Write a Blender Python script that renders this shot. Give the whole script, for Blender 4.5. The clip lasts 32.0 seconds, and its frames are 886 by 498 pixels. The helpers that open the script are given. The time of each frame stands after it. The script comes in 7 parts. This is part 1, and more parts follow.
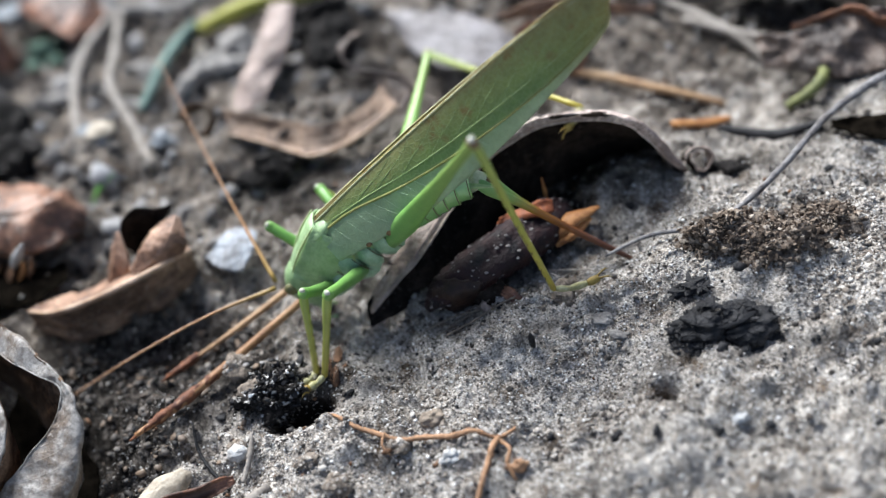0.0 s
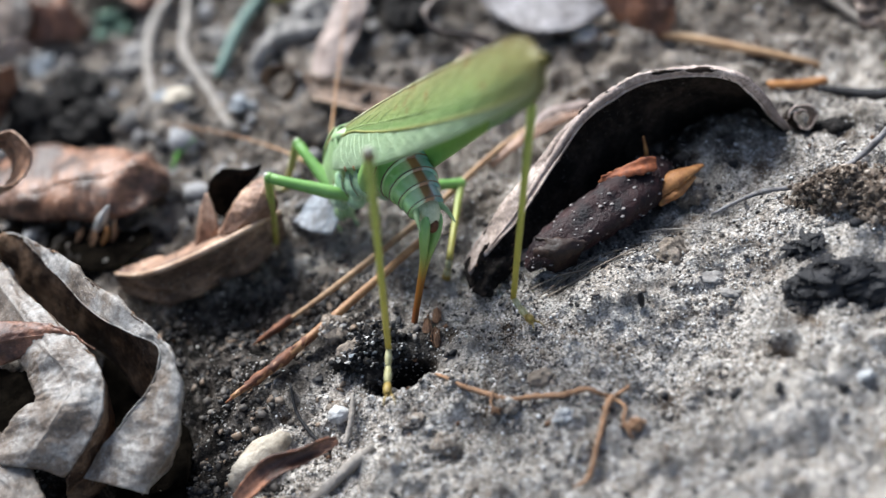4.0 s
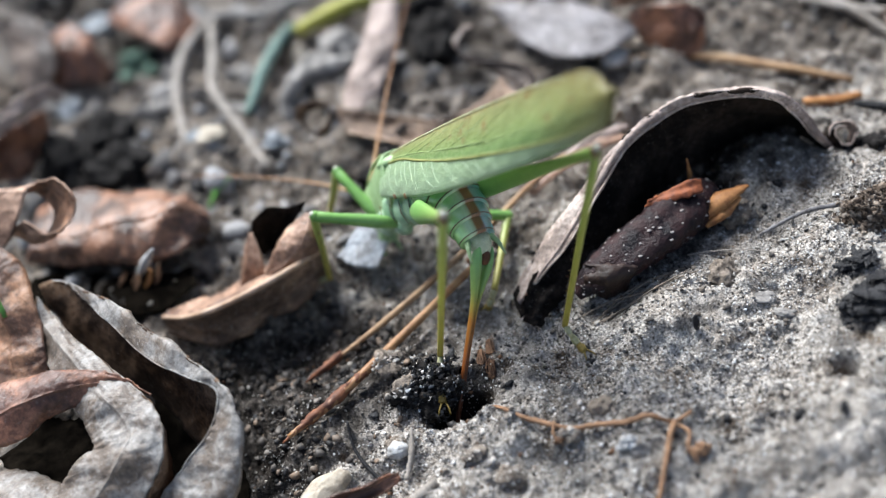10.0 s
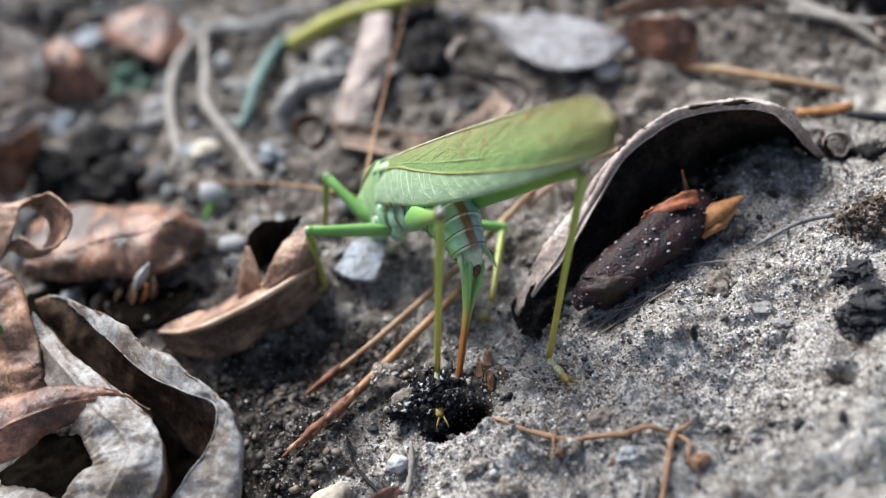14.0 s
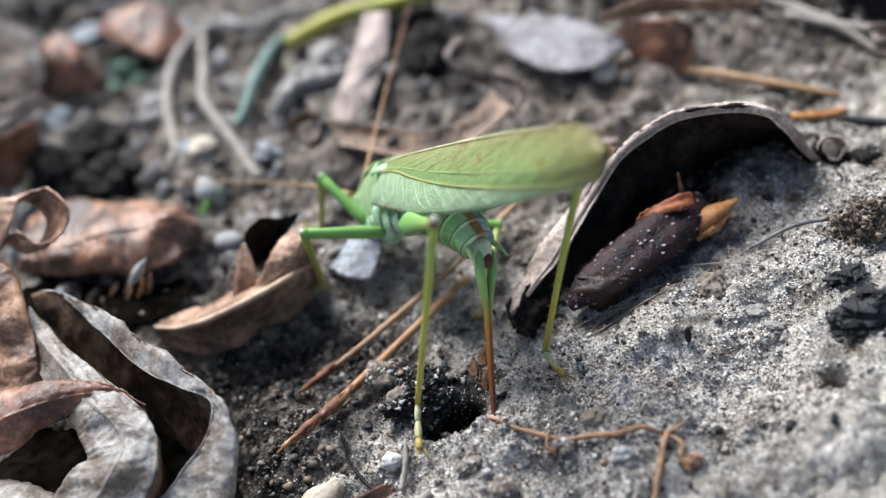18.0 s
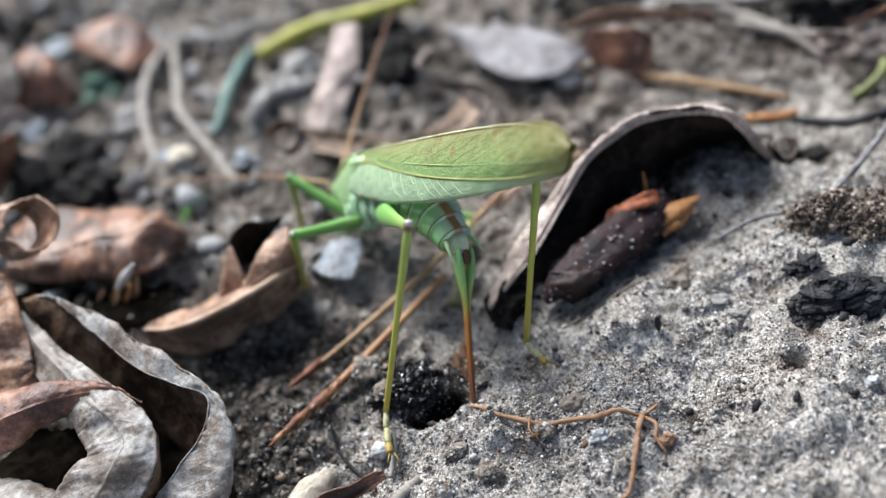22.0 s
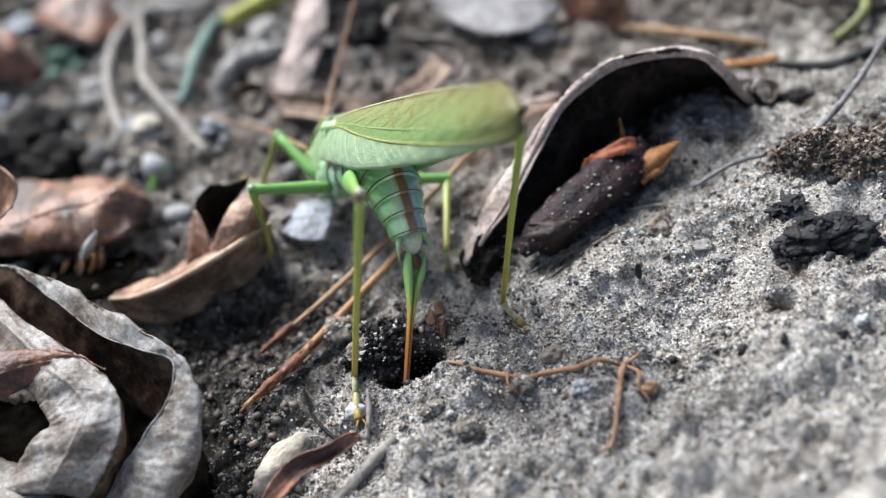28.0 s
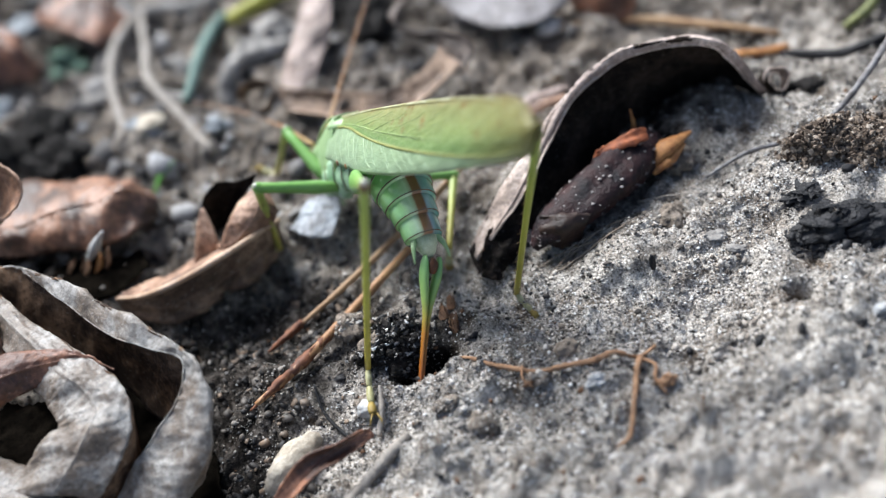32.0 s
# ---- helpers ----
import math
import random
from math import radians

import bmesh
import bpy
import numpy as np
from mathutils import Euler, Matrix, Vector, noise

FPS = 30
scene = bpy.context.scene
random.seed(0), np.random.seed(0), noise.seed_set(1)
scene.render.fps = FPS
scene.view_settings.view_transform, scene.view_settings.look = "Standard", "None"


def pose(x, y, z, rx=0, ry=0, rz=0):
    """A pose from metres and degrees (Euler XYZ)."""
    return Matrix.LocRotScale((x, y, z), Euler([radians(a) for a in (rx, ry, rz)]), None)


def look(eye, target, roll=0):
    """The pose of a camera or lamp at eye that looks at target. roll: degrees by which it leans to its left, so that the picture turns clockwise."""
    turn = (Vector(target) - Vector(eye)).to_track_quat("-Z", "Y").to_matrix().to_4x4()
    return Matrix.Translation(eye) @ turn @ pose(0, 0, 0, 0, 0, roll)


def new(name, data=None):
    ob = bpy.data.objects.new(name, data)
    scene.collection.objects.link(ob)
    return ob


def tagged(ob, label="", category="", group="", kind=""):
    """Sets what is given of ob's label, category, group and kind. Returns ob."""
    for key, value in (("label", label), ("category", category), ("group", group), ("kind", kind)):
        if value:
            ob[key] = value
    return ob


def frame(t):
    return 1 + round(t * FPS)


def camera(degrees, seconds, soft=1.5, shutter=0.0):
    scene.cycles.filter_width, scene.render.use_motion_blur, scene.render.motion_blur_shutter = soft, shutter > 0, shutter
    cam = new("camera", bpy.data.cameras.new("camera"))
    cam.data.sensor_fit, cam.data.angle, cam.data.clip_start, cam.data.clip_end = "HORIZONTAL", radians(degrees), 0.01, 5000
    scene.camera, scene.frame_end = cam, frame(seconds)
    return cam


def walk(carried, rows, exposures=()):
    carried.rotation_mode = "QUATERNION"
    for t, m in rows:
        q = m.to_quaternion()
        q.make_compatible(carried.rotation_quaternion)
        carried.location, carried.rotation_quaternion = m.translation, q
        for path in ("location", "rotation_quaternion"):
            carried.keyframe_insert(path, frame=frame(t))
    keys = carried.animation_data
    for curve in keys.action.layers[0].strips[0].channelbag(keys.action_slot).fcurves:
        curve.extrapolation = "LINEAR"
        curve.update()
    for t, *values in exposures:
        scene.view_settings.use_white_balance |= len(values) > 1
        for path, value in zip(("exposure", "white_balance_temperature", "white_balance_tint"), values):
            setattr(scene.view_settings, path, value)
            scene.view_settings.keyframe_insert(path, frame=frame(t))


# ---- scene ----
MM = 0.001
cam = camera(41.9, 32.0, soft=1.3, shutter=0.4)
cam.data.dof.use_dof = True
cam.data.dof.focus_distance = 0.132
cam.data.dof.aperture_fstop = 9.5
# seconds, place in millimetres, turn in degrees
ROWS = [
    (0, 6.67, -102.99, 103.47, 44.389, 11.250, -10.253),
    (0.5, 4.94, -103.52, 102.84, 44.608, 11.312, -10.054),
    (1, 3.41, -103.38, 102.16, 44.632, 11.291, -9.915),
    (1.5, 2.51, -103.46, 101.75, 44.614, 11.264, -9.903),
    (2, 2.23, -103.21, 100.96, 44.507, 11.275, -9.926),
    (2.5, 1.88, -103.37, 99.80, 44.545, 11.446, -9.748),
    (3, -0.64, -103.50, 99.84, 44.718, 11.269, -10.012),
    (3.5, -1.89, -102.85, 100.25, 44.572, 11.601, -9.839),
    (4, -4.86, -102.29, 99.90, 44.528, 11.624, -9.841),
    (4.5, -7.68, -103.03, 98.87, 44.504, 11.655, -9.737),
    (6.5, -10.05, -104.42, 99.92, 44.348, 12.013, -10.121),
    (7, -10.13, -103.67, 100.63, 44.538, 12.276, -10.232),
    (7.5, -9.47, -101.62, 101.82, 44.488, 12.714, -10.495),
    (8, -10.57, -100.62, 101.74, 44.839, 12.668, -10.988),
    (8.5, -11.08, -100.72, 102.25, 44.944, 12.759, -11.259),
    (9, -11.51, -100.85, 102.30, 45.047, 12.803, -11.426),
    (9.5, -11.77, -100.79, 102.41, 45.057, 12.808, -11.687),
    (10, -10.59, -100.17, 102.31, 45.074, 13.072, -11.706),
    (10.5, -10.23, -99.92, 102.76, 45.091, 13.105, -11.923),
    (11, -11.11, -99.92, 103.08, 45.170, 12.950, -12.189),
    (11.5, -11.18, -100.16, 103.01, 45.320, 13.052, -12.096),
    (12, -11.48, -100.20, 103.08, 45.321, 12.893, -12.325),
    (12.5, -9.92, -99.84, 102.76, 45.193, 13.102, -12.202),
    (13, -10.28, -99.58, 102.63, 45.156, 12.927, -12.401),
    (13.5, -10.82, -99.58, 102.86, 45.182, 12.868, -12.474),
    (14, -12.00, -99.81, 103.10, 45.369, 12.786, -12.550),
    (14.5, -12.68, -99.88, 103.41, 45.409, 12.662, -12.605),
    (16.5, -12.98, -98.79, 103.81, 45.453, 12.342, -12.626),
    (17, -13.14, -98.89, 104.14, 45.347, 12.265, -12.568),
    (17.5, -13.19, -99.53, 103.75, 45.453, 12.069, -12.527),
    (18, -12.41, -100.23, 103.54, 45.407, 12.064, -12.341),
    (18.5, -12.86, -100.31, 103.61, 45.231, 11.788, -12.552),
    (19, -13.04, -101.04, 103.83, 45.315, 11.737, -12.521),
    (19.5, -13.42, -101.84, 104.06, 45.400, 11.659, -12.570),
    (20, -13.16, -101.74, 103.95, 45.327, 11.593, -12.706),
    (20.5, -12.86, -101.49, 103.57, 45.337, 11.663, -12.852),
    (21, -13.15, -101.11, 103.82, 45.488, 11.748, -13.177),
    (21.5, -14.19, -102.17, 106.48, 45.376, 11.573, -14.020),
    (22, -17.44, -105.31, 107.94, 45.492, 10.858, -15.143),
    (22.5, -18.16, -106.79, 106.34, 45.137, 10.880, -15.419),
    (23, -17.53, -107.66, 105.07, 44.782, 11.229, -15.326),
    (23.5, -18.17, -107.62, 104.06, 44.602, 11.129, -15.758),
    (24, -18.51, -107.42, 102.70, 44.821, 11.212, -15.905),
    (24.5, -18.14, -106.35, 101.85, 44.895, 11.483, -15.907),
    (25, -18.01, -105.99, 101.26, 45.169, 11.532, -16.046),
    (25.5, -17.01, -105.44, 101.35, 45.030, 11.633, -16.193),
    (27.5, -16.51, -105.59, 100.47, 45.171, 11.854, -16.633),
    (28, -16.42, -105.92, 100.29, 45.139, 11.969, -16.663),
    (28.5, -15.88, -105.51, 100.00, 44.902, 12.210, -16.664),
    (29, -16.56, -105.56, 99.46, 44.966, 12.216, -16.769),
    (29.5, -17.16, -105.19, 99.34, 44.915, 12.356, -16.801),
    (30, -17.88, -105.11, 99.59, 44.905, 12.467, -16.847),
    (30.5, -18.24, -105.48, 99.38, 45.077, 12.499, -16.856),
    (31, -17.56, -105.09, 99.15, 45.009, 12.616, -16.981),
    (31.5, -16.32, -105.15, 98.64, 45.050, 12.858, -16.811),
    (32, -17.62, -105.10, 98.58, 45.210, 12.611, -17.143),
]
walk(cam, [(t, pose(x * MM, y * MM, z * MM, rx, ry, rz)) for t, x, y, z, rx, ry, rz in ROWS])

# ---- light: an open, hazy sky with a wide soft sun
SUN_UP, SUN_TURN = 50.0, -18.0
world = bpy.data.worlds.new("sky")
scene.world = world
world.use_nodes = True
wn = world.node_tree
sky = wn.nodes.new("ShaderNodeTexSky")
sky.sky_type = "NISHITA"
sky.sun_disc = False
sky.sun_elevation, sky.sun_rotation = radians(SUN_UP), radians(SUN_TURN)
sky.dust_density = 3.0
wn.links.new(sky.outputs[0], wn.nodes["Background"].inputs[0])
wn.nodes["Background"].inputs[1].default_value = 0.10
sun = new("sun", bpy.data.lights.new("sun", "SUN"))
sun.data.energy, sun.data.angle, sun.data.color = 5.0, radians(34), (0.90, 0.955, 1.0)
az = radians(SUN_TURN)
sun.matrix_world = look(Vector((math.sin(az) * math.cos(radians(SUN_UP)), math.cos(az) * math.cos(radians(SUN_UP)), math.sin(radians(SUN_UP)))), (0, 0, 0))
scene.view_settings.exposure = 0.77


# ---- materials
def material(name, rough=0.6, gloss=0.3):
    m = bpy.data.materials.new(name)
    m.use_nodes = True
    n = m.node_tree
    b = n.nodes["Principled BSDF"]
    b.inputs["Roughness"].default_value = rough
    b.inputs["Specular IOR Level"].default_value = gloss
    return m, n, b


def node(n, kind, **values):
    x = n.nodes.new(kind)
    for k, v in values.items():
        x.inputs[k.replace("_", " ")].default_value = v
    return x


def ramp(n, source, *stops):
    r = n.nodes.new("ShaderNodeValToRGB")
    while len(r.color_ramp.elements) < len(stops):
        r.color_ramp.elements.new(0.5)
    for e, (at, c) in zip(r.color_ramp.elements, stops):
        e.position = at
        e.color = (*c, 1) if len(c) == 3 else c
    n.links.new(source, r.inputs[0])
    return r.outputs[0]


def mix(n, kind, factor, a, b):
    x = n.nodes.new("ShaderNodeMix")
    x.data_type, x.blend_type = "RGBA", kind
    for sock, v in ((x.inputs[0], factor), (x.inputs[6], a), (x.inputs[7], b)):
        if isinstance(v, bpy.types.NodeSocket):
            n.links.new(v, sock)
        else:
            sock.default_value = v if isinstance(v, float) else (*v, 1)
    return x.outputs[2]


def noise_at(n, per_mm, detail=4.0, rough=0.6, vector=None):
    """Noise whose features are about 1 / per_mm millimetres wide."""
    x = node(n, "ShaderNodeTexNoise", Scale=per_mm * 1000.0, Detail=detail, Roughness=rough)
    if vector is None:
        g = n.nodes.new("ShaderNodeNewGeometry")
        vector = g.outputs["Position"]
    n.links.new(vector, x.inputs["Vector"])
    return x.outputs[0]


def object_space(n):
    return n.nodes.new("ShaderNodeTexCoord").outputs["Object"]


def bump(n, b, height, strength, mm):
    x = n.nodes.new("ShaderNodeBump")
    x.inputs["Strength"].default_value = strength
    x.inputs["Distance"].default_value = mm * MM
    n.links.new(height, x.inputs["Height"])
    n.links.new(x.outputs[0], b.inputs["Normal"])


# dark leaf mould, plus shade painted under leaves: where (millimetres) and how far it reaches
MOULD_SHADE_SPOTS = (((-33, -4), 15.0), ((-50, -18), 20.0), ((-60, 46), 13.0), ((-5, 56), 13.0), ((-14, 24), 10.0), ((18, 4), 14.0), ((-12, -14), 6.0), ((42, 4), 7.0), ((64, 38), 14.0), ((-80, 20), 12.0),
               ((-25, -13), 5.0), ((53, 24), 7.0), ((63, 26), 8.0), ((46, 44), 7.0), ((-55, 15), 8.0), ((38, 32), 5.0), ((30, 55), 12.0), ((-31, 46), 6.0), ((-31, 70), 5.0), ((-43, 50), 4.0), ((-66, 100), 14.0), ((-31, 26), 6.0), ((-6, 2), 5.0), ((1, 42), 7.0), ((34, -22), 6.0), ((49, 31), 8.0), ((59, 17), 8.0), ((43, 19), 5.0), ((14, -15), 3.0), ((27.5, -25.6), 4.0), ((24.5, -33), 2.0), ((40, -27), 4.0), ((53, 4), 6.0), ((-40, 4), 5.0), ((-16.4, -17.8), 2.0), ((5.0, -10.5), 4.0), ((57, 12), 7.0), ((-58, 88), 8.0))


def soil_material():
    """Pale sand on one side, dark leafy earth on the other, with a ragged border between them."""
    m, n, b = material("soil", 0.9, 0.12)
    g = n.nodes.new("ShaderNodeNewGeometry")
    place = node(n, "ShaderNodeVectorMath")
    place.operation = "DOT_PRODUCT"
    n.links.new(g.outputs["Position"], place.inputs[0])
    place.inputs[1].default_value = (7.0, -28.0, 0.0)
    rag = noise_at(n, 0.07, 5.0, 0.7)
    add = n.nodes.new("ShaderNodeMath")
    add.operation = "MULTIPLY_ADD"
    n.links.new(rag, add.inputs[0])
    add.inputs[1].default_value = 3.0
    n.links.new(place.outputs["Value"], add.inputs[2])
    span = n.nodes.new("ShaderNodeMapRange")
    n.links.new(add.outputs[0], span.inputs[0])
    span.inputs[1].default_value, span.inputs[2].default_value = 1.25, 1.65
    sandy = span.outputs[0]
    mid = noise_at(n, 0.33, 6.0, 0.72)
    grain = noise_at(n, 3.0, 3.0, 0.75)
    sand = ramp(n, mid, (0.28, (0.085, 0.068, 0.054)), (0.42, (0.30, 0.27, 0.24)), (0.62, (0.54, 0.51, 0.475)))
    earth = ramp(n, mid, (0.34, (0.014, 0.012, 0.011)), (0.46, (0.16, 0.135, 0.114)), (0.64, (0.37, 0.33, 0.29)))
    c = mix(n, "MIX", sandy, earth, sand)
    # damp, almost black leaf mould in ragged patches; under leaves it paints their shade
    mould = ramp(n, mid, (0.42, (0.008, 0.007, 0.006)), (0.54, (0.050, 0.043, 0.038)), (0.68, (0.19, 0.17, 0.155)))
    for at, reach in MOULD_SHADE_SPOTS:
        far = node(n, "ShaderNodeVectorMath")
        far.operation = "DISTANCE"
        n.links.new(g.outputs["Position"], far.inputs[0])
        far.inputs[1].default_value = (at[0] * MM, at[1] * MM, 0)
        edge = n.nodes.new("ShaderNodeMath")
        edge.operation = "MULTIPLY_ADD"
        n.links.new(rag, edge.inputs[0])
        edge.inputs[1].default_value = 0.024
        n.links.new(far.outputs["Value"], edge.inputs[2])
        dark_fade = n.nodes.new("ShaderNodeMapRange")
        n.links.new(edge.outputs[0], dark_fade.inputs[0])
        dark_fade.inputs[1].default_value, dark_fade.inputs[2].default_value = (reach + 13.0) * MM, (reach + 6.0) * MM
        c = mix(n, "MIX", dark_fade.outputs[0], c, mould)
    # the freshly dug hole, the shade inside it painted almost black
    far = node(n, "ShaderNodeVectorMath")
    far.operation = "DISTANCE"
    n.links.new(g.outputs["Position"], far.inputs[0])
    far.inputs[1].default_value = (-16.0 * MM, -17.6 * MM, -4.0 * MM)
    dark_fade = n.nodes.new("ShaderNodeMapRange")
    n.links.new(far.outputs["Value"], dark_fade.inputs[0])
    dark_fade.inputs[1].default_value, dark_fade.inputs[2].default_value = 5.8 * MM, 3.4 * MM
    c = mix(n, "MIX", dark_fade.outputs[0], c, (0.009, 0.008, 0.007))
    patch = noise_at(n, 0.05, 5.0, 0.65)
    c = mix(n, "MULTIPLY", 1.0, c, ramp(n, patch, (0.34, (0.55, 0.535, 0.52)), (0.46, (1.0, 1.0, 1.0))))
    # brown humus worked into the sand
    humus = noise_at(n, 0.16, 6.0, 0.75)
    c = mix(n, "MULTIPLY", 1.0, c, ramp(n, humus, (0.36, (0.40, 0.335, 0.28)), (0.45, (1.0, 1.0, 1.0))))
    # beyond the spot that is seen the plain turns to patchy grey soil
    out = node(n, "ShaderNodeVectorMath")
    out.operation = "LENGTH"
    n.links.new(g.outputs["Position"], out.inputs[0])
    away = n.nodes.new("ShaderNodeMapRange")
    n.links.new(out.outputs["Value"], away.inputs[0])
    away.inputs[1].default_value, away.inputs[2].default_value = 0.14, 0.35
    c = mix(n, "MIX", away.outputs[0], c, ramp(n, noise_at(n, 0.006, 8.0, 0.7), (0.35, (0.09, 0.078, 0.068)), (0.65, (0.34, 0.31, 0.28))))
    speck = ramp(n, grain, (0.36, (0.31, 0.285, 0.26)), (0.49, (0.95, 0.94, 0.92)), (0.64, (1.6, 1.56, 1.52)))
    c = mix(n, "MULTIPLY", 0.9, c, speck)
    n.links.new(c, b.inputs["Base Color"])
    bump(n, b, grain, 1.0, 0.45)
    return m


def crumb_material(name, *stops, rough=0.9):
    """Grains and crumbs, each with a tone of its own."""
    m, n, b = material(name, rough, 0.4)
    g = n.nodes.new("ShaderNodeNewGeometry")
    c = ramp(n, g.outputs["Random Per Island"], *stops)
    c = mix(n, "MULTIPLY", 0.7, c, ramp(n, noise_at(n, 2.0), (0.3, (0.5, 0.5, 0.5)), (0.7, (1.2, 1.2, 1.2))))
    n.links.new(c, b.inputs["Base Color"])
    return m


def leaf_material(name, light, dark, rough=0.6, dust=0.3, gloss=0.45):
    """Dry leaf: mottled blade, midrib and side veins along the blade's own coordinates, dust specks."""
    m, n, b = material(name, rough, gloss)
    uv = n.nodes.new("ShaderNodeUVMap").outputs[0]
    sep = n.nodes.new("ShaderNodeSeparateXYZ")
    n.links.new(uv, sep.inputs[0])
    mott = noise_at(n, 0.16, 6.0, 0.7)
    fine = noise_at(n, 1.6, 4.0, 0.7)
    c = ramp(n, mott, (0.36, tuple(v * 0.6 for v in dark)), (0.46, dark), (0.58, light), (0.70, tuple(v * 1.25 for v in light)))
    c = mix(n, "MULTIPLY", 0.75, c, ramp(n, fine, (0.32, (0.35, 0.32, 0.3)), (0.6, (1.2, 1.2, 1.2))))
    av = n.nodes.new("ShaderNodeMath")
    av.operation = "ABSOLUTE"
    n.links.new(sep.outputs[0], av.inputs[0])
    skew = n.nodes.new("ShaderNodeMath")
    skew.operation = "MULTIPLY_ADD"
    n.links.new(av.outputs[0], skew.inputs[0])
    skew.inputs[1].default_value = -0.8
    n.links.new(sep.outputs[1], skew.inputs[2])
    wave = n.nodes.new("ShaderNodeMath")
    wave.operation = "PINGPONG"
    n.links.new(skew.outputs[0], wave.inputs[0])
    wave.inputs[1].default_value = 1.3
    vein = ramp(n, wave.outputs[0], (0.0, (1, 1, 1)), (0.10, (0, 0, 0)))
    rib = ramp(n, av.outputs[0], (0.12, (1, 1, 1)), (0.4, (0, 0, 0)))
    lines = mix(n, "LIGHTEN", 1.0, mix(n, "MULTIPLY", 1.0, vein, (0.45, 0.45, 0.45)), rib)
    pale = tuple(min(1.0, v * 1.25 + 0.02) for v in light)
    c = mix(n, "MIX", mix(n, "MULTIPLY", 1.0, lines, (0.16, 0.16, 0.16)), c, pale)
    spots = ramp(n, noise_at(n, 2.3, 2.0, 0.5), (0.64, (0, 0, 0)), (0.70, (1, 1, 1)))
    c = mix(n, "MIX", mix(n, "MULTIPLY", 1.0, spots, (dust, dust, dust)), c, (0.42, 0.39, 0.35))
    n.links.new(c, b.inputs["Base Color"])
    h = mix(n, "ADD", 1.0, mix(n, "MULTIPLY", 1.0, lines, (0.5, 0.5, 0.5)), fine)
    bump(n, b, h, 0.55, 0.3)
    return m


def plain_material(name, light, dark, per_mm=0.5, rough=0.6, depth=0.15, own=False, gloss=0.3):
    """Two tones mottled at two scales, with fine relief."""
    m, n, b = material(name, rough, gloss)
    v = object_space(n) if own else None
    c = ramp(n, noise_at(n, per_mm, 5.0, 0.65, v), (0.35, dark), (0.65, light))
    c = mix(n, "MULTIPLY", 0.35, c, ramp(n, noise_at(n, per_mm * 7, 3.0, 0.6, v), (0.3, (0.5, 0.5, 0.5)), (0.7, (1.2, 1.2, 1.2))))
    n.links.new(c, b.inputs["Base Color"])
    bump(n, b, noise_at(n, per_mm * 5, 4.0, 0.6, v), 0.5, depth)
    return m


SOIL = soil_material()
GRAIN = crumb_material("sand grains", (0.0, (0.03, 0.025, 0.021)), (0.25, (0.13, 0.107, 0.087)), (0.5, (0.315, 0.29, 0.262)), (0.8, (0.49, 0.465, 0.435)), (1.0, (0.92, 0.91, 0.90)), rough=0.28)
CRUMB = crumb_material("soil crumbs", (0.0, (0.012, 0.011, 0.01)), (0.5, (0.075, 0.064, 0.056)), (1.0, (0.25, 0.225, 0.2)))
CHAR = plain_material("charred clod", (0.030, 0.029, 0.031), (0.004, 0.004, 0.005), 0.6, 0.6, 0.5, gloss=0.3)
GREY_LEAF = leaf_material("grey dead leaf", (0.28, 0.264, 0.244), (0.14, 0.105, 0.078), 0.5, 0.4, 0.55)
BROWN_LEAF = leaf_material("brown dead leaf", (0.31, 0.14, 0.08), (0.085, 0.036, 0.022), 0.42, 0.12)
TAN_LEAF = leaf_material("tan dead leaf", (0.31, 0.16, 0.088), (0.11, 0.05, 0.027), 0.5, 0.15)
# near-black, for sheets that stand in for shade under and between leaves
SHADE_SHEET = plain_material("painted shade sheet", (0.010, 0.008, 0.006), (0.002, 0.0018, 0.0015), 0.5, 0.9, 0.3, gloss=0.0)
FAWN_LEAF = leaf_material("fawn dead leaf", (0.46, 0.285, 0.195), (0.21, 0.115, 0.072), 0.5, 0.15)
WARM_LEAF = leaf_material("warm brown dead leaf", (0.28, 0.14, 0.085), (0.08, 0.04, 0.026), 0.40, 0.15)
RED_LEAF = leaf_material("red brown dead leaf", (0.28, 0.125, 0.072), (0.105, 0.042, 0.026), 0.45, 0.1)
DARK_LEAF = leaf_material("dark dead leaf", (0.17, 0.125, 0.10), (0.055, 0.04, 0.034), 0.6, 0.3)
ARCH_LEAF = leaf_material("arched dead leaf", (0.58, 0.475, 0.415), (0.34, 0.26, 0.22), 0.6, 0.35)
PINK_LEAF = leaf_material("pale dead leaf", (0.42, 0.33, 0.29), (0.24, 0.18, 0.155), 0.6, 0.3)
NEEDLE = plain_material("dry pine needle", (0.50, 0.33, 0.185), (0.24, 0.13, 0.065), 0.22, 0.5, 0.1)
RED_NEEDLE = plain_material("red-brown pine needle", (0.44, 0.25, 0.12), (0.20, 0.085, 0.035), 0.3, 0.45, 0.12)
TWIG = plain_material("grey twig bark", (0.26, 0.25, 0.25), (0.085, 0.075, 0.072), 0.7, 0.8, 0.25)
STRAW = plain_material("bleached straw", (0.36, 0.325, 0.29), (0.2, 0.175, 0.15), 0.4, 0.7)
ROOT = plain_material("orange root", (0.44, 0.25, 0.14), (0.22, 0.12, 0.065), 0.5, 0.7, 0.2)
PEBBLE = plain_material("pale pebble", (0.62, 0.62, 0.61), (0.34, 0.33, 0.32), 0.7, 0.6, 0.3)
BONE = plain_material("cream stone", (0.55, 0.49, 0.40), (0.30, 0.25, 0.19), 0.5, 0.75, 0.5)
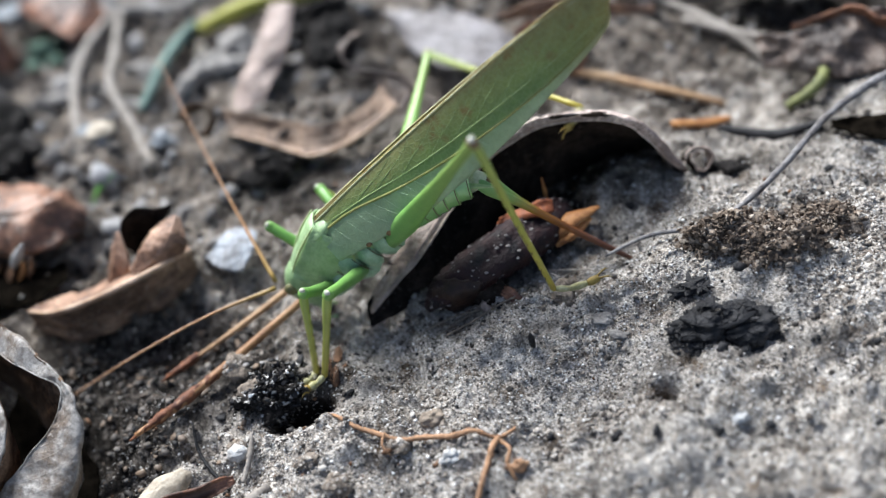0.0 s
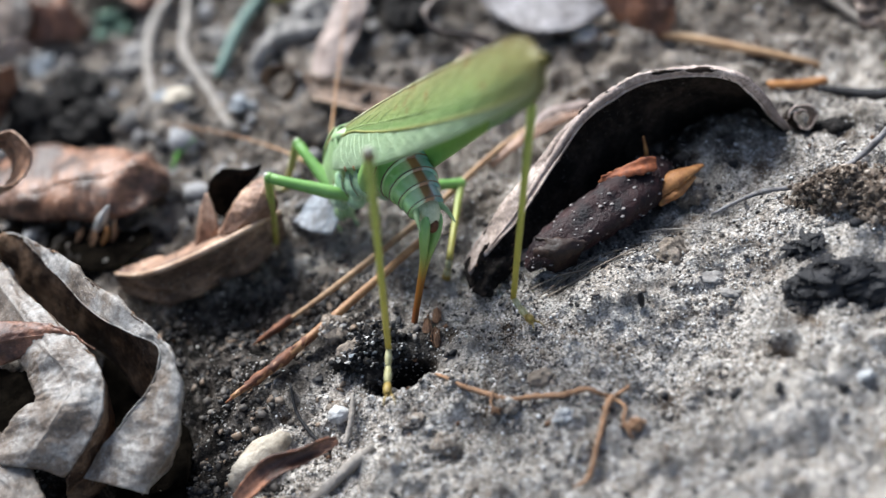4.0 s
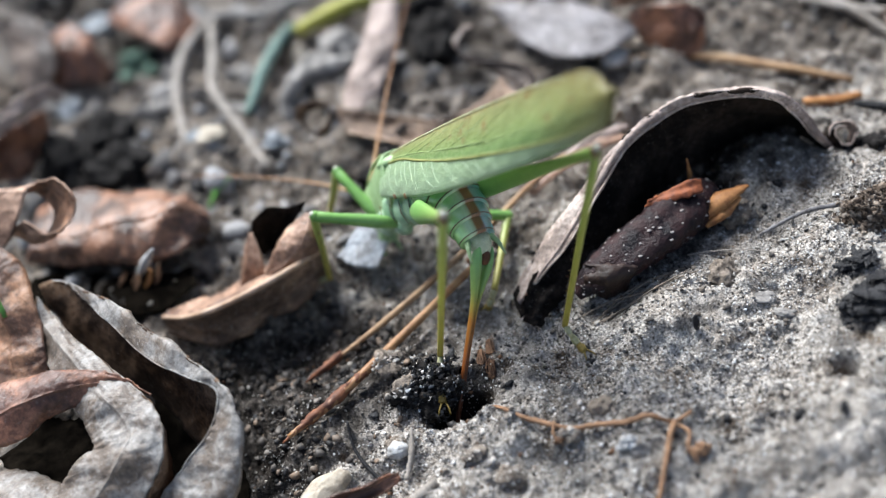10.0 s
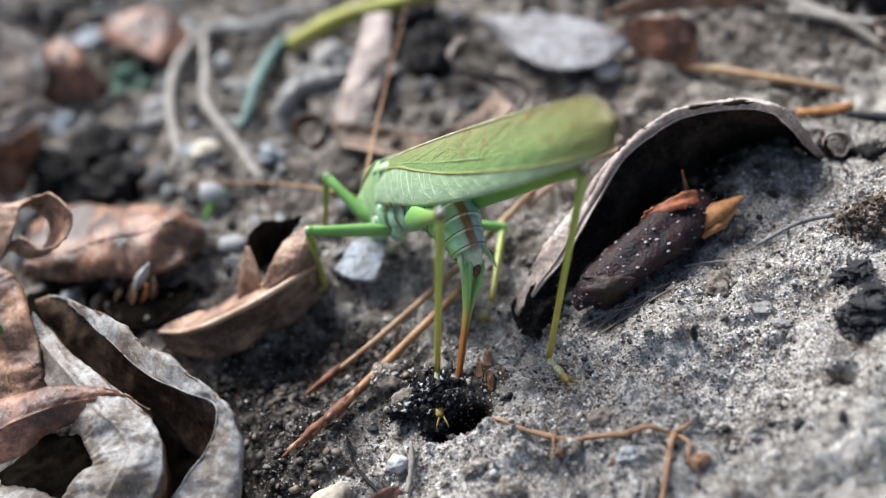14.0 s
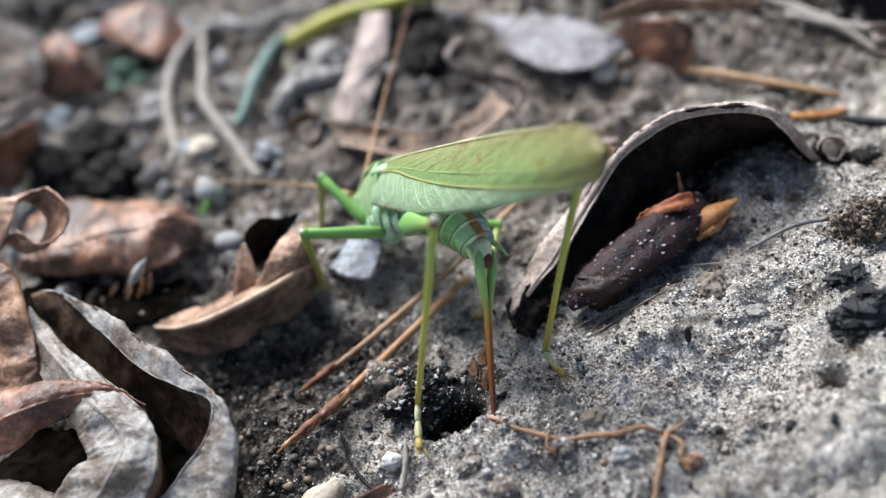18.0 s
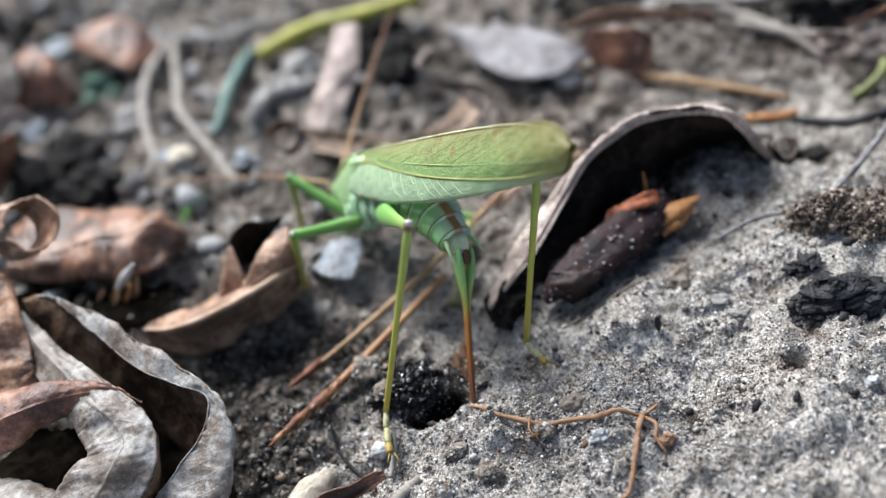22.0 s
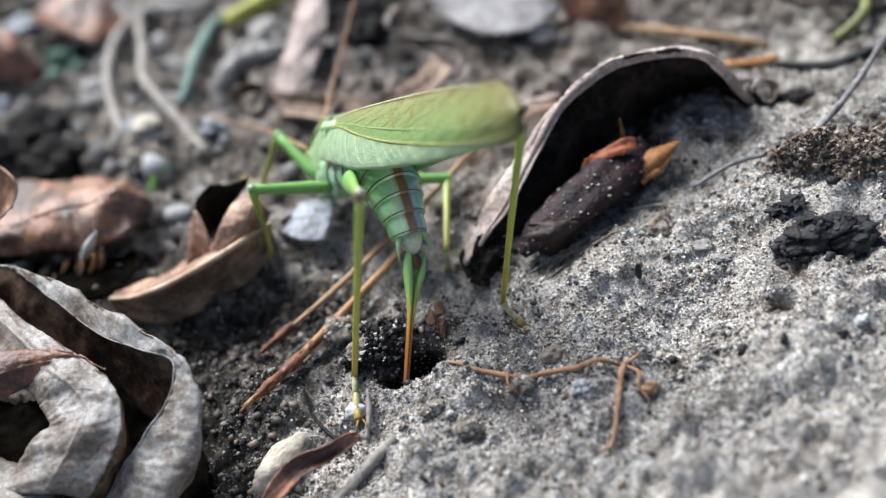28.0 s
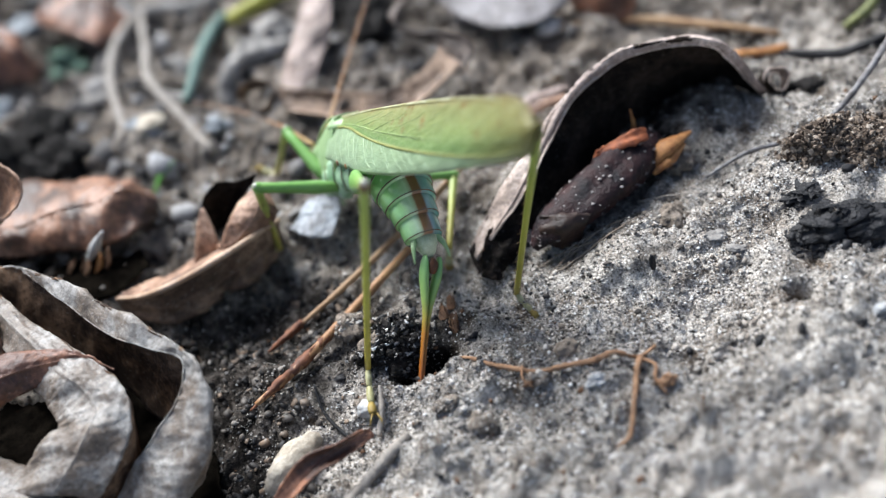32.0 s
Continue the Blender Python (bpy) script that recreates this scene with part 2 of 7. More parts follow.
POD = plain_material("maroon pod skin", (0.034, 0.013, 0.013), (0.007, 0.005, 0.007), 0.5, 0.5, 0.6, gloss=0.25)
LINING = plain_material("torn pod lining", (0.34, 0.10, 0.035), (0.12, 0.035, 0.018), 0.6, 0.6, 0.2)
DUSTY_LEAF = leaf_material("dusty side of a dead leaf", (0.29, 0.195, 0.135), (0.125, 0.08, 0.055), 0.7, 0.5)
PALE_RIM = plain_material("pale leaf rim", (0.58, 0.43, 0.32), (0.34, 0.21, 0.13), 0.4, 0.5, 0.2)
SPLINT = plain_material("orange wood splinter", (0.50, 0.24, 0.085), (0.24, 0.095, 0.035), 0.5, 0.6, 0.2)
YELLOW_STEM = plain_material("yellow green stem", (0.42, 0.40, 0.07), (0.27, 0.27, 0.05), 0.25, 0.5)
OLIVE_STEM = plain_material("dull olive stem", (0.21, 0.22, 0.075), (0.12, 0.13, 0.05), 0.3, 0.6)
TEAL_STEM = plain_material("bluish green stem", (0.17, 0.26, 0.22), (0.09, 0.15, 0.13), 0.3, 0.6)
CLOD = plain_material("crumbly crust", (0.33, 0.275, 0.225), (0.10, 0.08, 0.064), 1.6, 0.95, 0.9, gloss=0.15)
CHIP_LEAF = leaf_material("bleached leaf scrap", (0.36, 0.39, 0.43), (0.24, 0.245, 0.26), 0.6, 0.2)
BLUE_PEBBLE = plain_material("bluish pebble", (0.26, 0.285, 0.31), (0.14, 0.155, 0.17), 0.5, 0.5)
GREY_STONE = plain_material("dusty grey stone", (0.33, 0.31, 0.29), (0.15, 0.14, 0.13), 0.4, 0.85, 0.3)
BROWN_BIT = plain_material("brown bark", (0.20, 0.105, 0.055), (0.08, 0.042, 0.025), 0.7, 0.75, 0.3)
FLAP = plain_material("torn pod skin", (0.040, 0.021, 0.015), (0.012, 0.007, 0.006), 0.5, 0.5, 0.2)
RED_BARK = plain_material("red-brown sheath", (0.22, 0.085, 0.04), (0.08, 0.03, 0.018), 0.5, 0.6, 0.2)
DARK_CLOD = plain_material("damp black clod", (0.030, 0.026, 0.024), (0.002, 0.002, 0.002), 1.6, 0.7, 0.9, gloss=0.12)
LILAC_LEAF = leaf_material("mauve-grey dead leaf", (0.25, 0.235, 0.24), (0.16, 0.145, 0.145), 0.6, 0.2)
TAN_STONE = plain_material("dusty tan stone", (0.33, 0.27, 0.21), (0.2, 0.16, 0.125), 0.7, 0.85, 0.3)
MOULD = plain_material("pale mould", (0.30, 0.27, 0.26), (0.18, 0.16, 0.155), 0.9, 0.8)
# near-black: shade painted into leaf undersides; also the husk's own dark brown
DARK_AND_SHADED_LEAF = leaf_material("dark dead leaf, shade painted into undersides", (0.034, 0.025, 0.020), (0.010, 0.008, 0.007), 0.9, 0.1, 0.08)
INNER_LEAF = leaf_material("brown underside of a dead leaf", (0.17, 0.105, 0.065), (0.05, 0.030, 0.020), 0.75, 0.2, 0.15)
LUMP = crumb_material("earth lumps", (0.0, (0.010, 0.009, 0.009)), (0.28, (0.05, 0.046, 0.045)), (0.5, (0.14, 0.13, 0.124)), (0.85, (0.27, 0.258, 0.25)), (1.0, (0.36, 0.36, 0.37)))
CRUST = crumb_material("sandy crumbs", (0.0, (0.11, 0.090, 0.074)), (0.35, (0.24, 0.204, 0.17)), (0.8, (0.44, 0.40, 0.355)), (1.0, (0.60, 0.56, 0.51)))
BROWN_CRUST = crumb_material("brown fibrous crumbs", (0.0, (0.03, 0.021, 0.015)), (0.4, (0.12, 0.086, 0.062)), (0.8, (0.25, 0.195, 0.15)), (1.0, (0.42, 0.36, 0.30)))
GLINT = crumb_material("black crumbs with bright grains", (0.0, (0.004, 0.004, 0.004)), (0.72, (0.026, 0.023, 0.021)), (0.86, (0.09, 0.085, 0.08)), (0.93, (0.2, 0.195, 0.19)), (1.0, (0.8, 0.8, 0.8)), rough=0.3)
MULCH = crumb_material("damp mould", (0.0, (0.006, 0.005, 0.005)), (0.5, (0.035, 0.030, 0.027)), (0.85, (0.11, 0.094, 0.08)), (1.0, (0.22, 0.15, 0.10)), rough=0.6)
MOSS = plain_material("dusty green moss", (0.20, 0.30, 0.24), (0.08, 0.14, 0.09), 0.6, 0.9, 0.4)
BLADE = plain_material("green grass blade", (0.12, 0.30, 0.06), (0.06, 0.17, 0.03), 0.4, 0.5)


# ---- shapes; all in millimetres, as lists of points and faces
def hashed(ix, iy, seed):
    h = (ix.astype(np.int64) * 374761393 + iy.astype(np.int64) * 668265263 + seed * 1442695041) & 0x7FFFFFFF
    h = ((h ^ (h >> 13)) * 1274126177) & 0x7FFFFFFF
    return ((h ^ (h >> 16)) & 0xFFFF) / 65535.0


def value_noise(x, y, seed=0):
    ix, iy = np.floor(x), np.floor(y)
    fx, fy = x - ix, y - iy
    fx, fy = fx * fx * fx * (fx * (fx * 6 - 15) + 10), fy * fy * fy * (fy * (fy * 6 - 15) + 10)
    a, b = hashed(ix, iy, seed), hashed(ix + 1, iy, seed)
    c, d = hashed(ix, iy + 1, seed), hashed(ix + 1, iy + 1, seed)
    return (a + (b - a) * fx) * (1 - fy) + (c + (d - c) * fx) * fy - 0.5


BUMPS = (  # x, y, height, reach
    (36, -13, 3.4, 8), (44, -15, 3.0, 9), (31, -22, 1.6, 6), (12, -14, 1.2, 6), (17, 1, -2.6, 7), (28, 3, 3.4, 7), (13, -14.5, 1.4, 6), (22, -15, 1.2, 7), (-29, -2, -2.6, 9), (-26, -20, -2.2, 8),
    (-62, 30, 2.5, 18), (-8, -27, 0.4, 5), (-5, -5, -2.2, 6), (24, -32, 1.6, 6), (46, 16, -2.4, 9), (-44, 38, 2.0, 8), (-20, -24, 1.4, 5), (20, -34, 1.6, 9), (5, -17, 1.0, 5), (-16, 45, 2.0, 10), (50, 20, -2.5, 14),
    (-40, 45, 1.5, 12), (10, 45, -1.5, 12), (-45, -25, -4.5, 16), (-52, -5, -1.5, 12), (60, -20, 2.5, 16), (-48, -14, -8.0, 6.5), (-53, -6, -5.0, 5.0), (-15.0, -17.6, -6.5, 1.6), (-16.6, -18.0, -6.0, 1.6), (-18.4, -17.2, -5.0, 1.5), (-13.6, -17.0, -3.5, 1.3), (-16.6, -21.2, 1.0, 1.3), (-13.0, -20.2, 1.0, 1.5), (-2.6, -15.6, -1.5, 2.6), (-19.6, -20.4, 0.8, 1.3), (24.4, -29.2, -4.0, 1.0), (28.0, -25.6, -1.5, 2.2))


def height(x, y):
    """The soil's height over the plane, in millimetres."""
    x, y = np.asarray(x, float), np.asarray(y, float)
    z = np.zeros_like(x)
    for bx, by, h, r in BUMPS:
        z = z + h * np.exp(-((x - bx) ** 2 + (y - by) ** 2) / (r * r))
    z = z + 2.6 * value_noise(x / 14, y / 14, 1) + 2.2 * value_noise(x / 6.1 + 3, y / 6.1, 2)
    z = z + 1.2 * value_noise(x / 2.7, y / 2.7 + 7, 3) + 0.7 * value_noise(x / 1.25, y / 1.25, 4) + 0.45 * value_noise(x / 0.62, y / 0.62, 5)
    lump = value_noise(x / 3.4 + 40, y / 3.4 - 11, 6)
    z = z + 2.2 * np.clip(lump - 0.18, 0, 1) ** 0.8
    crumb = np.abs(value_noise(x / 1.7 + 9, y / 1.7 - 4, 8)) * 1.1 + np.abs(value_noise(x / 0.9, y / 0.9 + 5, 9)) * 0.55
    litter = 0.3 / (1 + np.exp(np.clip((x + 0.55 * y + 18) / 4, -50, 50))) + 1 / (1 + np.exp(np.clip((24 - y) / 4, -50, 50)))
    far = np.hypot(x, y) < 200
    return z + crumb - 0.45 + np.clip(litter, 0, 1) * far * (2.6 * value_noise(x / 5.2 + 1, y / 5.2, 10) + 1.5 * value_noise(x / 2.3, y / 2.3 + 2, 11))


def on(x, y, up=0.0):
    return (x, y, float(height(x, y)) + up)


def spline(points, n):
    """n places along a smooth line through the points; each point may carry further numbers."""
    p = np.array(points, float)
    if len(p) == 2:
        k = np.linspace(0, 1, n)[:, None]
        return p[0] * (1 - k) + p[1] * k
    p = np.vstack([2 * p[0] - p[1], p, 2 * p[-1] - p[-2]])
    out = []
    for u in np.linspace(0, len(p) - 3 - 1e-9, n):
        i = int(u)
        f = u - i
        a, b, c, d = p[i], p[i + 1], p[i + 2], p[i + 3]
        out.append(0.5 * (2 * b + (c - a) * f + (2 * a - 5 * b + 4 * c - d) * f * f + (3 * b - a - 3 * c + d) * f ** 3))
    return np.array(out)


def unit(v):
    return v / (np.linalg.norm(v) + 1e-12)


def tangents(p):
    t = np.gradient(p, axis=0)
    return t / (np.linalg.norm(t, axis=1)[:, None] + 1e-12)


def tube(points, radii, n=16, sides=8, rough=0.0, squash=1.0, seed=0, flute=0.0):
    """A tapered, slightly uneven rod along a line, closed at its ends."""
    line = spline(points, n)
    r = np.interp(np.linspace(0, 1, n), np.linspace(0, 1, len(radii)), radii)
    rng = np.random.default_rng(seed)
    t = tangents(line)
    ref = np.array((0.0, 0, 1)) if abs(t[:, 2]).mean() < 0.8 else np.array((0.0, 1, 0))
    vs, fs = [], []
    for i in range(n):
        a = unit(np.cross(t[i], ref))
        b = np.cross(a, t[i])
        for k in range(sides):
            w = 2 * math.pi * k / sides
            q = r[i] * (1 + rough * rng.uniform(-1, 1) + flute * (math.sin(3 * w + 0.05 * i) + 0.6 * math.sin(5 * w + 1.3 - 0.08 * i)))
            vs.append(line[i] + a * math.cos(w) * q + b * math.sin(w) * q * squash)
    for i in range(n - 1):
        for k in range(sides):
            fs.append((i * sides + k, i * sides + (k + 1) % sides, (i + 1) * sides + (k + 1) % sides, (i + 1) * sides + k))
    fs.append(tuple(range(sides))[::-1])
    fs.append(tuple((n - 1) * sides + k for k in range(sides)))
    return vs, fs


def loft(sections, sides=20, power=2.0):
    """A body through cross sections (y, z, half width, half height above, half height below), along y."""
    vs, fs = [], []
    for y, z, w, up, down in sections:
        for k in range(sides):
            a = 2 * math.pi * k / sides
            c, s = math.cos(a), math.sin(a)
            c, s = math.copysign(abs(c) ** (2 / power), c), math.copysign(abs(s) ** (2 / power), s)
            vs.append(np.array((w * c, y, z + (up if s > 0 else down) * s)))
    n = len(sections)
    for i in range(n - 1):
        for k in range(sides):
            fs.append((i * sides + k, (i + 1) * sides + k, (i + 1) * sides + (k + 1) % sides, i * sides + (k + 1) % sides))
    fs.append(tuple(range(sides)))
    fs.append(tuple((n - 1) * sides + k for k in range(sides))[::-1])
    return vs, fs


def blob(size, seed=0, rough=0.25, rings=8, sides=10):
    """A rounded lump with uneven faces, about its own middle."""
    rng = np.random.default_rng(seed)
    vs, fs = [np.array((0, 0, -size[2]))], []
    for i in range(1, rings):
        v = math.pi * i / rings
        for k in range(sides):
            u = 2 * math.pi * k / sides
            f = 1 + rough * rng.uniform(-1, 1)
            vs.append(np.array((math.sin(v) * math.cos(u) * size[0], math.sin(v) * math.sin(u) * size[1], -math.cos(v) * size[2])) * f)
    vs.append(np.array((0, 0, size[2])))
    for k in range(sides):
        fs.append((0, 1 + (k + 1) % sides, 1 + k))
        for i in range(rings - 2):
            a = 1 + i * sides
            fs.append((a + k, a + (k + 1) % sides, a + sides + (k + 1) % sides, a + sides + k))
        a = 1 + (rings - 2) * sides
        fs.append((a + k, a + (k + 1) % sides, len(vs) - 1))
    return vs, fs


def rock(size, seed=0, rough=0.3, rings=22, sides=30, fine=1.0):
    """A lump worn by noise at three scales."""
    vs, fs = blob((1, 1, 1), 0, 0.0, rings, sides)
    out, s = [], Vector((seed * 3.7, seed * 1.3, 0))
    for v in vs:
        d = Vector(v)
        f = 1 + rough * (noise.noise(d * 1.4 + s) + fine * 0.7 * noise.noise(d * 3.4 + s) + fine * 0.45 * noise.noise(d * 8.0 + s))
        out.append(np.array((d.x * size[0], d.y * size[1], d.z * size[2])) * f)
    return out, fs


def blade(rows, n=60, m=17, thick=0.22, ripple=0.25, tooth=0.12, seed=0, anchor=0.0, wrinkle=0.5):
    """A dry leaf. Rows along its midrib: x, y, z, width, roll in degrees, curl in degrees across (plus: edges up).
    anchor: which line of the blade the rows give, -1 and 1 for its edges, 0 for the midrib. Returns points, faces and, for each point, its place on the blade (across, along)."""
    rows = [tuple(r) for r in rows]
    line = spline(rows, n)
    p, w, roll, curl = line[:, :3], np.maximum(line[:, 3], 0.15), np.radians(line[:, 4]), np.radians(line[:, 5])
    t = tangents(p)
    along = np.concatenate([[0], np.cumsum(np.linalg.norm(np.diff(p, axis=0), axis=1))])
    side = None
    top, uv = [], []
    for i in range(n):
        s = np.cross(t[i], (0, 0, 1.0))
        if side is None or np.linalg.norm(s) > 0.25:
            s = unit(s)
            if side is not None and s @ side < 0:
                s = -s
        else:
            s = unit(side - t[i] * (side @ t[i]))
        side = s
        nrm = np.cross(s, t[i])
        c, q = math.cos(roll[i]), math.sin(roll[i])
        s2, n2 = s * c + nrm * q, nrm * c - s * q
        for j in range(m):
            v = 2 * j / (m - 1) - 1
            half = w[i] / 2
            if abs(v) > 0.99:
                half *= 1 - tooth * abs(math.sin(along[i] * 2.1 + seed)) * 0.5 - 0.1 * max(0.0, float(noise.noise(Vector((along[i] * 0.5, v, seed + 3)))))
            if abs(curl[i]) > 0.02:
                rad = half / (curl[i] / 2)
                ox, oz = rad * math.sin(v * curl[i] / 2), rad * (1 - math.cos(v * curl[i] / 2))
                ox, oz = ox - rad * math.sin(anchor * curl[i] / 2), oz - rad * (1 - math.cos(anchor * curl[i] / 2))
            else:
                ox, oz = half * (v - anchor), 0
            wob = ripple * float(noise.noise(Vector((along[i] * 0.28, v * 1.3 + seed * 7.1, seed))))
            wob += 0.3 * ripple * float(noise.noise(Vector((along[i] * 0.9, v * 3.0, seed + 9))))
            wob += 0.35 * wrinkle * float(noise.noise(Vector((along[i] * 1.9 + abs(v) * 2.5, v * 5.0, seed + 21))))
            wob -= 0.22 * math.exp(-(v * 6) ** 2) * thick
            top.append(p[i] + s2 * ox + n2 * (oz + wob * min(1.0, half / 1.5)))
            uv.append((v * half, along[i]))
    return skin(np.array(top).reshape(n, m, 3), uv, thick)


def sheet(lines, n=60, m=17, thick=0.22, ripple=0.25, tooth=0.12, seed=0, wrinkle=0.5):
    """A leaf lofted through a few lines that run along it, from one edge to the other."""
    runs = np.array([spline(l, n) for l in lines])
    grid = np.array([spline(runs[:, i], m) for i in range(n)])
    length = np.concatenate([[0], np.cumsum(np.linalg.norm(np.diff(grid[:, m // 2], axis=0), axis=1))])
    du, dv = np.gradient(grid, axis=0), np.gradient(grid, axis=1)
    nn = np.cross(dv, du)
    nn = nn / (np.linalg.norm(nn, axis=2)[:, :, None] + 1e-9)
    uv = []
    for i in range(n):
        half = np.linalg.norm(np.diff(grid[i], axis=0), axis=1).sum() / 2
        for j in range(m):
            v, a = 2 * j / (m - 1) - 1, length[i]
            wob = ripple * noise.noise(Vector((a * 0.28, v * 1.3 + seed * 7.1, seed))) + 0.3 * ripple * noise.noise(Vector((a * 0.9, v * 3.0, seed + 9)))
            wob += 0.35 * wrinkle * noise.noise(Vector((a * 1.9 + abs(v) * 2.5, v * 5.0, seed + 21)))
            grid[i, j] += nn[i, j] * wob * min(1.0, half / 1.5)
            if abs(v) > 0.99:
                grid[i, j] += unit(dv[i, j]) * (-v) * min(half, 3.0) * tooth * (0.25 * abs(math.sin(a * 2.1 + seed)) + 0.5 * max(0.0, noise.noise(Vector((a * 0.5, v, seed + 3)))))
            uv.append((v * half, a))
    return skin(grid, uv, thick)


def skin(grid, uv, thick):
    """Gives a sheet of points its thickness and closes its edges."""
    n, m = grid.shape[:2]
    top = grid.reshape(-1, 3)
    du, dv = np.gradient(grid, axis=0), np.gradient(grid, axis=1)
    nn = np.cross(dv, du)
    nn = nn / (np.linalg.norm(nn, axis=2)[:, :, None] + 1e-9)
    low = (grid - nn * thick).reshape(-1, 3)
    vs = np.vstack([top, low])
    fs, o = [], n * m
    for i in range(n - 1):
        for j in range(m - 1):
            a, b, c, d = i * m + j, i * m + j + 1, (i + 1) * m + j + 1, (i + 1) * m + j
            fs.append((a, b, c, d))
            fs.append((o + d, o + c, o + b, o + a))
        for j, flip in ((0, False), (m - 1, True)):
            a, d = i * m + j, (i + 1) * m + j
            fs.append((a, d, o + d, o + a) if not flip else (d, a, o + a, o + d))
    for i, flip in ((0, True), (n - 1, False)):
        for j in range(m - 1):
            a, b = i * m + j, i * m + j + 1
            fs.append((a, b, o + b, o + a) if not flip else (b, a, o + a, o + b))
    return vs, fs, uv + uv


def part(name, shape, mat, parent=None, label="", smooth=True, m=None, under=None):
    """One mesh object from points and faces in millimetres, under a thing or a part."""
    vs, fs = shape[0], shape[1]
    me = bpy.data.meshes.new(name)
    me.from_pydata((np.array(vs, float) * MM).tolist(), [], [list(f) for f in fs])
    if len(shape) > 2:
        layer = me.uv_layers.new(name="UVMap")
        idx = np.empty(len(me.loops), np.int32)
        me.loops.foreach_get("vertex_index", idx)
        layer.data.foreach_set("uv", np.array(shape[2], np.float32)[idx].ravel())
    if smooth:
        me.polygons.foreach_set("use_smooth", np.ones(len(me.polygons), bool))
    me.materials.append(mat)
    if under is not None:
        # the lower side of a blade has its own colour, some with shade painted in
        me.materials.append(under)
        half = len(vs) // 2
        me.polygons.foreach_set("material_index", np.array([1 if min(f) >= half else 0 for f in fs], np.int32))
    me.update()
    ob = new(name, me)
    if parent is not None:
        ob.parent = parent
    if m is not None:
        ob.matrix_basis = m
    return tagged(ob, label)


def thing(name, shape, mat, label, category, group="", kind="", smooth=True, under=None):
    return tagged(part(name, shape, mat, None, label, smooth, None, under), category=category, group=group, kind=kind)


def joined(pieces):
    vs, fs = [], []
    for v, f in pieces:
        o = len(vs)
        vs.extend(v)
        fs.extend([tuple(i + o for i in q) for q in f])
    return vs, fs


def moved(shape, at, turn=(0, 0, 0), size=1.0):
    m = pose(*at, *turn)
    r = np.array(m.to_3x3())
    return [r @ (np.array(v) * size) + np.array(at) for v in shape[0]], shape[1]


# ---- the ground: one sheet, fine where it is near and widening to the far distance
def axis(lo, hi, step):
    core = np.arange(lo, hi + 1e-6, step)
    far = 1.0 * np.geomspace(1, 60000, 26)
    return np.concatenate([(lo - far)[::-1], core, hi + far])


def build_ground():
    xs, ys = axis(-90, 82, 0.40), axis(-56, 116, 0.40)
    gx, gy = np.meshgrid(xs, ys)
    gz = height(gx, gy)
    nx, ny = len(xs), len(ys)
    vs = np.stack([gx, gy, gz], 2).reshape(-1, 3) * MM
    i = np.arange(nx * ny).reshape(ny, nx)
    quads = np.stack([i[:-1, :-1], i[:-1, 1:], i[1:, 1:], i[1:, :-1]], 2).reshape(-1, 4)
    me = bpy.data.meshes.new("ground")
    me.vertices.add(len(vs))
    me.vertices.foreach_set("co", vs.astype(np.float32).ravel())
    me.loops.add(quads.size)
    me.loops.foreach_set("vertex_index", quads.astype(np.int32).ravel())
    me.polygons.add(len(quads))
    me.polygons.foreach_set("loop_start", np.arange(0, quads.size, 4, dtype=np.int32))
    me.polygons.foreach_set("use_smooth", np.ones(len(quads), bool))
    me.update(calc_edges=True)
    me.validate()
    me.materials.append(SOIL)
    tagged(new("ground", me), "grey-brown sandy soil, crumbly and uneven", "ground", kind="structure")


def scatter(name, mat, label, category, count, sizes, shape, box, seed, keep=None, sink=0.3):
    """Many small pieces that lie on the soil, as one object."""
    rng = np.random.default_rng(seed)
    base, faces = np.array(shape[0]), np.array(shape[1])
    x, y = rng.uniform(box[0], box[1], count), rng.uniform(box[2], box[3], count)
    if keep is not None:
        ok = rng.random(count) < keep(x, y)
        x, y = x[ok], y[ok]
    k = len(x)
    s = sizes[0] * (sizes[1] / sizes[0]) ** (rng.random(k) ** 2.2)
    q = rng.normal(size=(k, 4))
    q /= np.linalg.norm(q, axis=1)[:, None]
    a, b, c, d = q.T
    rot = np.stack([1 - 2 * (c * c + d * d), 2 * (b * c - a * d), 2 * (b * d + a * c), 2 * (b * c + a * d), 1 - 2 * (b * b + d * d), 2 * (c * d - a * b),
                    2 * (b * d - a * c), 2 * (c * d + a * b), 1 - 2 * (b * b + c * c)], 1).reshape(k, 3, 3)
    jit = base[None] * (1 + 0.45 * rng.uniform(-1, 1, (k, len(base), 1))) * rng.uniform(0.45, 1.3, (k, 1, 3))
    v = np.einsum("kij,kvj->kvi", rot, jit) * s[:, None, None] * np.array((1, 1, 0.8))
    v += np.stack([x, y, height(x, y) + s * (0.6 - sink)], 1)[:, None]
    f = (faces[None] + (np.arange(k) * len(base))[:, None, None]).reshape(-1, faces.shape[1])
    me = bpy.data.meshes.new(name)
    me.vertices.add(k * len(base))
    me.vertices.foreach_set("co", (v * MM).astype(np.float32).ravel())
    me.loops.add(f.size)
    me.loops.foreach_set("vertex_index", f.astype(np.int32).ravel())
    me.polygons.add(len(f))
    me.polygons.foreach_set("loop_start", np.arange(0, f.size, f.shape[1], dtype=np.int32))
    me.update(calc_edges=True)
    me.materials.append(mat)
    return tagged(new(name, me), label, category, kind="stuff")


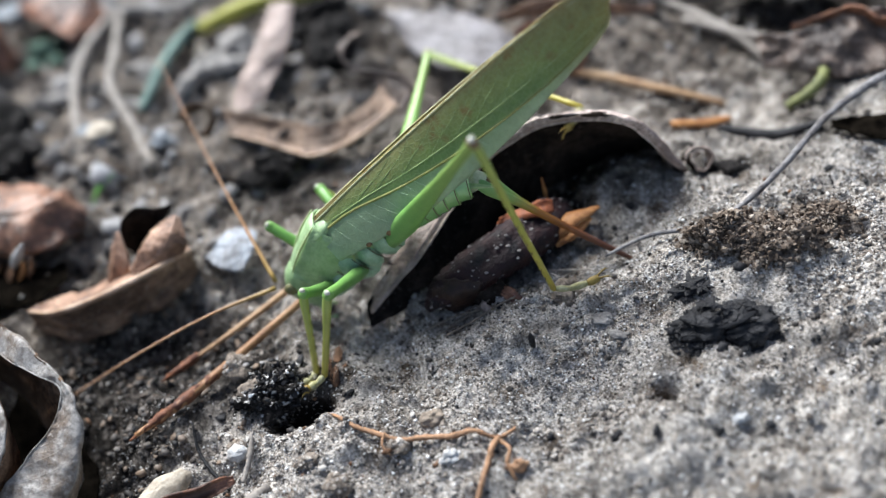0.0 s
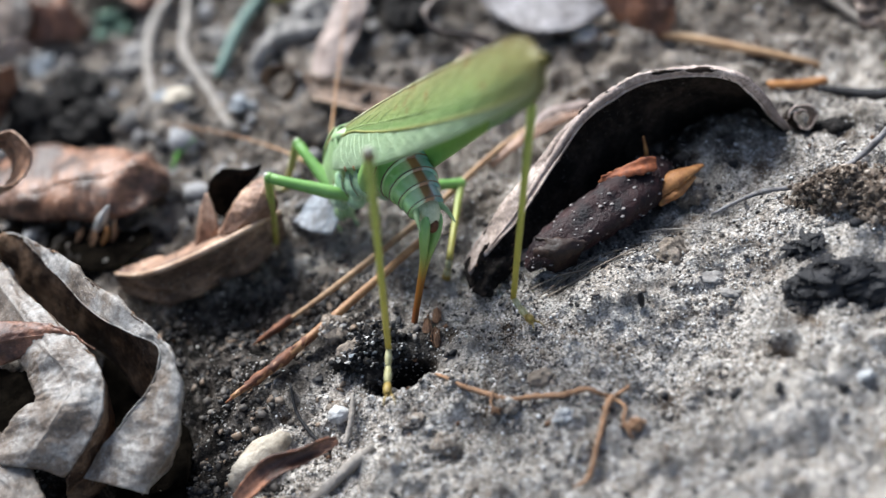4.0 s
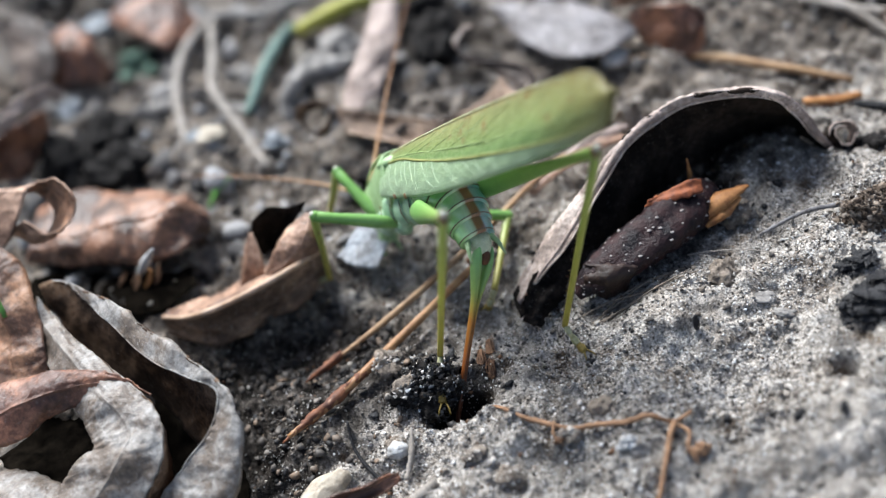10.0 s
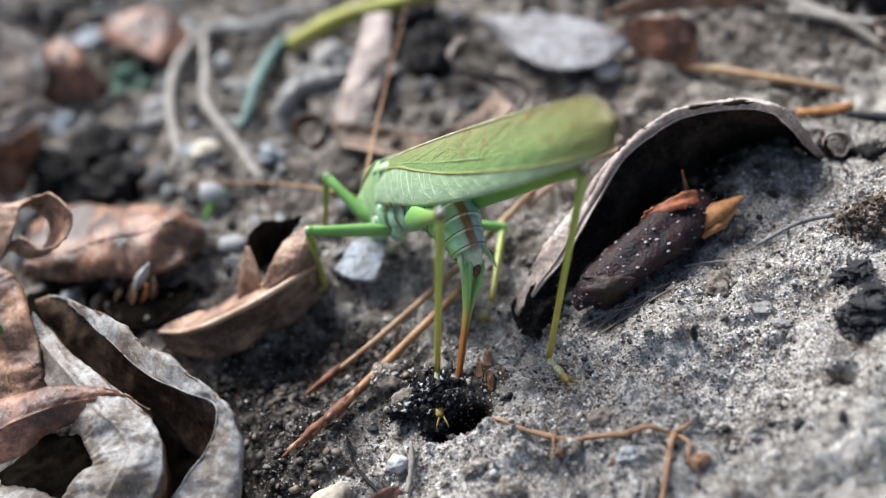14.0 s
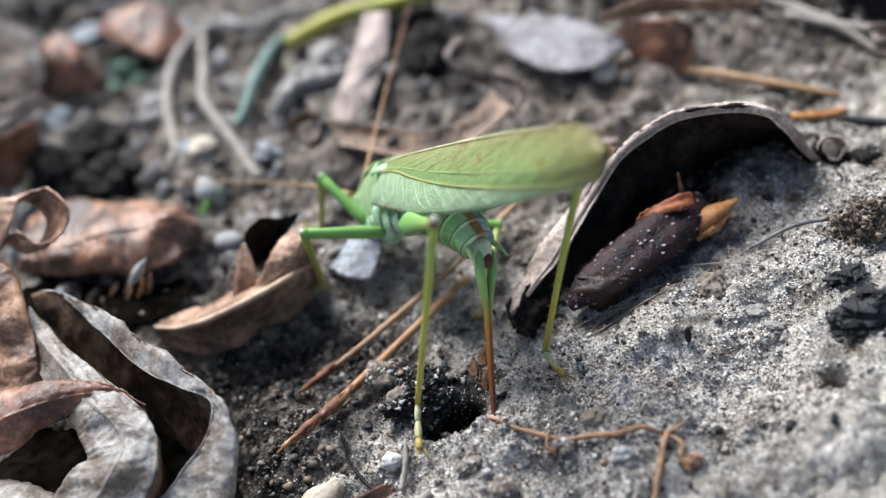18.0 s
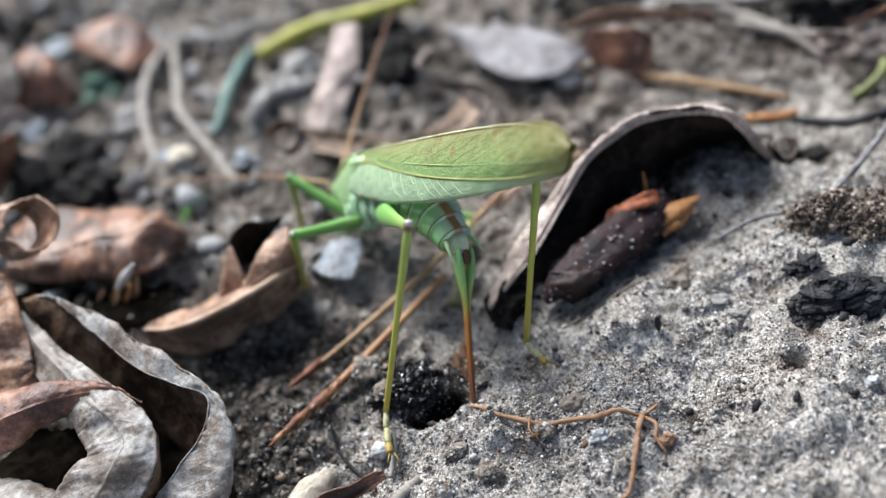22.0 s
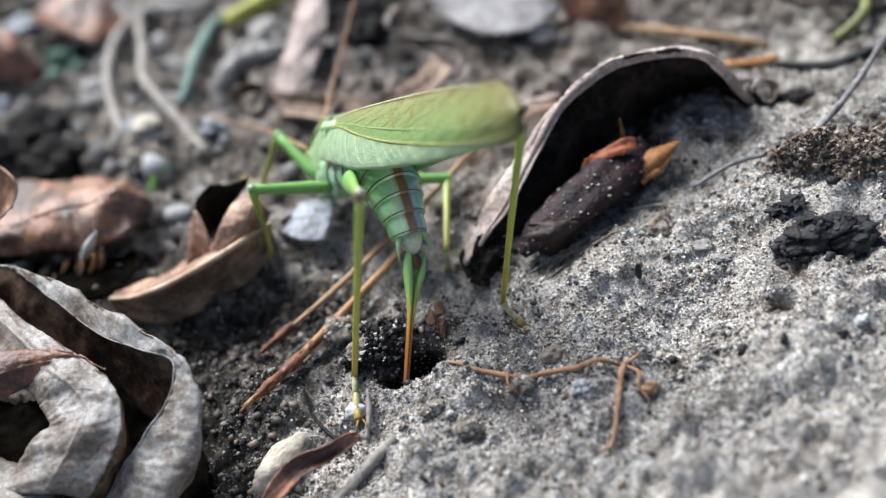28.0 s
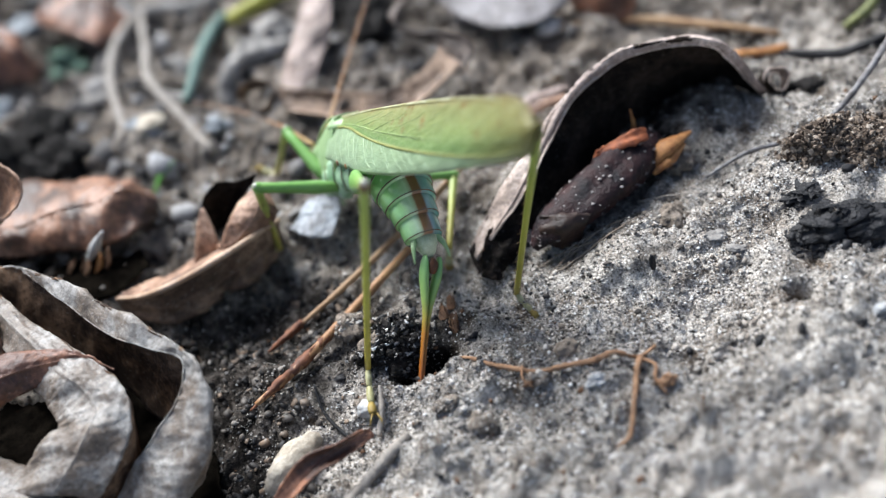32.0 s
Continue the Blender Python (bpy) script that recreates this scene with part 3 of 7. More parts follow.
OCTA = ([(1, 0, 0), (0, 1, 0), (-1, 0, 0), (0, -1, 0), (0, 0, 1), (0, 0, -1)],
        [(0, 1, 4), (1, 2, 4), (2, 3, 4), (3, 0, 4), (1, 0, 5), (2, 1, 5), (3, 2, 5), (0, 3, 5)])
_g = (1 + 5 ** 0.5) / 2
ICO = ([tuple(c / 1.9 for c in v) for v in ((-1, _g, 0), (1, _g, 0), (-1, -_g, 0), (1, -_g, 0), (0, -1, _g), (0, 1, _g), (0, -1, -_g), (0, 1, -_g), (_g, 0, -1), (_g, 0, 1), (-_g, 0, -1), (-_g, 0, 1))],
       [(0, 11, 5), (0, 5, 1), (0, 1, 7), (0, 7, 10), (0, 10, 11), (1, 5, 9), (5, 11, 4), (11, 10, 2), (10, 7, 6), (7, 1, 8), (3, 9, 4), (3, 4, 2), (3, 2, 6), (3, 6, 8), (3, 8, 9), (4, 9, 5), (2, 4, 11), (6, 2, 10), (8, 6, 7), (9, 8, 1)])


build_ground()
def dark_soil_at(x, y):
    """1 on the dark mould and the painted shade, 0 on the sand."""
    m = np.zeros_like(x)
    for (px, py), reach in MOULD_SHADE_SPOTS:
        m = np.maximum(m, np.clip((reach + 3 - np.hypot(x - px, y - py)) / 6, 0, 1))
    return np.clip(m + 1.2 * value_noise(x / 3, y / 3, 21) * (m > 0), 0, 1)


def patchy(x, y, size, seed, cut):
    return np.clip((value_noise(x / size, y / size, seed) + 0.6 * value_noise(x / size * 2.3, y / size * 2.3, seed + 1) - cut) * 5, 0, 1)


scatter("sand_grains", GRAIN, "loose pale and dark sand grains on the soil", "sand", 210000, (0.075, 0.22), OCTA, (-48, 66, -52, 26), 3,
        lambda x, y: np.where((x + 0.5 * y > -18) | ((y < -14) & (x > -38)), 1.0, 0.3) * (1 - 0.85 * dark_soil_at(x, y)) * np.where(y > 2, 0.4, 1.0) * (np.hypot(x + 16.4, (y + 17.8) * 1.7) > 3.2))
scatter("soil_crumbs", CRUMB, "dark crumbs and small clods of soil", "soil", 30000, (0.12, 0.45), ICO, (-90, 80, -52, 115), 5,
        lambda x, y: np.where(x + 0.5 * y > -5, 0.25 + 0.7 * patchy(x, y, 6, 31, 0.1), 0.6) * (0.5 + 0.5 * dark_soil_at(x, y)))
scatter("sandy_crumbs", CRUST, "grey crumbs of sandy crust", "soil", 38000, (0.12, 0.46), ICO, (-45, 66, -52, 40), 6,
        lambda x, y: (0.06 + patchy(x, y, 5, 33, 0.06)) * (1 - 0.9 * dark_soil_at(x, y)) * np.where(x + 0.5 * y > -26, 1, 0.3), 0.35)
scatter("earth_lumps", LUMP, "grey and black lumps of earth among dead leaves", "soil", 2600, (0.5, 2.3), ICO, (-90, 66, 14, 112), 7,
        lambda x, y: np.where((x + 0.4 * y < 14) & ((y > 22) | (x < -22)), 0.9, np.where(y > 30, 0.35, 0.0)), 0.8)
scatter("mould_lumps", MULCH, "damp dark lumps of leaf mould", "soil", 9000, (0.16, 0.75), ICO, (-50, -16, -30, 12), 8,
        lambda x, y: dark_soil_at(x, y) * (0.15 + 0.85 * patchy(x, y, 4, 35, 0.0)), 0.45)
scatter("charcoal_bits", CHAR, "small black flakes of charcoal on the sand", "charcoal", 900, (0.15, 0.8), ICO, (-70, 72, -54, 60), 9)
scatter("leaf_fragments", BROWN_BIT, "small brown fragments of dead leaves and bark", "litter", 1300, (0.15, 0.6), OCTA, (-85, 60, -45, 100), 11,
        lambda x, y: np.where(x + 0.5 * y > -8, np.where(y < -12, 0.06, 0.3), 0.9))


# ---- dead leaves
def leaf(label, mat, rows, rib=0.1, rim=None, under=None, **k):
    """A dead leaf with its raised midrib, from rows along it or from lines from edge to edge; rim: which edges (-1, 1) are rolled into a lip."""
    n, m = k.get("n", 60), k.get("m", 17)
    shape = blade(rows, **k) if not isinstance(rows[0][0], tuple) else sheet(rows, **k)
    ob = thing("dead_leaf", shape, mat, label, "leaf", "dead leaves on the soil", under=under)
    grid = np.array(shape[0])[:n * m].reshape(n, m, 3)
    if rib:
        part("midrib", tube(grid[::4, m // 2], [rib * 1.3, rib, rib * 0.5], n // 2, 6), mat, ob)
    for edge, r in rim or ():
        part("rolled_rim", tube(grid[::3, 0 if edge < 0 else m - 1], [r * 0.4, r, r, r * 0.4], n, 8, 0.06), mat, ob)
    return ob


def curl(at, inner, outer, turns, deep, start):
    """The end of a leaf rolled into a ring that opens towards the viewer's side, about a middle."""
    lines = []
    for d in (-0.5, 0.0, 0.5):
        line = []
        for k in range(25):
            a = radians(start) + 2 * math.pi * turns * k / 24
            r = inner + (outer - inner) * k / 24 + 0.15 * math.sin(3 * a + d)
            line.append((at[0] + r * math.cos(a), at[1] + 0.7 * r * math.sin(a) - 0.7 * d * deep, at[2] + 0.7 * r * math.sin(a) + 0.7 * d * deep))
        lines.append(line)
    return sheet(lines, 60, 9, 0.2, 0.15, 0.1, seed=int(outer * 10))


# the wall below the far rim is deepened to block light from behind
leaf("grey curled dead leaf, twisted lengthwise", GREY_LEAF,
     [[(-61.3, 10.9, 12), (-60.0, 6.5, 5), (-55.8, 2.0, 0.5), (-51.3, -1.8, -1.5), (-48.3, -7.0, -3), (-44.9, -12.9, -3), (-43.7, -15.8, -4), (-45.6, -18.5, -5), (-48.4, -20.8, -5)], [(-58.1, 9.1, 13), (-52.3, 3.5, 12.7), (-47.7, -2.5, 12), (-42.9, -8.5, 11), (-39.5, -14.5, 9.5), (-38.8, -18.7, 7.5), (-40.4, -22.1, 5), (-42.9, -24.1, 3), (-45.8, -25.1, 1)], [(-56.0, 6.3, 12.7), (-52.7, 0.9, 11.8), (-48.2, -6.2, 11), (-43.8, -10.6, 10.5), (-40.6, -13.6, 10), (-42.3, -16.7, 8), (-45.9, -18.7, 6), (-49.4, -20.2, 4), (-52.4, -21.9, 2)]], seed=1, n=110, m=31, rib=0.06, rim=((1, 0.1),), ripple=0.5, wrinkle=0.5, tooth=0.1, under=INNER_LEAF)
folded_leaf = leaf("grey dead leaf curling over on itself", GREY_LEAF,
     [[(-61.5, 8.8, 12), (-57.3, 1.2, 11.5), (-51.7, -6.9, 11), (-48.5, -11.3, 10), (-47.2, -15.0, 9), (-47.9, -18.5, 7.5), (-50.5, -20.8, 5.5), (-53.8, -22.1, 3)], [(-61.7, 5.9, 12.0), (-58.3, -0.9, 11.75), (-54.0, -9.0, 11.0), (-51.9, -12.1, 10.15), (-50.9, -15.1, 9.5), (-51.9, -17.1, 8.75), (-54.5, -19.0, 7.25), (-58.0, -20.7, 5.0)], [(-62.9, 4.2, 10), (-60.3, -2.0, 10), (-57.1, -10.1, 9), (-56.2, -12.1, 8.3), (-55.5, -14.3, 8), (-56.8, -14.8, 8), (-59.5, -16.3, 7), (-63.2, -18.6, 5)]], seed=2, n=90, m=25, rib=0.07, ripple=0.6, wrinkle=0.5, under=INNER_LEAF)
# added flap that keeps light from the left out of the gap
part("light_block_flap", sheet([[(-64.1, 9.4, 9), (-59.9, 1.8, 6.5), (-54.3, -6.3, 4), (-51.1, -10.7, 1), (-49.8, -14.4, -1), (-50.5, -17.9, -2.5), (-53.1, -20.2, -3.5), (-56.4, -21.5, -4)], [(-61.5, 8.8, 11.9), (-57.3, 1.2, 11.4), (-51.7, -6.9, 10.9), (-48.5, -11.3, 9.9), (-47.2, -15.0, 8.9), (-47.9, -18.5, 7.4), (-50.5, -20.8, 5.4), (-53.8, -22.1, 2.9)]], 60, 9, 0.2, 0.5, 0.1, seed=56), INNER_LEAF, folded_leaf, "brown flap added under the leaf to block light")

leaf("small red-brown pointed dead leaf", RED_LEAF, [[(-67.2, -4.2, 12), (-61.9, -4.5, 12.3), (-58.5, -5.2, 12.3), (-54.0, -6.4, 12), (-50.8, -8.3, 11), (-48.3, -10.5, 9.5)], [(-67.2, -8.5, 11.3), (-61.7, -8.4, 12.2), (-58.5, -8.0, 12), (-54.5, -7.9, 11.3), (-51.2, -8.6, 10.6), (-48.3, -10.6, 9.5)], [(-68.1, -11.1, 9), (-63.4, -10.9, 9), (-60.4, -9.1, 9.3), (-56.3, -8.9, 9.5), (-52.5, -8.3, 9.6), (-48.3, -10.6, 9.4)]], seed=3, ripple=0.5, rib=0.09, under=INNER_LEAF)
# no real leaves: black sheets added as the shade in the gaps
leaf("black sheet painted as shade under the grey leaves", SHADE_SHEET, [(-60, 4, -2, 6, -10, 30), (-53, -6, -4.5, 10, -10, 30), (-48, -14, -7, 11, -10, 30), (-47, -24, -5.0, 8, 0, 20)], seed=41, ripple=1.0, rib=0)
leaf("black sheet painted as shade under the grey leaves", SHADE_SHEET, [(-66, -6, 4, 8, 10, 30), (-60, -12, 3.5, 12, 5, 30), (-54, -16, 2, 8, 0, 20)], seed=54, ripple=1.0, rib=0)
leaf("black sheet painted as shade under a brown leaf", SHADE_SHEET, [(-68, 21, 3.5, 5, 0, 20), (-59, 17, 2.6, 8, 0, 20), (-51, 14, 2.4, 8, 0, 20), (-45, 15, 2, 4, 0, 20)], seed=57, ripple=0.8, rib=0)
leaf("bluish-grey dead leaf lying flat", GREY_LEAF, [(-74, -12, 5, 4, 0, -30), (-68, -16, 7, 10, 0, -50), (-62, -20, 5.5, 9, 0, -40), (-57, -25, 3, 3, 0, -20)], seed=4)
leaf("tan dead leaf standing on edge", TAN_LEAF, [[(-64.1, 13.9, 17), (-61.5, 10.3, 15), (-60.5, 2.0, 12), (-60.6, -1.8, 9)], [(-66.8, 14.2, 17.5), (-65.6, 9.7, 15.5), (-65.1, 3.4, 12), (-65.5, -1.7, 9)], [(-70.7, 15.6, 16), (-70.9, 11.4, 14), (-71.9, 7.6, 10), (-71.6, 1.6, 8)]], seed=5, ripple=0.9)
leaf("brown dead leaf with its tip rolled into a tube", FAWN_LEAF,
     [[(-73.4, 19.3, 12.5), (-71.9, 22.1, 14.5), (-69.6, 24.0, 17), (-66.8, 24.3, 18.8), (-63.4, 24.8, 16.1), (-60.6, 23.9, 16.4), (-58.4, 21.1, 15.9), (-58.6, 19.1, 14.4), (-60.8, 17.7, 12.9), (-63.0, 18.6, 12.4), (-64.8, 20.4, 12.7), (-66.1, 21.6, 13.2)], [(-68.3, 17.9, 12.5), (-64.6, 17.9, 14.5), (-62.3, 18.9, 17), (-60.7, 20.6, 18.8), (-58.8, 20.8, 19.7), (-56.0, 19.9, 20), (-53.8, 17.1, 19.5), (-54.0, 15.1, 18), (-56.2, 13.7, 16.5), (-58.4, 14.6, 16), (-60.2, 16.4, 16.3), (-61.5, 17.6, 16.8)]], seed=6, n=110, m=15, ripple=0.4, rib=0.09, under=TAN_LEAF)
leaf("brown dead leaf, wavy and folded along its midrib", WARM_LEAF, [[(-66.1, 35.1, 6.5), (-59.4, 34.3, 7.2), (-53.8, 32.1, 6.4), (-47.0, 28.4, 7), (-43.6, 27.0, 6.5), (-41.7, 24.7, 4.5)], [(-65.8, 25.6, 7.5), (-59.5, 23.3, 8), (-53.9, 22.5, 8.8), (-48.9, 21.8, 8.6), (-43.7, 22.4, 7.6), (-41.7, 22.1, 4.6)], [(-67.6, 24.7, 5), (-59.9, 20.5, 5), (-55.0, 18.5, 5.4), (-50.4, 16.7, 5), (-45.1, 17.8, 4.6), (-42.0, 21.0, 3.6)]], ripple=1.1, wrinkle=0.7, seed=7, rib=0.16)
b_leaf = leaf("tan dead leaf with an upturned rim", FAWN_LEAF, [[(-48.2, 8.9, 3.2), (-46.0, 10.3, 2), (-41.7, 10.7, 2), (-35.9, 11.5, 3), (-30.2, 11.2, 4), (-27.1, 9.9, 5)], [(-48.8, 7.1, 4), (-45.4, 4.6, 5), (-40.7, 3.5, 6), (-34.4, 4.5, 6.5), (-28.9, 7.1, 6), (-26.5, 8.5, 5.5)]], seed=8, m=17, ripple=0.5, rib=0)
part("outer_side", sheet([[(-48.8, 7.1, 4), (-45.4, 4.6, 5), (-40.7, 3.5, 6), (-34.4, 4.5, 6.5), (-28.9, 7.1, 6), (-26.5, 8.5, 5.5)], [(-48.9, 6.8, 2.6), (-45.5, 4.2, 2.8), (-41.5, 3.6, 2.6), (-35.7, 4.8, 2.6), (-29.8, 7.1, 2.6), (-26.9, 9.5, 2.6)], [(-48.8, 6.8, 1.5), (-45.6, 4.1, 1), (-42.2, 3.2, 0), (-36.8, 4.7, -0.5), (-30.7, 6.8, -0.5), (-27.3, 10.2, 0)]], 60, 15, 0.25, 0.6, 0.1, seed=53), DUSTY_LEAF, b_leaf, "dusty brown outer side")
part("rolled_rim", tube([(-48.8, 7.1, 4), (-45.4, 4.6, 5), (-40.7, 3.5, 6), (-34.4, 4.5, 6.5), (-28.9, 7.1, 6), (-26.5, 8.5, 5.5)], [0.2, 0.4, 0.42, 0.4, 0.25], 40, 8, 0.06), PALE_RIM, b_leaf, "pale rounded rim")
leaf("tan scrap of dead leaf, leaning against another", FAWN_LEAF, [[(-34.7, 7.4, 5.5), (-32.3, 9.0, 8), (-30.2, 10.3, 9.2), (-27.5, 11.0, 10)], [(-32.8, 6.7, 5.8), (-29.4, 7.2, 8), (-27.7, 8.4, 9.4), (-26.8, 10.7, 10)], [(-31.0, 7.2, 5.3), (-27.5, 7.5, 6), (-26.1, 7.5, 8), (-26.6, 10.4, 9.8)]], seed=15, ripple=0.3, n=30, m=13, rib=0.05)
leaf("narrow tan scrap of dead leaf, upright", FAWN_LEAF, [[(-38.5, 8.9, 3.5), (-37.0, 10.5, 6.5), (-35.2, 11.7, 9)], [(-35.6, 8.4, 3.8), (-34.5, 8.3, 6.3), (-34.7, 11.7, 9)]], seed=51, ripple=0.3, n=24, m=9, rib=0)
# the fold's hollow is shaded by colour: near-black on both sides
leaf("folded piece of dead leaf, standing, its hollow painted dark as shade", DARK_AND_SHADED_LEAF, [[(-36.4, 14.1, 5), (-34.5, 13.3, 9), (-32.2, 12.7, 11)], [(-35.0, 15.9, 0.5), (-33.1, 15.9, 4), (-29.9, 13.6, 9.5)], [(-31.7, 15.2, 3), (-29.7, 13.3, 7), (-27.2, 11.5, 11)]], seed=13, ripple=0.5, n=30, m=17, rib=0)
# the shade beneath the arch is painted into its underside
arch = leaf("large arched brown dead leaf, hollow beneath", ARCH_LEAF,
     [[(-6.1, -7.8, 0), (-0.3, -4.7, -1), (5.2, -1.5, -1), (10.5, 2.1, -1), (15.8, 5.6, -1), (21.8, 8.2, -1), (28.0, 10.2, -1), (32.5, 10.6, -0.5), (35.0, 9.2, 0), (36.1, 6.0, 0.5), (37.1, 3.4, 0.5)], [(-5.9, -3.8, 0.5), (-0.6, -1.0, 4.5), (5.3, 1.4, 8), (10.2, 3.8, 10.2), (15.4, 5.4, 12), (20.8, 5.6, 13.1), (26.7, 4.2, 13.1), (30.7, 2.8, 12.1), (33.5, 2.9, 9), (35.8, 2.8, 5), (37.3, 3.0, 1.5)], [(-5.6, -6.0, 0.7), (1.8, -3.6, 5.3), (7.5, 0.0, 8.7), (12.1, 3.6, 10.6), (16.0, 4.5, 12.1), (20.7, 5.0, 13), (26.8, 3.5, 13), (30.2, 2.1, 12), (32.5, 2.2, 8.8), (34.6, 2.4, 4.8), (36.8, 2.9, 1.5)]], seed=9, n=110, m=31, ripple=0.4, wrinkle=0.5, rib=0.08, rim=((1, 0.16),), tooth=0.05, under=DARK_AND_SHADED_LEAF)
part("pale_lip", tube([(-5.6, -6.0, 0.9), (1.4, -3.0, 5.3), (7.0, 0.5, 8.8), (11.4, 3.7, 10.9), (15.7, 5.1, 12.5), (20.75, 5.5, 13.4), (26.75, 4.1, 13.4), (30.4, 2.6, 12.4), (33.0, 2.6, 9.2), (35.0, 2.6, 5.1), (37.4, 3.2, 1.4)], [0.1, 0.2, 0.38, 0.5, 0.55, 0.55, 0.55, 0.58, 0.6, 0.5, 0.25], 110, 10, 0.2, seed=5), PINK_LEAF, arch, "pale frayed lip")
long_leaf = leaf("long grey-brown dead leaf with curled ends", DUSTY_LEAF,
     [[(-21.6, 38.1, 4.8), (-16.8, 34.8, 4.4), (-11.4, 31.5, 4.0), (-7.6, 29.0, 4.0), (-3.5, 28.4, 4.6), (0.2, 29.5, 5.6), (2.1, 31.0, 6.6)],
      [(-21.15, 35.8, 3.4), (-16.45, 32.5, 2.9), (-11.9, 29.3, 2.5), (-8.5, 26.95, 2.5), (-3.95, 26.5, 3.2), (0.15, 27.55, 4.3), (2.95, 29.0, 5.4)],
      [(-20.7, 33.5, 3.2), (-16.1, 30.2, 2.6), (-12.4, 27.1, 2.2), (-9.4, 24.9, 2.2), (-4.4, 24.6, 3.0), (0.1, 25.6, 4.2), (3.8, 27.0, 5.4)]], seed=10, n=80, m=21, ripple=0.6, rib=0.1, under=DARK_AND_SHADED_LEAF)
part("rolled_rim", tube([(-20.7, 33.5, 3.2), (-16.1, 30.2, 2.6), (-12.4, 27.1, 2.2), (-9.4, 24.9, 2.2), (-4.4, 24.6, 3.0), (0.1, 25.6, 4.2), (3.8, 27.0, 5.4)], [0.2, 0.26, 0.3, 0.3, 0.2], 60, 7, 0.1), PALE_RIM, long_leaf, "pale rounded rim")
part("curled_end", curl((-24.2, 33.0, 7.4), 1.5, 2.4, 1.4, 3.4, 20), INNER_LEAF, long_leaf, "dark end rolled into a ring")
hooked_leaf = leaf("dark dead leaf with a hooked tip", DARK_LEAF,
     [[(1.5, 41.0, 9.0), (-0.8, 38.2, 10.0), (-2.2, 36.0, 9.0), (-0.6, 33.8, 8.0), (2.7, 32.3, 7.5), (5.5, 30.2, 7.0), (6.1, 27.9, 6.0), (4.3, 26.0, 5.0)],
      [(-0.1, 43.4, 8.0), (-2.5, 39.2, 9.0), (-2.0, 37.0, 7.6), (-0.2, 34.0, 6.9), (1.6, 31.9, 6.4), (2.9, 29.6, 5.8), (3.6, 27.6, 5.0), (3.2, 25.8, 4.2)]], seed=55, n=70, m=13, ripple=0.5, rib=0, under=DARK_LEAF)
part("dark_rim", tube([(1.5, 41.0, 9.0), (-0.8, 38.2, 10.0), (-2.2, 36.0, 9.0), (-0.6, 33.8, 8.0), (2.7, 32.3, 7.5), (5.5, 30.2, 7.0), (6.1, 27.9, 6.0), (4.3, 26.0, 5.0)], [0.12, 0.28, 0.3, 0.3, 0.34, 0.3, 0.2], 40, 7, 0.12), FLAP, hooked_leaf, "dark rolled rim")
leaf("mauve-grey oval dead leaf lying flat", LILAC_LEAF,
     [[(5.2, 54.5, 3.0), (9.1, 52.6, 3.2), (12.8, 49.6, 3.6), (18.4, 46.0, 3.4), (22.6, 40.0, 2.8), (24.0, 37.4, 2.2)], [(5.4, 53.0, 3.2), (9.0, 47.6, 3.6), (13.4, 43.4, 3.8), (18.0, 40.4, 3.6), (21.6, 37.8, 3.0), (23.8, 36.8, 2.2)], [(5.8, 51.4, 2.2), (8.2, 42.8, 2.0), (11.8, 36.8, 2.0), (17.1, 34.5, 2.0), (21.0, 35.6, 2.0), (23.6, 36.6, 2.0)]], seed=12, ripple=0.4, m=21, under=DARK_AND_SHADED_LEAF)
leaf("dark brown dead leaf standing in the earth", BROWN_LEAF, [[(22.8, 37.5, 5.0), (25.2, 36.8, 6.2), (30.3, 34.5, 6.2), (32.6, 32.8, 4.4)], [(23.4, 36.4, 3.0), (25.6, 35.0, 3.2), (29.8, 32.4, 3.2), (32.0, 32.0, 2.6)], [(24.3, 35.8, 0.4), (25.9, 33.3, -0.6), (29.2, 30.6, -0.6), (31.7, 31.5, 0.4)]], seed=19, ripple=0.9, n=40, m=15)
leaf("pinkish brown dead leaf lying on another", FAWN_LEAF, [[(20.8, 40.3, 6.0), (24.2, 38.6, 8.0), (29.8, 37.6, 8.2), (37.5, 35.2, 6.4), (43, 34.5, 5)], [(22.8, 40.7, 4.6), (26.7, 38.6, 5.4), (31.4, 37.0, 5.4), (37.5, 35.0, 4.6), (43, 33.6, 4)]], seed=18, ripple=0.8, n=50, m=11, under=DARK_LEAF)
leaf("grey-brown dead leaf with a pale edge", DARK_LEAF, [[(-69.2, 85.9, 9.0), (-66.3, 79.2, 8.0), (-65.5, 72.9, 6.0), (-68.3, 71.0, 2.0)], [(-73.2, 88, 8.4), (-70.6, 82.4, 7.4), (-69.6, 76.4, 5.4), (-71, 73.4, 2.0)], [(-78, 92, 6.0), (-75.4, 86.7, 5.0), (-74.1, 80.0, 3.0), (-74, 76, 1.0)]], seed=23, ripple=0.9, rim=((-1, 0.55),))
leaf("rounded brown dead leaf, bulging", BROWN_LEAF, [[(-68.4, 79, 1.4), (-65.8, 80.4, 6.0), (-62.3, 80.5, 8.0), (-59.1, 76.5, 6.0), (-57.6, 75, 1.0)], [(-69, 77, 1.2), (-66.4, 75.6, 5.4), (-62.6, 75.2, 6.6), (-59.4, 73, 5), (-58, 72, 1.0)], [(-69.5, 74.2, 0.4), (-66.4, 71.6, 1.4), (-62.4, 71.2, 1.6), (-60.0, 70.3, 1.2), (-58.9, 70.5, 0.2)]], seed=42, ripple=0.8)
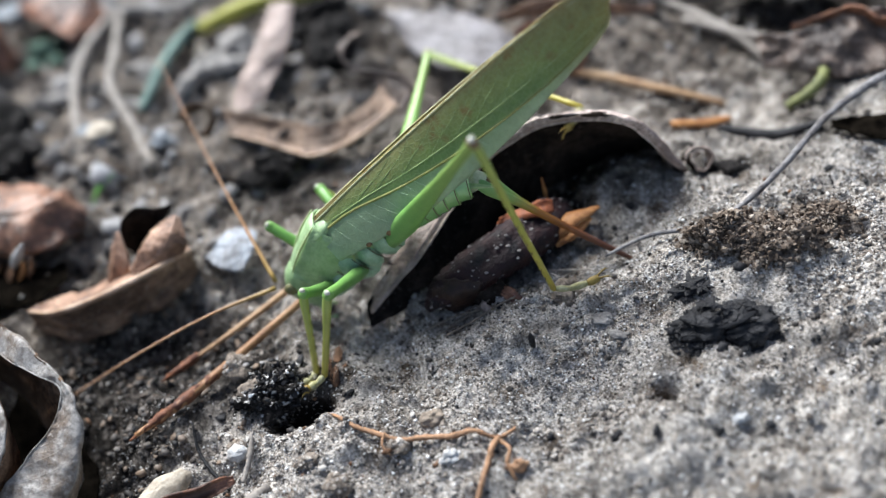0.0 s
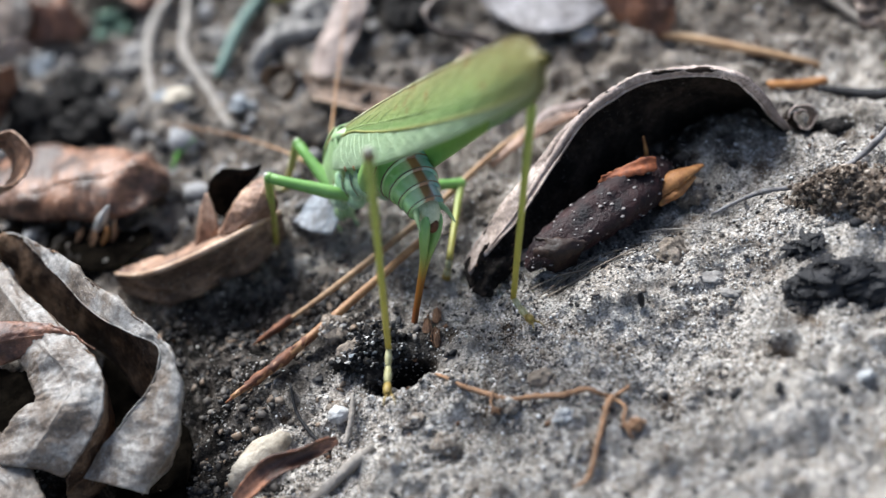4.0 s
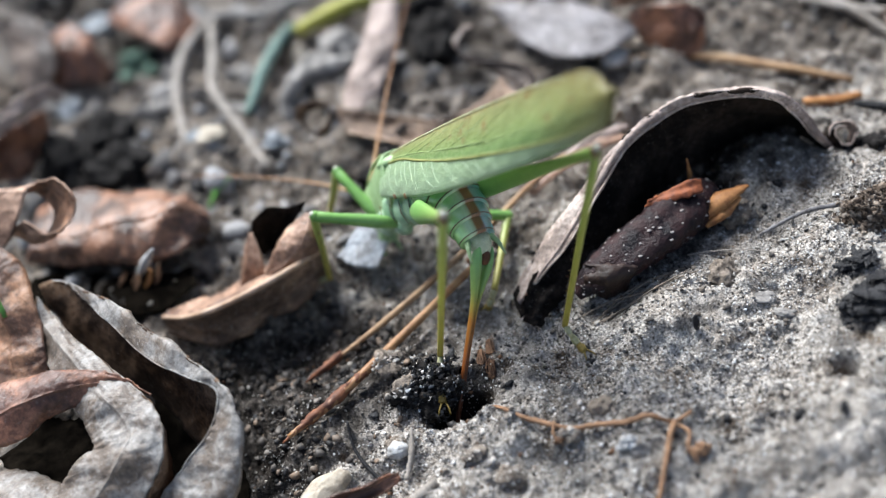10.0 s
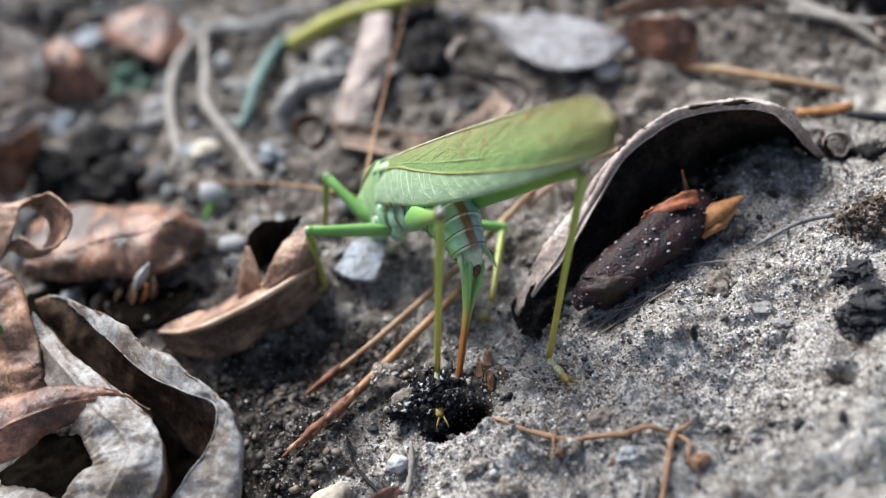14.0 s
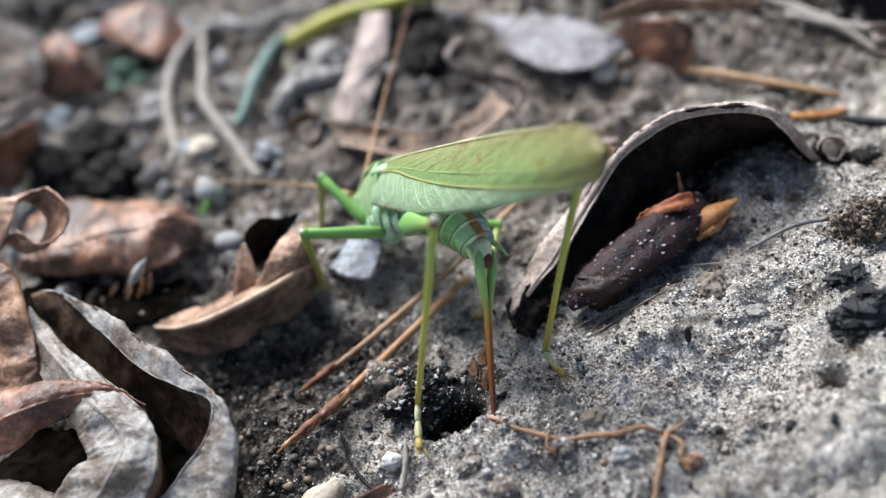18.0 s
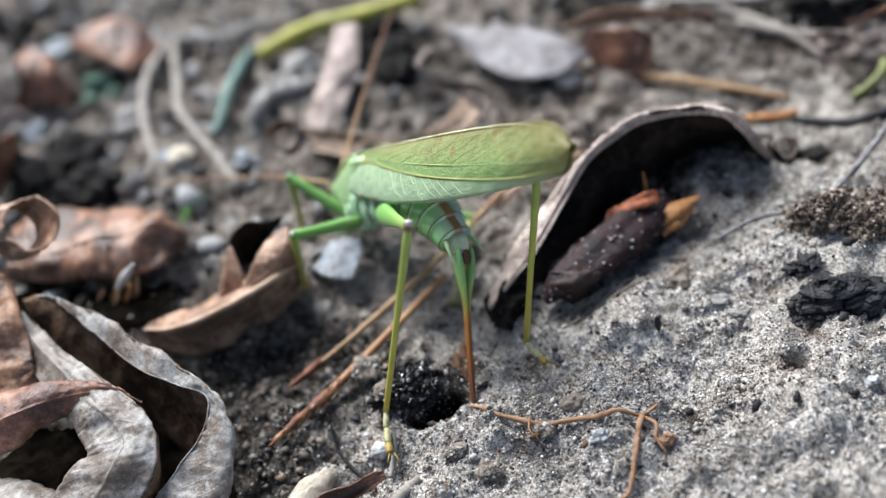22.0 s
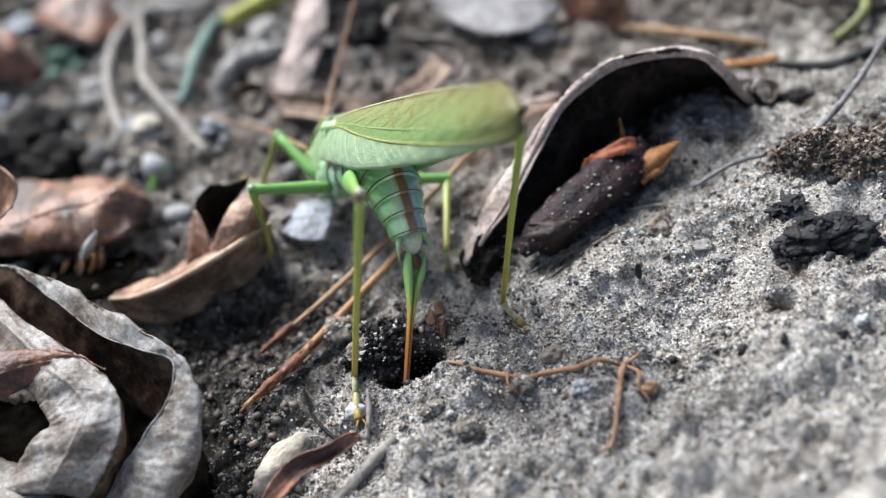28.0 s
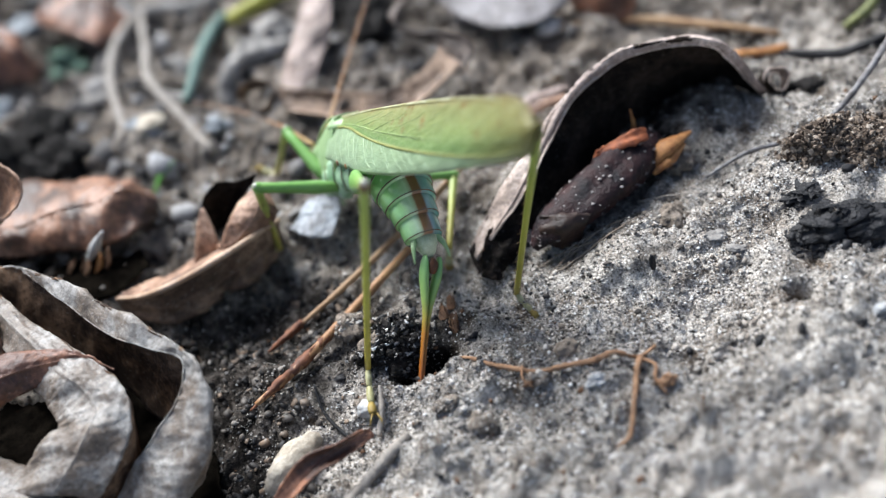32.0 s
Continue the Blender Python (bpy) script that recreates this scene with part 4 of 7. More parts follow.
leaf("red-brown dead leaf with a pale fold", FAWN_LEAF, [[(-57.0, 83.8, 4.0), (-52.9, 77.6, 4.4), (-48.5, 72.4, 4.0), (-46.8, 70.6, 2.4)], [(-54.5, 84.4, 6.0), (-49.5, 79.6, 6.2), (-45.4, 74.8, 4.6), (-43.6, 73.6, 2.4)], [(-51.4, 86.6, 5.0), (-45.9, 84.0, 6.0), (-42.2, 79.5, 3.0), (-41.0, 77.0, 1.0)]], seed=24, ripple=0.6, under=BROWN_LEAF)
leaf("pinkish dead leaf bent over a dark hollow", PINK_LEAF, [[(-71.4, 43.8, 15.4), (-67.4, 47.9, 15), (-64.7, 52.2, 14), (-62.9, 57.6, 11), (-62.4, 60, 8)], [(-72.2, 41.2, 13.6), (-68.2, 45.3, 13), (-65.5, 49.4, 12), (-63.7, 54.8, 10), (-63, 57.6, 7)]], seed=25, ripple=0.6, rib=0, under=DARK_AND_SHADED_LEAF)
leaf("orange-brown dead leaf, tilted in the shade", RED_LEAF, [[(-72.4, 42.0, 13.0), (-68.4, 46.0, 12.4), (-65.9, 50.0, 11.2), (-64.2, 54.0, 9)], [(-73.0, 43.0, 9.6), (-69.0, 46.0, 9.0), (-66.8, 50.2, 8.0), (-65.0, 54.0, 6.4)], [(-73.8, 43.6, 6), (-69.8, 45.0, 5), (-66.9, 50.9, 4), (-65.6, 54.6, 3)]], seed=52, ripple=0.8, rib=0.12)
leaf("pale flat scrap of dead leaf", CHIP_LEAF, [[(-22.2, 13.8, 3.0), (-20.4, 13.2, 3.2), (-18.3, 12.0, 2.8)], [(-24.0, 11.6, 2.6), (-21.6, 10.6, 2.8), (-19.0, 9.6, 2.4)], [(-25.9, 10.6, 1.6), (-24.2, 8.0, 1.6), (-21.3, 6.6, 1.2)]], seed=28, n=30, m=15, rib=0, tooth=0.25, ripple=0.25)
leaf("narrow pale dead leaf on edge", PINK_LEAF, [[(-8.0, 55.3, 8), (-10.2, 48.0, 6), (-13.7, 42.0, 4), (-16.2, 39.4, 2)], [(-10.1, 56.0, 8.5), (-12.8, 48.3, 6.8), (-16.3, 43.3, 4.6), (-18.4, 39.3, 2.4)], [(-12.0, 57.3, 8), (-14.7, 51.4, 6), (-18.5, 46.4, 3.8), (-21.2, 42.1, 1.4)]], seed=11, ripple=0.5, under=INNER_LEAF)


# ---- the seed pod under the arched leaf
def seed_pod():
    line = [(1.2, -8.2, 1.2), (3.6, -7.6, 2.6), (7.4, -6.6, 3.4), (12.2, -4.7, 3.9), (17.0, -2.0, 3.6), (20.0, -0.2, 3.0), (21.0, 0.4, 2.6)]
    pod = thing("seed_pod", tube(line, [0.6, 2.0, 2.8, 3.1, 2.95, 2.3, 0.9], 60, 30, 0.07, 0.85, 4, 0.09), POD, "dark maroon split seed pod dusted with pale mould", "seed pod")
    rng = random.Random(4)
    skin_points = [v for v in tube(line, [0.6, 2.0, 2.8, 3.1, 2.95, 2.3, 0.9], 60, 30, 0.07, 0.85, 4, 0.09)[0] if v[2] > 1.5]
    specks = [moved(rock((0.19, 0.16, 0.06), rng.randrange(99), 0.5, 5, 7), rng.choice(skin_points), (0, 0, 0), rng.choice((0.3, 0.45, 0.6, 0.9, 1.3))) for _ in range(260)]
    tagged(part("mould_specks", joined(specks), MOULD, pod, "pale specks of mould"), kind="stuff")
    part("inner_lining", sheet([[(12.6, -2.0, 6.5), (15.4, -1.3, 7), (17.9, -1.2, 7.4), (19.2, -1.4, 7.2)], [(11.9, -2.1, 6), (15.0, -3.1, 6.6), (17.4, -3.3, 6.6), (19.0, -2.9, 6.2)]], 30, 9, 0.3, 0.5, 0.5, seed=21), LINING, pod, "orange-brown torn inner lining")
    part("splinter", tube([(18.3, -3.4, 3), (20.8, -3.2, 4.3), (24.6, -2.4, 4.6)], [1.0, 1.4, 0.25], 16, 7, 0.14, 0.6, 5), SPLINT, pod, "orange-brown splinter")
    part("splinter", tube([(18.3, -4.4, 2.4), (20.7, -4.3, 3.4), (23.2, -3.2, 4)], [0.6, 1.0, 0.3], 16, 7, 0.14, 0.6, 6), SPLINT, pod, "orange-brown splinter")
    part("splinter", tube([(18.6, 1.6, 3.0), (18.9, 1.8, 5.0), (18.8, 2.0, 7.6)], [0.35, 0.3, 0.1], 8, 6, 0.1), SPLINT, pod)
    part("torn_flap", sheet([[(2.9, -6.5, 4.4), (5.6, -8.2, 5.2), (8.6, -9.3, 4.6)], [(2.4, -7.9, 3.6), (4.7, -9.9, 4.4), (8.0, -9.8, 4)], [(2.3, -8.2, 0.8), (4.2, -9.7, 0.6), (6.9, -9.1, 0.8)]], 24, 11, 0.2, 0.6, 0.4, seed=22), FLAP, pod)


seed_pod()
for lines, mat, seed in (([[(0.2, 11.2, 1.6), (5.0, 13.5, 3.2), (10.0, 14.1, 4.2), (14.1, 14.3, 4)], [(1.0, 10.8, 1.4), (5.4, 12.2, 2.6), (10.3, 12.8, 3.6), (14.3, 13.4, 3.6)]], FAWN_LEAF, 61), ([[(6.4, 14.9, 3), (10.0, 16.9, 3.6), (13.2, 17.3, 3.2), (15.8, 18.2, 2)], [(7.0, 14.3, 2.6), (10.2, 15.7, 3), (13.6, 16.3, 2.6), (16, 17.5, 2)]], PINK_LEAF, 62), ([[(9.7, 16.6, 2.8), (12.0, 15.5, 3.2), (15.8, 15.6, 2)], [(9.7, 15.6, 2.6), (12.2, 14.5, 2.8), (16, 14.9, 2)]], FAWN_LEAF, 63)):
    leaf("narrow pale strip of dead leaf behind the arched one", mat, lines, seed=seed, n=30, m=7, rib=0, ripple=0.3)
leaf("dark brown bark-like dead leaf", DARK_LEAF, [(54, 40, 3, 5, 20, 60), (61, 33, 5, 11, 25, 70), (69, 25, 6, 12, 25, 70), (78, 16, 4, 5, 10, 50)], seed=26, ripple=1.8)
leaf("purplish black dead leaf over a dark hollow", DARK_LEAF, [[(54, 24.0, 2.6), (58, 21.4, 4), (63.1, 19.2, 6.2), (69.1, 17.5, 7), (77, 14, 6)], [(54, 21.6, 2), (58, 19.0, 3), (62.6, 16.0, 4), (68, 13.6, 4.6), (76, 10, 4)], [(54, 20, 0), (57.4, 17.0, 0.4), (61.7, 12.8, 1), (66.6, 10.5, 2), (75, 6, 1)]], seed=64, ripple=1.8, wrinkle=1.0, under=DARK_AND_SHADED_LEAF)
# black sheet added as the shade of a hollow
leaf("black sheet painted as shade in the hollow behind the twig", SHADE_SHEET, [(57, 5, 0.8, 2, 0, 20), (61, 2.5, 1.0, 4, 0, 20), (66, 0, 1.0, 5, 0, 20), (73, -3, 0.8, 3, 0, 20)], seed=65, ripple=1.0, rib=0)
leaf("brown curled dead leaf behind the twig", BROWN_LEAF, [(60, 24, 2, 3, 30, 80), (66, 19, 5, 7, 40, 90), (73, 13, 5, 6, 30, 90), (80, 8, 2, 2, 10, 60)], seed=27, ripple=1.2)
leaf("small brown scrap of dead leaf by the pale root", BROWN_LEAF, [(-24.0, -24.8, 0.4, 1, 30, 40), (-27.5, -25.8, 1.2, 2.4, 60, 190), (-31.5, -26.8, 1.0, 3.0, 20, 150), (-36, -28, -1.0, 1.5, 30, 40)], seed=29, n=36, m=11)
thing("dead_leaf", curl((39.1, 3.8, 1.9), 0.9, 1.75, 1.3, 3.0, 60), ARCH_LEAF, "tip of a dead leaf rolled into a ring", "leaf", "dead leaves on the soil", under=DARK_AND_SHADED_LEAF)



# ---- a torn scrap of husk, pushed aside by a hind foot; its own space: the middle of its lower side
husk = thing("husk_scrap", sheet([[(-4.6, 1.0, 0.2), (-2.0, 1.6, 3.0), (1.4, 1.4, 3.6), (4.6, 0.4, 1.8)], [(-4.8, -0.4, 0.4), (-2.2, -0.6, 2.0), (1.2, -0.9, 1.8), (4.4, -0.8, 1.2)], [(-4.2, -1.6, 0.0), (-1.8, -2.0, 0.4), (1.6, -2.2, 0.2), (4.0, -1.6, 0.4)]], 36, 15, 0.2, 0.9, 0.5, seed=71, wrinkle=1.2), DARK_AND_SHADED_LEAF, "torn dark brown scrap of husk, curled and dusty", "leaf scrap", under=BROWN_LEAF)
part("pale_flap", sheet([[(1.2, -1.4, 0.8), (2.4, -2.4, 1.8), (3.8, -2.6, 1.0)], [(1.0, -2.2, 0.1), (2.6, -3.2, 0.7), (4.2, -3.0, 0.2)]], 14, 7, 0.16, 0.3, 0.4, seed=72), PINK_LEAF, husk, "pale torn flap")
part("red_flap", sheet([[(3.0, 0.0, 1.6), (4.8, 0.2, 2.4), (6.6, -0.6, 1.4)], [(3.2, -1.2, 0.6), (5.0, -1.2, 1.2), (6.8, -1.4, 0.6)]], 14, 7, 0.16, 0.3, 0.4, seed=73), RED_LEAF, husk, "red-brown torn flap")


# ---- twigs, needles, roots
def rod(name, label, category, mat, pts, radii, group="", **k):
    return thing(name, tube(pts, radii, **k), mat, label, category, group)


tan_needle = rod("pine_needle", "dry tan pine needle on the soil", "pine needle", NEEDLE, [on(-32.8, -5.8, 0.7), (-21.8, -2, 0.6), (-9.4, 4.9, 1.6), (1.7, 12.5, 2.4), (9, 17.0, 2.0)], [0.15, 0.42, 0.42, 0.38, 0.3], "pine needles", n=30)
low = np.array(on(-32.8, -5.8, 0.7))
rise = np.array((-21.8, -2, 0.6)) - low
part("sheath", tube([low - rise * 0.03, low + rise * 0.2, low + rise * 0.45], [0.1, 0.5, 0.44], 14, 8, 0.25), RED_BARK, tan_needle, "brown papery sheath")
red_needle = rod("pine_needle", "dry red-brown pine needle with a dark tip", "pine needle", RED_NEEDLE, [(-35.6, -14.7, 0.3), (-29.7, -11.7, 0.5), (-20.3, -5.7, 1.0), (-9.4, 1.4, 1.7)], [0.3, 0.56, 0.54, 0.46], "pine needles", n=30)
part("sheath", tube([(-36.4, -15.2, 0.2), (-33.0, -13.4, 0.45), (-29.7, -11.7, 0.52), (-25.4, -9.0, 0.72)], [0.12, 0.5, 0.62, 0.52], 30, 8, 0.34), RED_BARK, red_needle, "dark red-brown sheath")
rod("pine_needle", "dry straw-coloured needle lying far back", "pine needle", NEEDLE, [on(18.1, 36.9, 0.6), on(30.5, 30.6, 0.9), on(40.1, 23.3, 0.7), on(47.9, 18.9, 0.6)], [0.5, 0.6, 0.6, 0.4], "pine needles", n=24)
rod("wood_splinter", "short pale orange wood splinter on the soil", "splinter", SPLINT, [on(38.8, 13.5, 0.6), on(43, 14.4, 0.9), on(47.2, 15.5, 0.7)], [0.7, 0.85, 0.6], n=12, squash=0.6)
rod("twig", "thin grey bent twig", "twig", TWIG, [(23.3, -8.7, 2.6), (28.9, -8.5, 3.8), (34.1, -9.5, 4.2), (40, -8.7, 4.8), (46.9, -5, 6), (54.7, 0.4, 7), (64.4, 4.4, 7.5), (74, 8, 6)], [0.2, 0.28, 0.32, 0.4, 0.48, 0.55], n=70, rough=0.22)
root = rod("root", "thin orange-brown forked root", "root", ROOT, [on(-12.6, -19.2, 0.30), on(-11.0, -21.6, 0.70), on(-9.4, -23.4, 0.60), on(-7.4, -24.6, 0.85), on(-5.0, -26.1, 0.60), on(-2.4, -26.6, 0.85), on(0.6, -27.9, 0.70), on(3.2, -28.2, 0.95), on(5.4, -29.1, 0.80), on(7.6, -28.6, 1.10)], [0.12, 0.24, 0.3, 0.27, 0.32, 0.26, 0.18], n=70, rough=0.26, seed=3)
part("side_root", tube([on(5.6, -29.2, 0.75), on(4.8, -30.6, 0.80), on(3.9, -32.0, 0.60), on(2.9, -33.9, 0.80), on(0.9, -36.9, 0.7), on(-1.0, -37.6, 0.7)], [0.3, 0.36, 0.3, 0.26, 0.12], 50, 8, 0.24, seed=4), ROOT, root)
part("side_root", tube([on(5.4, -29.4, 0.80), on(6.4, -31.2, 0.70), on(5.8, -32.6, 0.70), on(6.2, -34.4, 0.50)], [0.24, 0.2, 0.22, 0.1], 24, 6, 0.2, seed=5), ROOT, root)
part("rootlet", tube([on(-6.4, -25.2, 0.70), on(-6.9, -26.6, 0.90), on(-6.2, -27.8, 0.60)], [0.16, 0.12, 0.05], 12, 5, 0.2, seed=6), ROOT, root)
rod("root", "pale grey broken piece of root", "root", STRAW, [on(-20.3, -26.4, 0.6), on(-22.6, -27.2, 0.7), on(-25.4, -28.0, 0.6), on(-29, -30.8, 0.2)], [0.5, 0.75, 0.62, 0.5], n=40, rough=0.22)
rod("stalk", "thin dark curved plant stalk", "stalk", CHAR, [on(-28.6, -15.2, 1.2), on(-28.6, -18.0, 0.8), on(-27.2, -21.0, 0.5), on(-25.6, -23.4, 0.4)], [0.15, 0.2, 0.25, 0.2], n=20)
rod("stalk", "dry grey plant stalk by the white pebble", "stalk", STRAW, [on(-21.6, -19.0, 1.0), on(-22.2, -21.4, 0.8), on(-23.6, -24.0, 0.6)], [0.2, 0.38, 0.28], n=24, rough=0.3)
for path in ([(2.2, -12.2), (5.9, -11.5), (10.2, -11.0), (15.1, -10.9)], [(2.6, -12.8), (6.4, -11.2), (9.8, -11.4), (14.0, -10.2)], [(1.5, -11.6), (5, -10.4), (9.5, -9.4), (15.4, -8.7)], [(3.0, -11.2), (7, -9.4), (12, -9.8)], [(0.5, -10.6), (4.4, -9.8), (8.8, -10.6), (12.6, -9.0)]):
    rod("root_fibre", "fine dry root fibre on the sand", "root fibre", TAN_STONE, [on(x, y, 0.4) for x, y in path], [0.06, 0.11, 0.06], "fine root fibres", n=24)
rod("root_fibre", "pale thread of dry root", "root fibre", STRAW, [on(15.0, -7.2, 0.6), on(18.5, -8.0, 1.2), on(21.5, -9.6, 0.9), on(24.4, -12.6, 0.5)], [0.08, 0.09, 0.05], "fine root fibres", n=20)
rod("straw", "bleached grey straw stalk, bent in the middle", "straw", STRAW, [(-33.2, 33.0, 1.6), (-36.2, 43.3, 2.0), (-39.6, 54.2, 3.4), (-39.4, 64, 2.6), (-39.1, 76, 2.4)], [0.7, 0.85, 0.85, 0.7], "straw stalks", n=30, rough=0.06)
rod("straw", "bleached grey straw stalk, bent in the middle", "straw", STRAW, [(-44.2, 38.5, 1.6), (-45.6, 55.6, 3.2), (-44.4, 68, 2.6), (-40.4, 77, 2.4)], [0.7, 0.85, 0.85, 0.7], "straw stalks", n=30, rough=0.06)
rod("stem", "yellow-green bent stem lying on earth", "stem", YELLOW_STEM, [(-25.2, 66, 1.6), (-21.4, 66.2, 2.4), (-15, 67, 3), (-5.7, 65.5, 3.2), (4, 66, 3)], [1.1, 1.45, 1.5, 1.4], n=24)
rod("stem", "bluish-green limp stem on dark earth", "stem", TEAL_STEM, [(-35.4, 48.2, 1.2), (-33.6, 51, 2.0), (-31.5, 57.3, 2.2), (-28.1, 64.5, 2.0), (-25.8, 67.6, 1.8)], [0.6, 0.95, 0.95, 0.9], n=24)
rod("stem", "dull olive curled stem stub", "stem", OLIVE_STEM, [on(54.0, 12.2, 0.8), on(57.2, 12.2, 1.4), on(59.6, 13.6, 2.4), on(60.4, 16.0, 3.0)], [0.6, 0.8, 0.8, 0.7], n=18)
for path in ([(45.5, 42.7), (52.4, 32.1), (56.2, 24.2)], [(47.9, 36.6), (55.9, 28.0), (62.6, 22.0)], [(40, 46), (50, 40), (62, 36)]):
    rod("straw", "dry grey-brown stalk far back", "straw", STRAW, [on(x, y, 0.8) for x, y in path], [0.6, 0.75, 0.6], "straw stalks", n=20)


rod("root", "pale bluish-grey root lying across the earth", "root", GREY_STONE, [(-60.6, 56.6, 0.2), (-52.9, 56.9, 1.2), (-46.4, 56.8, 1.4), (-40.8, 54.2, 1.2), (-33, 48.6, 0.2)], [0.8, 1.3, 1.5, 1.5, 0.8], n=40, rough=0.25, squash=0.6, seed=8)
rod("root", "grey root arching out of the earth", "root", GREY_STONE, [(-29.2, 45.0, -1), (-28.4, 48.0, 2.0), (-24.6, 50.0, 3.4), (-20.1, 51.0, 2.8), (-15.8, 52.6, 1.4)], [1.0, 1.5, 1.7, 1.5, 1.0], n=40, rough=0.25, seed=9)
rod("root", "grey root far back in the litter", "root", GREY_STONE, [(-44, 82, 0.6), (-35.4, 78.0, 1.2), (-30.6, 75.1, 1.2), (-25.5, 75.8, 1.2), (-21, 77, 0.6)], [0.9, 1.2, 1.3, 1.2, 0.9], n=40, rough=0.25, seed=10)
rod("stalk", "black stalk lying on the soil", "stalk", CHAR, [on(44.2, 11.2, 0.7), on(47.4, 9.6, 0.9), on(51, 7.8, 0.9), on(56, 5.6, 0.6)], [0.4, 0.7, 0.7, 0.5], n=20, rough=0.1)


# ---- stones, clods, charcoal
def lump(name, label, category, mat, x, y, size, seed, up=0.0, rough=0.14, group="", turn=0.0):
    m = moved(rock(size, seed, rough * 1.6, 18, 24, 1.1), on(x, y, size[2] * 0.45 + up), (0, 0, turn))
    return thing(name, m, mat, label, category, group)


def clod(label, mat, x, y, size, seed, pieces, group="clods of soil"):
    """A crumbly clod: a core and smaller lumps grown onto it."""
    rng = random.Random(seed)
    base, crust = on(x, y, size[2] * 0.3), CRUST if mat is CLOD else mat
    all_in = [moved(rock(size, seed, 0.55, 26 if size[0] > 3 else 14, 36 if size[0] > 3 else 18), base, (0, 0, rng.uniform(0, 360)))]
    if pieces > 300:
        # a thick crust of crumbs over a smaller core
        all_in = [moved(rock((size[0] * 0.9, size[1] * 0.9, size[2] * 0.9), seed, 0.6, 26, 36), base)]
        gen = np.random.default_rng(seed)
        skin_at = np.array(all_in[0][0])[gen.integers(0, len(all_in[0][0]), pieces * (3 if mat is CLOD else 1))]
        tone = np.array(ICO[0])
        for p, q in zip(skin_at + gen.normal(size=skin_at.shape) * 0.22, gen.uniform(0.35, 1.6, (len(skin_at), 3))):
            all_in.append((list(p + tone * q * gen.choice((0.1, 0.16, 0.24, 0.34), p=(0.4, 0.35, 0.18, 0.07)) * (1 + 0.6 * gen.uniform(-1, 1, (12, 1)))), ICO[1]))
        pieces, crust = 0, BROWN_CRUST if mat is CLOD else GLINT
    for _ in range(pieces):
        a, e = rng.uniform(0, 2 * math.pi), rng.uniform(-0.2, 1.4)
        s = rng.uniform(0.14, 0.5) * (1 if rng.random() < 0.12 else 0.5)
        p = (base[0] + size[0] * math.cos(a) * math.cos(e) * 0.95, base[1] + size[1] * math.sin(a) * math.cos(e) * 0.95, base[2] + size[2] * math.sin(e) * 0.95)
        all_in.append(moved(blob((s, s * rng.uniform(0.6, 1), s * rng.uniform(0.5, 0.9)), rng.randrange(999), 0.45, 4, 6), p, (rng.uniform(0, 90), 0, rng.uniform(0, 360))))
    ob = thing("soil_clod", all_in[0], mat, label, "clod", group)
    tagged(part("crumb_crust", joined(all_in[1:]), crust, ob, "", False), kind="stuff")
    return ob


def charred(label, x, y, wide, deep, tall, seed, pieces):
    """Black charred wood: thin flakes lying over one another."""
    rng = random.Random(seed)
    base = thing("charred_wood", moved(rock((wide * 0.8, deep * 0.75, tall * 0.55), seed, 0.6), on(x, y, tall * 0.2)), CHAR, label, "charcoal", "charred wood")
    for _ in range(pieces):
        a, r = rng.uniform(0, 6.28), rng.random() ** 0.6
        px, py = x + wide * r * math.cos(a), y + deep * r * math.sin(a)
        size = (rng.uniform(0.3, 1.3), rng.uniform(0.2, 0.6), rng.uniform(0.08, 0.22))
        part("flake", moved(rock(size, rng.randrange(99), 0.5, 8, 11), on(px, py, tall * (1 - r * r) * rng.uniform(0.1, 0.9)), (rng.uniform(-22, 22), rng.uniform(-20, 20), rng.uniform(0, 360))), CHAR, base, "", False)
    return base


lump("pebble", "small smooth white pebble", "pebble", PEBBLE, -23.7, -20.4, (1.3, 1.0, 1.0), 3, 0.75, 0.1, "pebbles")
lump("stone", "cream-white rough piece of stone", "stone", BONE, -33.6, -22.6, (4.2, 2.0, 1.9), 7, 0.4, 0.12, "", 38)
lump("pebble", "tan rounded pebble in the sand", "pebble", TAN_STONE, -1.0, -24.4, (1.3, 1.0, 0.9), 8, -0.2, 0.3, "pebbles")
lump("pebble", "bluish-white pebble by the root", "pebble", PEBBLE, 0.0, -30.1, (1.0, 0.8, 0.7), 13, 0.0, 0.3, "pebbles")
lump("pebble", "small orange-brown pebble on sand", "pebble", ROOT, 6.9, -33.2, (0.9, 0.65, 0.6), 9, 0.1, 0.35, "pebbles")
lump("pebble", "small bluish-white pebble by a needle", "pebble", PEBBLE, 19.6, 36.0, (2.0, 1.6, 1.2), 10, 0.4, 0.06, "pebbles")
lump("pebble", "small white pebble on the sand", "pebble", PEBBLE, 30.4, -34.5, (0.9, 0.7, 0.4), 11, 0.0, 0.2, "pebbles")
lump("pebble", "pale buff pebble among straw", "pebble", BONE, -40.5, 41.6, (2.3, 1.9, 0.9), 12, 0.2, 0.16, "pebbles")
for k, (x, y, s) in enumerate(((-66.4, 68.3, 2.2),)):
    lump("stone", "grey dusty stone half sunk in earth", "stone", GREY_STONE, x, y, (s, s * 0.8, s * 0.75), 30 + k, 0.2, 0.12, "half-sunk grey stones", 40 * k)
